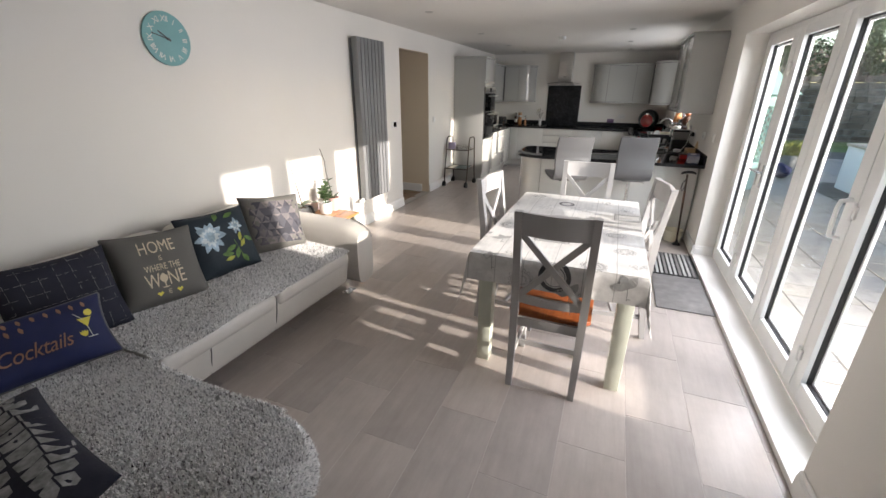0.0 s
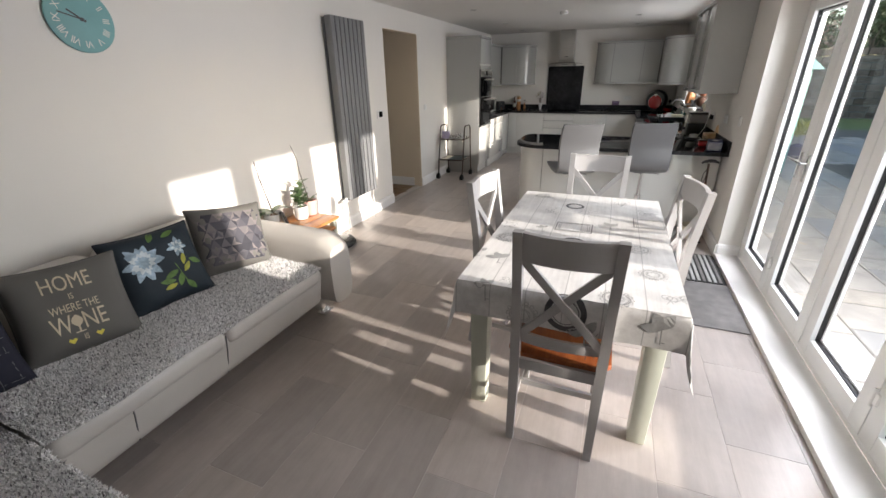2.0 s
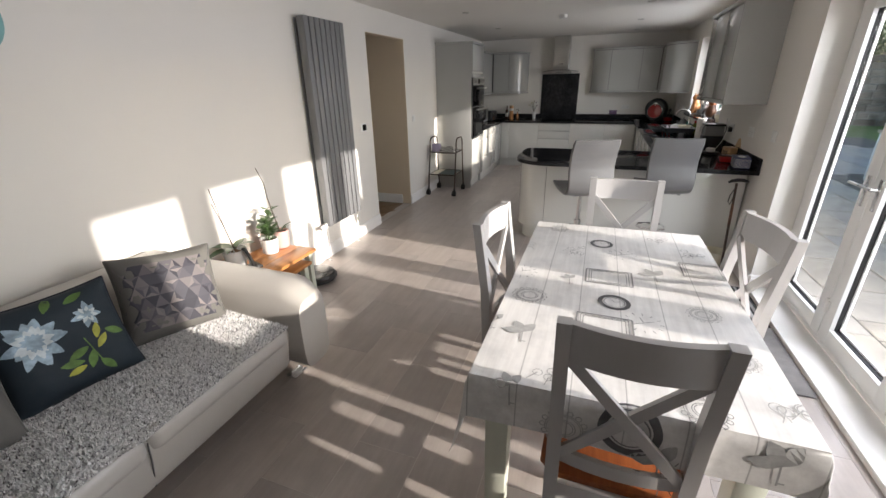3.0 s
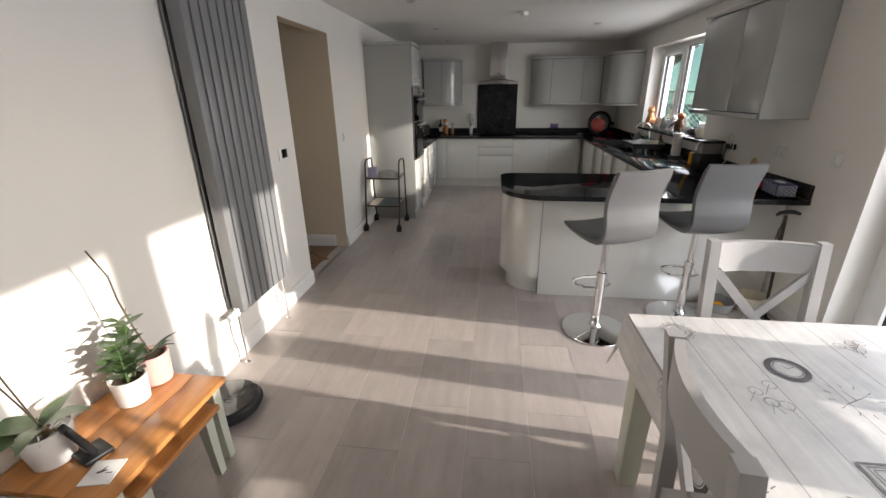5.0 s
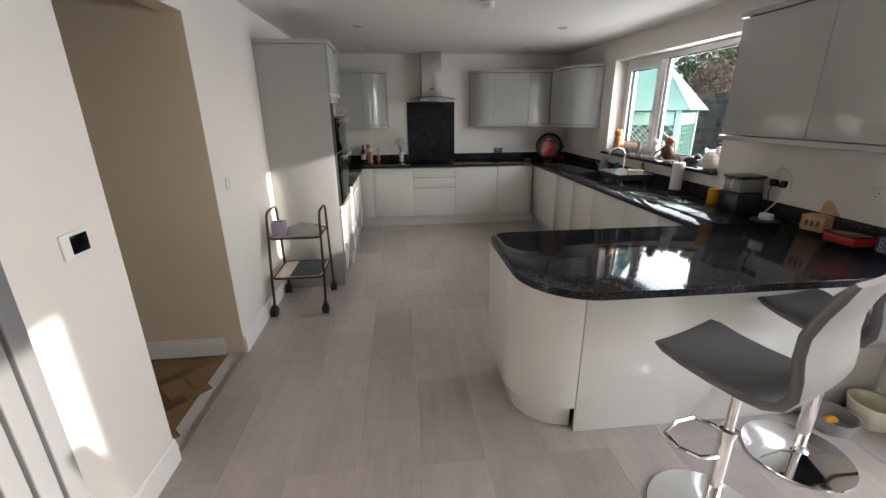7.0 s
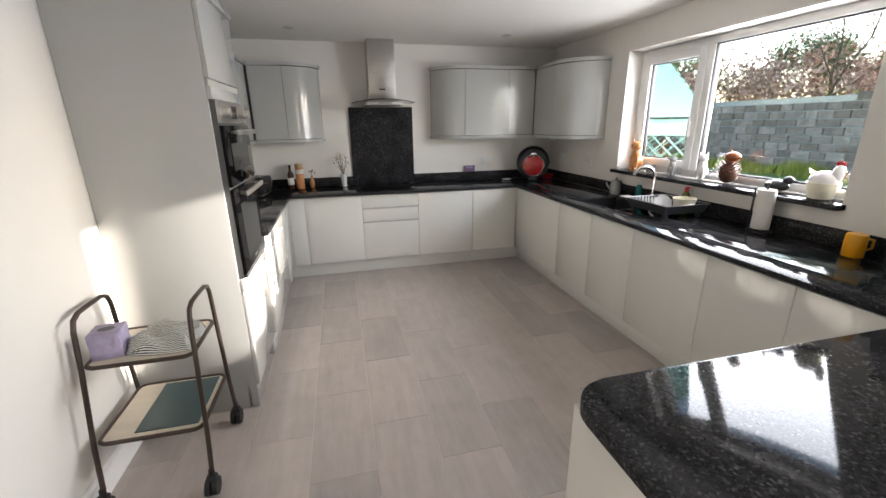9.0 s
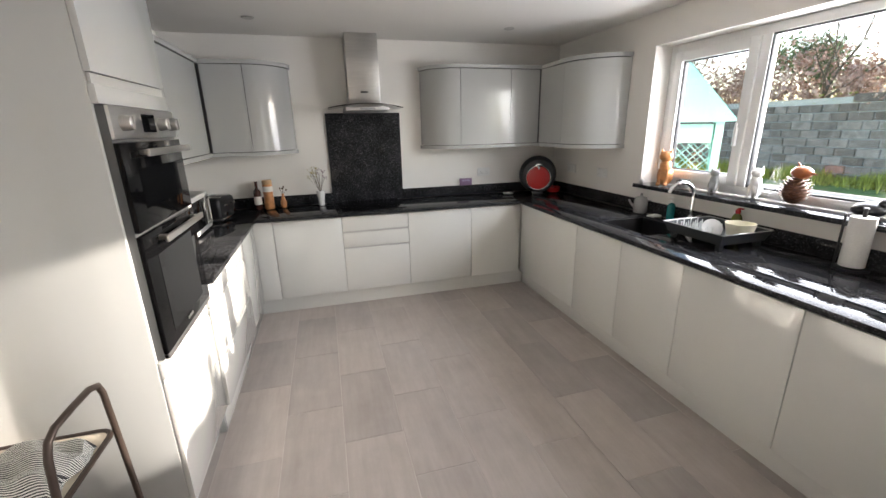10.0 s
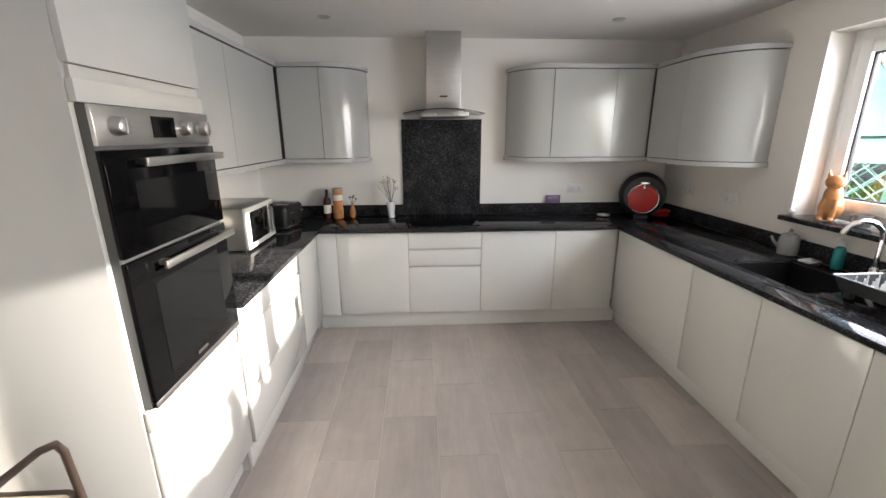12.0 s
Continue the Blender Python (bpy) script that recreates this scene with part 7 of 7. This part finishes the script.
part("handle", bm, STEEL, fl)
for k, dz in enumerate((0.0, 0.0)):
    pl = thing("plug", "black mains plug with its cable", "plug", (XR - 0.011, 6.744 + k * 0.072, 1.135))
    bm = B()
    box(bm, -0.035, 0, -0.024, 0.024, -0.026, 0.022, 0.006)
    part("body", bm, BLACKPL, pl)
    bm = B()
    if k:
        tube(bm, [(-0.03, 0, -0.02), (-0.045, 0.0, -0.08), (-0.05, -0.03, -0.16), (-0.08, -0.02, -0.235), (-0.14, -0.04, -0.25)], 0.004, 6)
    else:
        tube(bm, [(-0.03, 0, 0.0), (-0.05, 0.05, 0.06), (-0.055, 0.0, 0.115), (-0.055, -0.07, 0.08), (-0.06, -0.08, 0.0), (-0.07, -0.03, -0.12), (-0.12, 0.02, -0.235), (-0.2, 0.03, -0.253)], 0.004, 6)
    part("cable", bm, BLACKPL if k else WHITEPL, pl)
ip = thing("phone_charger", "white puck charger on a black pad", "charger", (0.55, 6.66, WZ))
bm = B()
lathe(bm, [(0.085, 0), (0.088, 0.006), (0.08, 0.014), (0, 0.016)], seg=32)
part("pad", bm, BLACKPL, ip)
bm = B()
lathe(bm, [(0.04, 0.016), (0.042, 0.02), (0.042, 0.045), (0.038, 0.05), (0, 0.05)], seg=28)
part("puck", bm, WHITEPL, ip)
kb = thing("wooden_block", "beech wood stand with a paddle board", "stand", (0.665, 6.42, WZ), 12)
bm = B()
box(bm, -0.045, 0.045, -0.065, 0.065, 0, 0.095, 0.004)
part("block", bm, BLOCKWOOD, kb)
bm = B()
prism(bm, [(-0.055, 0.0), (0.055, 0.0), (0.055, 0.10), (0.04, 0.125), (-0.04, 0.125), (-0.055, 0.10)], 0.0, 0.014)
turn(bm, pose(0.055, -0.03, 0.055, 80, 0, -90))
part("paddle", bm, BLOCKWOOD, kb)
bm = B()
for y in (-0.03, 0.0, 0.03):
    box(bm, -0.0465, -0.0455, y - 0.009, y + 0.009, 0.03, 0.065)
part("lettering_bars", bm, TWIG, kb)
rc = thing("red_tray", "dark red lacquer box on the worktop", "box", (0.62, 6.16, WZ), 0)
bm = B()
box(bm, -0.10, 0.10, -0.085, 0.085, 0, 0.05, 0.01)
part("box", bm, RED, rc)
bm = B()
box(bm, -0.102, 0.102, -0.087, 0.087, 0.051, 0.062, 0.004)
part("lid", bm, WINEGLASS, rc)
nb = thing("tissue_box", "navy tissue box with a white lattice pattern", "tissue box", (0.63, 5.90, WZ), -8)
bm = B()
box(bm, -0.06, 0.06, -0.115, 0.115, 0, 0.085, 0.003)
part("carton", bm, BLUECARD, nb)
for face in range(2):
    bm = B()
    for i in range(6 if face == 0 else 4):
        for j in range(3):
            cx, cz = (i - (2.5 if face == 0 else 1.5)) * 0.034 * (1 if face == 0 else 0.85), 0.018 + j * 0.025
            ringlet(bm, cx, cz, 0.010, 0.0145, 6, 0.85)
    turn(bm, pose(-0.0608, 0, 0, 90, 0, -90) if face == 0 else pose(0, -0.1158, 0, 90, 0, 0))
    part("lattice_print", bm, PALEINK, nb, smooth=False)
bm = B()
ringlet(bm, 0, 0, 0.001, 0.03, 16, 1.8)
turn(bm, Matrix.Translation((0, 0, 0.0858)))
part("slot", bm, WHITEPL, nb, smooth=False)

# ---- on the window sill ----
SZ = WZ0 + 0.0312


def cat_ornament(label, at, rz, h, body, ears):
    """A seated cat figurine in one plain shape."""
    bm = B()
    ball(bm, (0, 0, h * 0.27), h * 0.20, h * 0.24, h * 0.27, 18, 12)
    ball(bm, (0, -h * 0.05, h * 0.50), h * 0.155, h * 0.165, h * 0.24, 16, 10)
    ball(bm, (0, -h * 0.09, h * 0.78), h * 0.165, h * 0.15, h * 0.145, 16, 10)
    for s in (-1, 1):
        rod(bm, (s * h * 0.10, -h * 0.08, h * 0.87), (s * h * 0.125, -h * 0.08, h * 1.0), h * 0.055, 0.001, 8)
        ball(bm, (s * h * 0.09, -h * 0.22, h * 0.05), h * 0.06, h * 0.08, h * 0.05, 10, 6)
        rod(bm, (s * h * 0.085, -h * 0.16, h * 0.45), (s * h * 0.085, -h * 0.21, h * 0.05), h * 0.05, h * 0.05, 10)
    return single("cat_ornament", bm, body, label, "ornament", at, rz)


cat_ornament("ginger and white ceramic cat figurine", (0.785, 9.13, SZ), -60, 0.29, TERRAC, None)
cat_ornament("slender grey cat figurine", (0.82, 8.72, SZ), -60, 0.175, GREYCER, None)
cat_ornament("black and white cat figurine by the glass", (0.84, 8.44, SZ), -60, 0.21, CERAMIC, None)
bm = B()
lathe(bm, [(0.032, 0), (0.036, 0.004), (0.038, 0.065), (0.034, 0.065), (0.032, 0.01), (0, 0.008)], seg=24)
tube(bm, [(0.036, 0, 0.055), (0.06, 0, 0.05), (0.06, 0, 0.02), (0.036, 0, 0.015)], 0.005, 8)
single("mug", bm, GREYCER, "small grey mug on the sill", "mug", (0.81, 8.96, SZ), 100)
bm = B()
ball(bm, (0, 0, 0.02), 0.022, 0.022, 0.02, 12, 8)
single("pebble_ornament", bm, CERAMIC, "small white round ornament", "ornament", (0.735, 9.32, SZ))
pb = thing("bird_ornament", "bird figurine with a pine-cone body", "ornament", (0.79, 8.17, SZ), 0)
bm = B()
rng = random.Random(8)
for k in range(120):
    z = (k + 0.5) / 120
    a = k * 2.4
    r = 0.058 * math.sin(math.pi * (0.12 + 0.8 * z)) ** 0.7
    blade(bm, (r * 0.8 * math.cos(a), r * 0.8 * math.sin(a), 0.012 + 0.115 * z), (math.cos(a), math.sin(a), 0.5), 0.022, 0.022, -0.2, 3)
ball(bm, (0, 0, 0.068), 0.045, 0.045, 0.06, 12, 8)
part("cone_body", bm, CONE, pb)
pb.scale = (1.3, 1.3, 1.25)
bm = B()
ball(bm, (0, -0.012, 0.155), 0.034, 0.042, 0.030, 16, 10)
rod(bm, (0, -0.05, 0.155), (0, -0.078, 0.150), 0.008, 0.001, 8)
rod(bm, (0, 0.0, 0.18), (0, 0.012, 0.202), 0.007, 0.002, 6)
part("head", bm, SEATWOOD, pb)
bm = B()
for s in (-1, 1):
    bm = B()
    blade(bm, (s * 0.03, 0.02, 0.10), (s * 0.25, 0.8, -0.6), 0.10, 0.035, 0.2, 5)
    part("wing", bm, BLACKPL, pb)
bm = B()
ball(bm, (0, 0, 0.032), 0.04, 0.055, 0.030, 14, 9)
ball(bm, (0, -0.045, 0.062), 0.020, 0.024, 0.020, 12, 8)
rod(bm, (0, -0.065, 0.064), (0, -0.085, 0.06), 0.005, 0.001, 6)
single("bird_ornament", bm, BLACKPL, "small black bird figurine", "ornament", (0.80, 7.82, SZ), 20).scale = (1.25, 1.25, 1.25)
hn = thing("hen_crock", "cream ceramic hen lidded on a ribbed bowl", "ornament", (0.80, 7.56, SZ), 10)
bm = B()
lathe(bm, [(0.05, 0), (0.06, 0.004), (0.066, 0.04), (0.078, 0.042), (0.078, 0.048), (0.082, 0.085), (0, 0.085)], seg=32)
part("bowl", bm, CREAMPL, hn)
hn.scale = (1.05, 0.95, 1.1)
bm = B()
ball(bm, (0, 0.0, 0.095), 0.066, 0.078, 0.05, 18, 10)
ball(bm, (0, -0.06, 0.135), 0.030, 0.032, 0.045, 14, 9)
blade(bm, (0, 0.05, 0.11), (0, 0.6, 0.8), 0.06, 0.05, 0.3, 4)
part("hen", bm, CERAMIC, hn)
bm = B()
for k in range(3):
    ball(bm, (0, -0.075 + 0.016 * k, 0.185 + 0.004 * (k == 1)), 0.006, 0.011, 0.012, 8, 6)
ball(bm, (0, -0.088, 0.125), 0.005, 0.008, 0.014, 8, 6)
rod(bm, (0, -0.085, 0.145), (0, -0.107, 0.140), 0.007, 0.001, 6)
part("comb", bm, RED, hn)

# ---- garden ----
gz = thing("summerhouse", "mint-painted timber gazebo with trellis panels", "gazebo", (1.93, 10.40, -0.15), -47)
S = 0.50
for sx in (-1, 1):
    for sy in (-1, 1):
        bm = B()
        box(bm, sx * S - 0.035, sx * S + 0.035, sy * S - 0.035, sy * S + 0.035, 0, 1.80, 0.006)
        part("post", bm, MINT, gz)
rows_n = 11
for side in range(4):
    for k in range(rows_n):
        f0, f1 = k / rows_n, (k + 1.12) / rows_n
        w0, w1 = (S + 0.12) * (1 - f0) + 0.02, (S + 0.12) * (1 - min(1, f1)) + 0.02
        z0, z1 = 1.76 + 0.78 * f0, 1.76 + 0.78 * min(1, f1)
        bm = B()
        o = 0.012
        vs4 = [bm.verts.new(p) for p in ((-w0, -w0 - o, z0), (w0, -w0 - o, z0), (w1, -w1, z1), (-w1, -w1, z1), (-w0, -w0 + 0.012, z0), (w0, -w0 + 0.012, z0))]
        bm.faces.new((vs4[0], vs4[1], vs4[2], vs4[3]))
        bm.faces.new((vs4[4], vs4[5], vs4[1], vs4[0]))
        turn(bm, pose(0, 0, 0, 0, 0, 90 * side))
        part("roof_board", bm, MINT, gz, smooth=False)
    bm = B()
    for k in range(-13, 14):
        for d in (-1, 1):
            x0, x1 = k * 0.14, k * 0.14 + d * 1.0
            a, b = Vector((x0, -S, 0.55)), Vector((x1, -S, 1.55))
            t0, t1 = 0.0, 1.0
            lim = S - 0.04
            if x1 != x0:
                ts_ = sorted(((-lim - x0) / (x1 - x0), (lim - x0) / (x1 - x0)))
                t0, t1 = max(t0, ts_[0]), min(t1, ts_[1])
            if t1 - t0 > 0.05:
                bar(bm, a.lerp(b, t0) + Vector((0, 0.006 * d, 0)), a.lerp(b, t1) + Vector((0, 0.006 * d, 0)), 0.008, 0.024, (0, 1, 0))
    turn(bm, pose(0, 0, 0, 0, 0, 90 * side))
    part("trellis", bm, MINT, gz)
    bm = B()
    box(bm, -S + 0.05, S - 0.05, -S - 0.02, -S + 0.02, 1.56, 1.74, 0.004)
    box(bm, -S + 0.05, S - 0.05, -S - 0.02, -S + 0.02, 0.45, 0.55, 0.004)
    turn(bm, pose(0, 0, 0, 0, 0, 90 * side))
    part("rail", bm, MINT, gz)
    bm = B()
    for k in range(6):
        x = -S + 0.10 + k * 0.16
        box(bm, x - 0.075, x + 0.075, -S - 0.012, -S + 0.012, 0.02, 0.45, 0.002)
    turn(bm, pose(0, 0, 0, 0, 0, 90 * side))
    part("boarding", bm, MINT, gz)

rb = thing("raised_bed", "pale rendered raised garden bed with a stone coping", "garden wall", (0, 0, -0.155))
bm = B()
box(bm, 4.08, 4.28, 4.0, 11.2, 0, 0.83, 0.01)
box(bm, 4.28, 4.62, 11.0, 11.2, 0, 0.83, 0.01)
part("wall", bm, RENDERW, rb)
for k in range(12):
    bm = B()
    y = 4.0 + k * 0.6
    box(bm, 4.04, 4.32, y + 0.004, y + 0.596, 0.832, 0.885, 0.008)
    part("coping_stone", bm, PAVING, rb)
bm = B()
box(bm, 4.28, 4.62, 4.0, 11.0, 0.0, 0.70)
part("soil", bm, GRASS, rb)


def planter(at, r, h, seed, label):
    rng = random.Random(seed)
    ob = thing("garden_planter", label, "planter", at)
    bm = B()
    lathe(bm, [(r * 0.7, 0), (r, h), (r * 0.92, h), (r * 0.88, h - 0.05), (0, h - 0.05)], seg=20)
    part("tub", bm, GREYCER, ob)
    verts, faces = [], []
    for k in range(260):
        a = rng.uniform(0, 6.28)
        p = Vector((rng.uniform(-0.8, 0.8) * r, rng.uniform(-0.8, 0.8) * r, h - 0.05))
        d = Vector((math.cos(a) * 0.5, math.sin(a) * 0.5, 1)).normalized() * rng.uniform(0.15, 0.45)
        s = Vector((-math.sin(a), math.cos(a), 0)) * 0.012
        b = len(verts)
        verts += [(p - s)[:], (p + s)[:], (p + d * 0.6 + s)[:], (p + d + Vector((math.cos(a), math.sin(a), -0.3)) * 0.06)[:]]
        faces.append((b, b + 1, b + 2, b + 3))
    me = bpy.data.meshes.new("foliage")
    me.from_pydata(verts, [], faces)
    me.materials.append(MOSS)
    f = new("foliage", me)
    f.parent = ob
    tagged(f, "yellow-green strappy leaves", kind="stuff")
    return ob


planter((3.6, 12.6, -0.15), 0.24, 0.45, 1, "grey tub of yellow-green strappy plants")
planter((3.0, 13.2, -0.15), 0.20, 0.35, 2, "small grey tub of garden plants")
bm = B()
ball(bm, (0, 0, 0.16), 0.16, 0.26, 0.16, 12, 8)
for v in bm.verts:
    v.co += Vector((0.02 * math.sin(v.co.z * 40), 0.02 * math.sin(v.co.x * 30), 0.015 * math.sin(v.co.y * 25)))
    v.co.z = max(v.co.z, 0.0)
single("compost_bag", bm, NAVY, "blue plastic sack slumped on the patio", "sack", (3.35, 11.95, -0.148), 20)


def tree(label, at, height, spread, leafmat, leaves, seed, bare=False, trunk=0.12):
    """A tapered trunk with limbs and an uneven crown of small leaves."""
    rng = random.Random(seed)
    ob = thing("tree", label, "tree", at)
    bm = B()
    tips = []

    def limb(p, d, ln, r, depth):
        pts = [p]
        q, dd = p.copy(), d.copy()
        for i in range(4):
            dd = (dd + Vector((rng.uniform(-1, 1), rng.uniform(-1, 1), rng.uniform(-0.3, 0.6))) * 0.22).normalized()
            q = q + dd * ln / 4
            pts.append(q.copy())
        tube(bm, pts, [r * (1 - 0.14 * i) for i in range(5)], 6 if depth < 2 else 4)
        if depth >= (4 if bare else 3):
            tips.extend(pts[1:])
            return
        for k in range(3 if depth < 3 else 2):
            a = rng.uniform(0, 6.28)
            nd = (dd + Vector((math.cos(a), math.sin(a), rng.uniform(-0.1, 0.7))) * rng.uniform(0.6, 1.1) * spread).normalized()
            limb(pts[rng.randint(2, 4)], nd, ln * rng.uniform(0.6, 0.8), r * 0.52, depth + 1)

    limb(Vector((0, 0, 0)), Vector((0, 0, 1)), height * 0.42, trunk, 0)
    part("trunk", bm, TWIG, ob, "dark bare trunk and limbs")
    verts, faces = [], []
    for k in range(leaves):
        p = rng.choice(tips) + Vector((rng.gauss(0, 1), rng.gauss(0, 1), rng.gauss(0, 1))) * 0.22
        s = rng.uniform(0.05, 0.11)
        b = len(verts)
        for i in range(4):
            verts.append((p + Vector((rng.uniform(-1, 1), rng.uniform(-1, 1), rng.uniform(-1, 1))) * s)[:])
        faces.append((b, b + 1, b + 2, b + 3))
    if leaves:
        me = bpy.data.meshes.new("crown")
        me.from_pydata(verts, [], faces)
        me.materials.append(leafmat)
        cr = new("crown", me)
        cr.parent = ob
        tagged(cr, kind="stuff")
    return ob


rng = random.Random(77)
for k in range(11):
    y = 13.2 + k * 1.25
    tree("russet winter shrub tangled behind the garden wall", (14.0 + rng.uniform(-0.4, 1.2), y, -0.15), 3.6 + rng.uniform(-0.3, 0.7), 1.0, RUSSET, 1500, 100 + k, True, 0.07)
for k, (x, y, h) in enumerate(((17.5, 14.5, 7.2), (18.0, 19.0, 6.0), (15.5, 24.5, 6.5), (12.0, 25.5, 5.5), (9.0, 25.0, 5.0), (6.0, 24.6, 5.0))):
    tree("dark evergreen tree beyond the garden wall", (x, y, -0.15), h, 0.9, HEDGE, 5200, 200 + k, False, 0.16)
for k, (x, y, h) in enumerate(((13.6, 16.6, 5.6), (14.2, 21.5, 6.0), (10.5, 23.6, 5.0), (7.8, 23.8, 4.6))):
    tree("bare branching winter tree beyond the garden wall", (x, y, -0.15), h, 0.9, RUSSET, 250, 300 + k, True, 0.10)
rng = random.Random(41)
verts, faces = [], []
for k in range(5200):
    y = rng.uniform(10.5, 21)
    x = 12.4 - abs(rng.gauss(0, 0.45))
    h = rng.uniform(0.1, 0.55) * (0.4 + 0.6 * abs(math.sin(y * 1.3)))
    a = rng.uniform(0, 6.28)
    p = Vector((x, y, -0.16))
    t = p + Vector((math.cos(a) * 0.12, math.sin(a) * 0.12, h))
    s = Vector((-math.sin(a), math.cos(a), 0)) * 0.02
    b = len(verts)
    verts += [(p - s)[:], (p + s)[:], t[:]]
    faces.append((b, b + 1, b + 2))
me = bpy.data.meshes.new("border_plants")
me.from_pydata(verts, [], faces)
me.materials.append(MOSS)
tagged(new("border_plants", me), "straggling grasses along the foot of the wall", "plants", kind="stuff")

# ---- paving slabs, parquet blocks and floor tiles ----


def plank_mesh(name, w, l, z0, z1, mat_, ch):
    bm = B()
    b = [bm.verts.new(p) for p in ((0, 0, z0), (w, 0, z0), (w, l, z0), (0, l, z0))]
    m_ = [bm.verts.new(p) for p in ((0, 0, z1 - ch), (w, 0, z1 - ch), (w, l, z1 - ch), (0, l, z1 - ch))]
    t = [bm.verts.new(p) for p in ((ch, ch, z1), (w - ch, ch, z1), (w - ch, l - ch, z1), (ch, l - ch, z1))]
    for i in range(4):
        j = (i + 1) % 4
        bm.faces.new((b[i], b[j], m_[j], m_[i]))
        bm.faces.new((m_[i], m_[j], t[j], t[i]))
    bm.faces.new(t)
    return mesh_of(name, bm, mat_, False)


def lay_piece(name, me, at, parent, rz=0):
    ob = new(name, me)
    ob.matrix_basis = pose(*at, 0, 0, rz)
    ob.parent = parent
    return ob


rng = random.Random(6)
cache = {}
x = XR + TW + 0.02
while x < 6.4:
    w = rng.choice((0.45, 0.6))
    y = -1.0 - rng.uniform(0, 0.5)
    while y < 15.5:
        l_ = rng.choice((0.3, 0.45, 0.6, 0.75))
        if not (x + w > 4.05 and y < 11.25 and y + l_ > 3.9):
            key = (w, l_)
            if key not in cache:
                cache[key] = plank_mesh("slab", w - 0.014, l_ - 0.014, -0.165, -0.148, PAVING, 0.006)
            lay_piece("slab", cache[key], (x, y, rng.uniform(-0.003, 0.003)), patio)
        y += l_
    x += w
# herringbone blocks in the hall
bl = plank_mesh("parquet_block", 0.07, 0.28, -0.006, 0.0, PARQUET, 0.001)
rng = random.Random(12)
for i in range(-2, 24):
    for j in range(-3, 14):
        for flip in (0, 1):
            px = -5.3 + i * 0.0995 + j * 0.198
            py = 5.2 + i * 0.0995 - j * 0.198 + 0.8
            if flip:
                px, py = px + 0.05, py + 0.05
            if -4.5 < px < (-3.30 if flip else -3.15) and 5.2 < py < 6.66:
                lay_piece("parquet_block", bl, (px, py, 0.0005 * flip), hall_floor, 45 if not flip else -45)
# wood-look floor tiles, half bond along the room
TWD, TLN, JT = 0.3155, 0.645, 0.0022
full = plank_mesh("tile", TWD - JT, TLN - JT, -0.003, 0.0, TILE, 0.0005)
x0 = -1.53 - 5 * TWD
col = 0
while x0 < 0.80:
    a, b = max(x0, XL + 0.001), min(x0 + TWD, 0.751 if x0 + TWD > 0.76 else x0 + TWD)
    y = 4.80 - 10 * TLN + (0.0 if col % 2 else TLN / 2)
    while y < YK:
        c, d = max(y, YB), min(y + TLN, YK)
        if d - c > 0.02 and b - a > 0.01:
            whole = abs((b - a) - TWD) < 1e-4 and abs((d - c) - TLN) < 1e-4
            me = full if whole else plank_mesh("tile", b - a - JT, d - c - JT, -0.003, 0.0, TILE, 0.0005)
            lay_piece("tile", me, (a + JT / 2, c + JT / 2, 0), floor_ob)
        y += TLN
    x0 += TWD
    col += 1
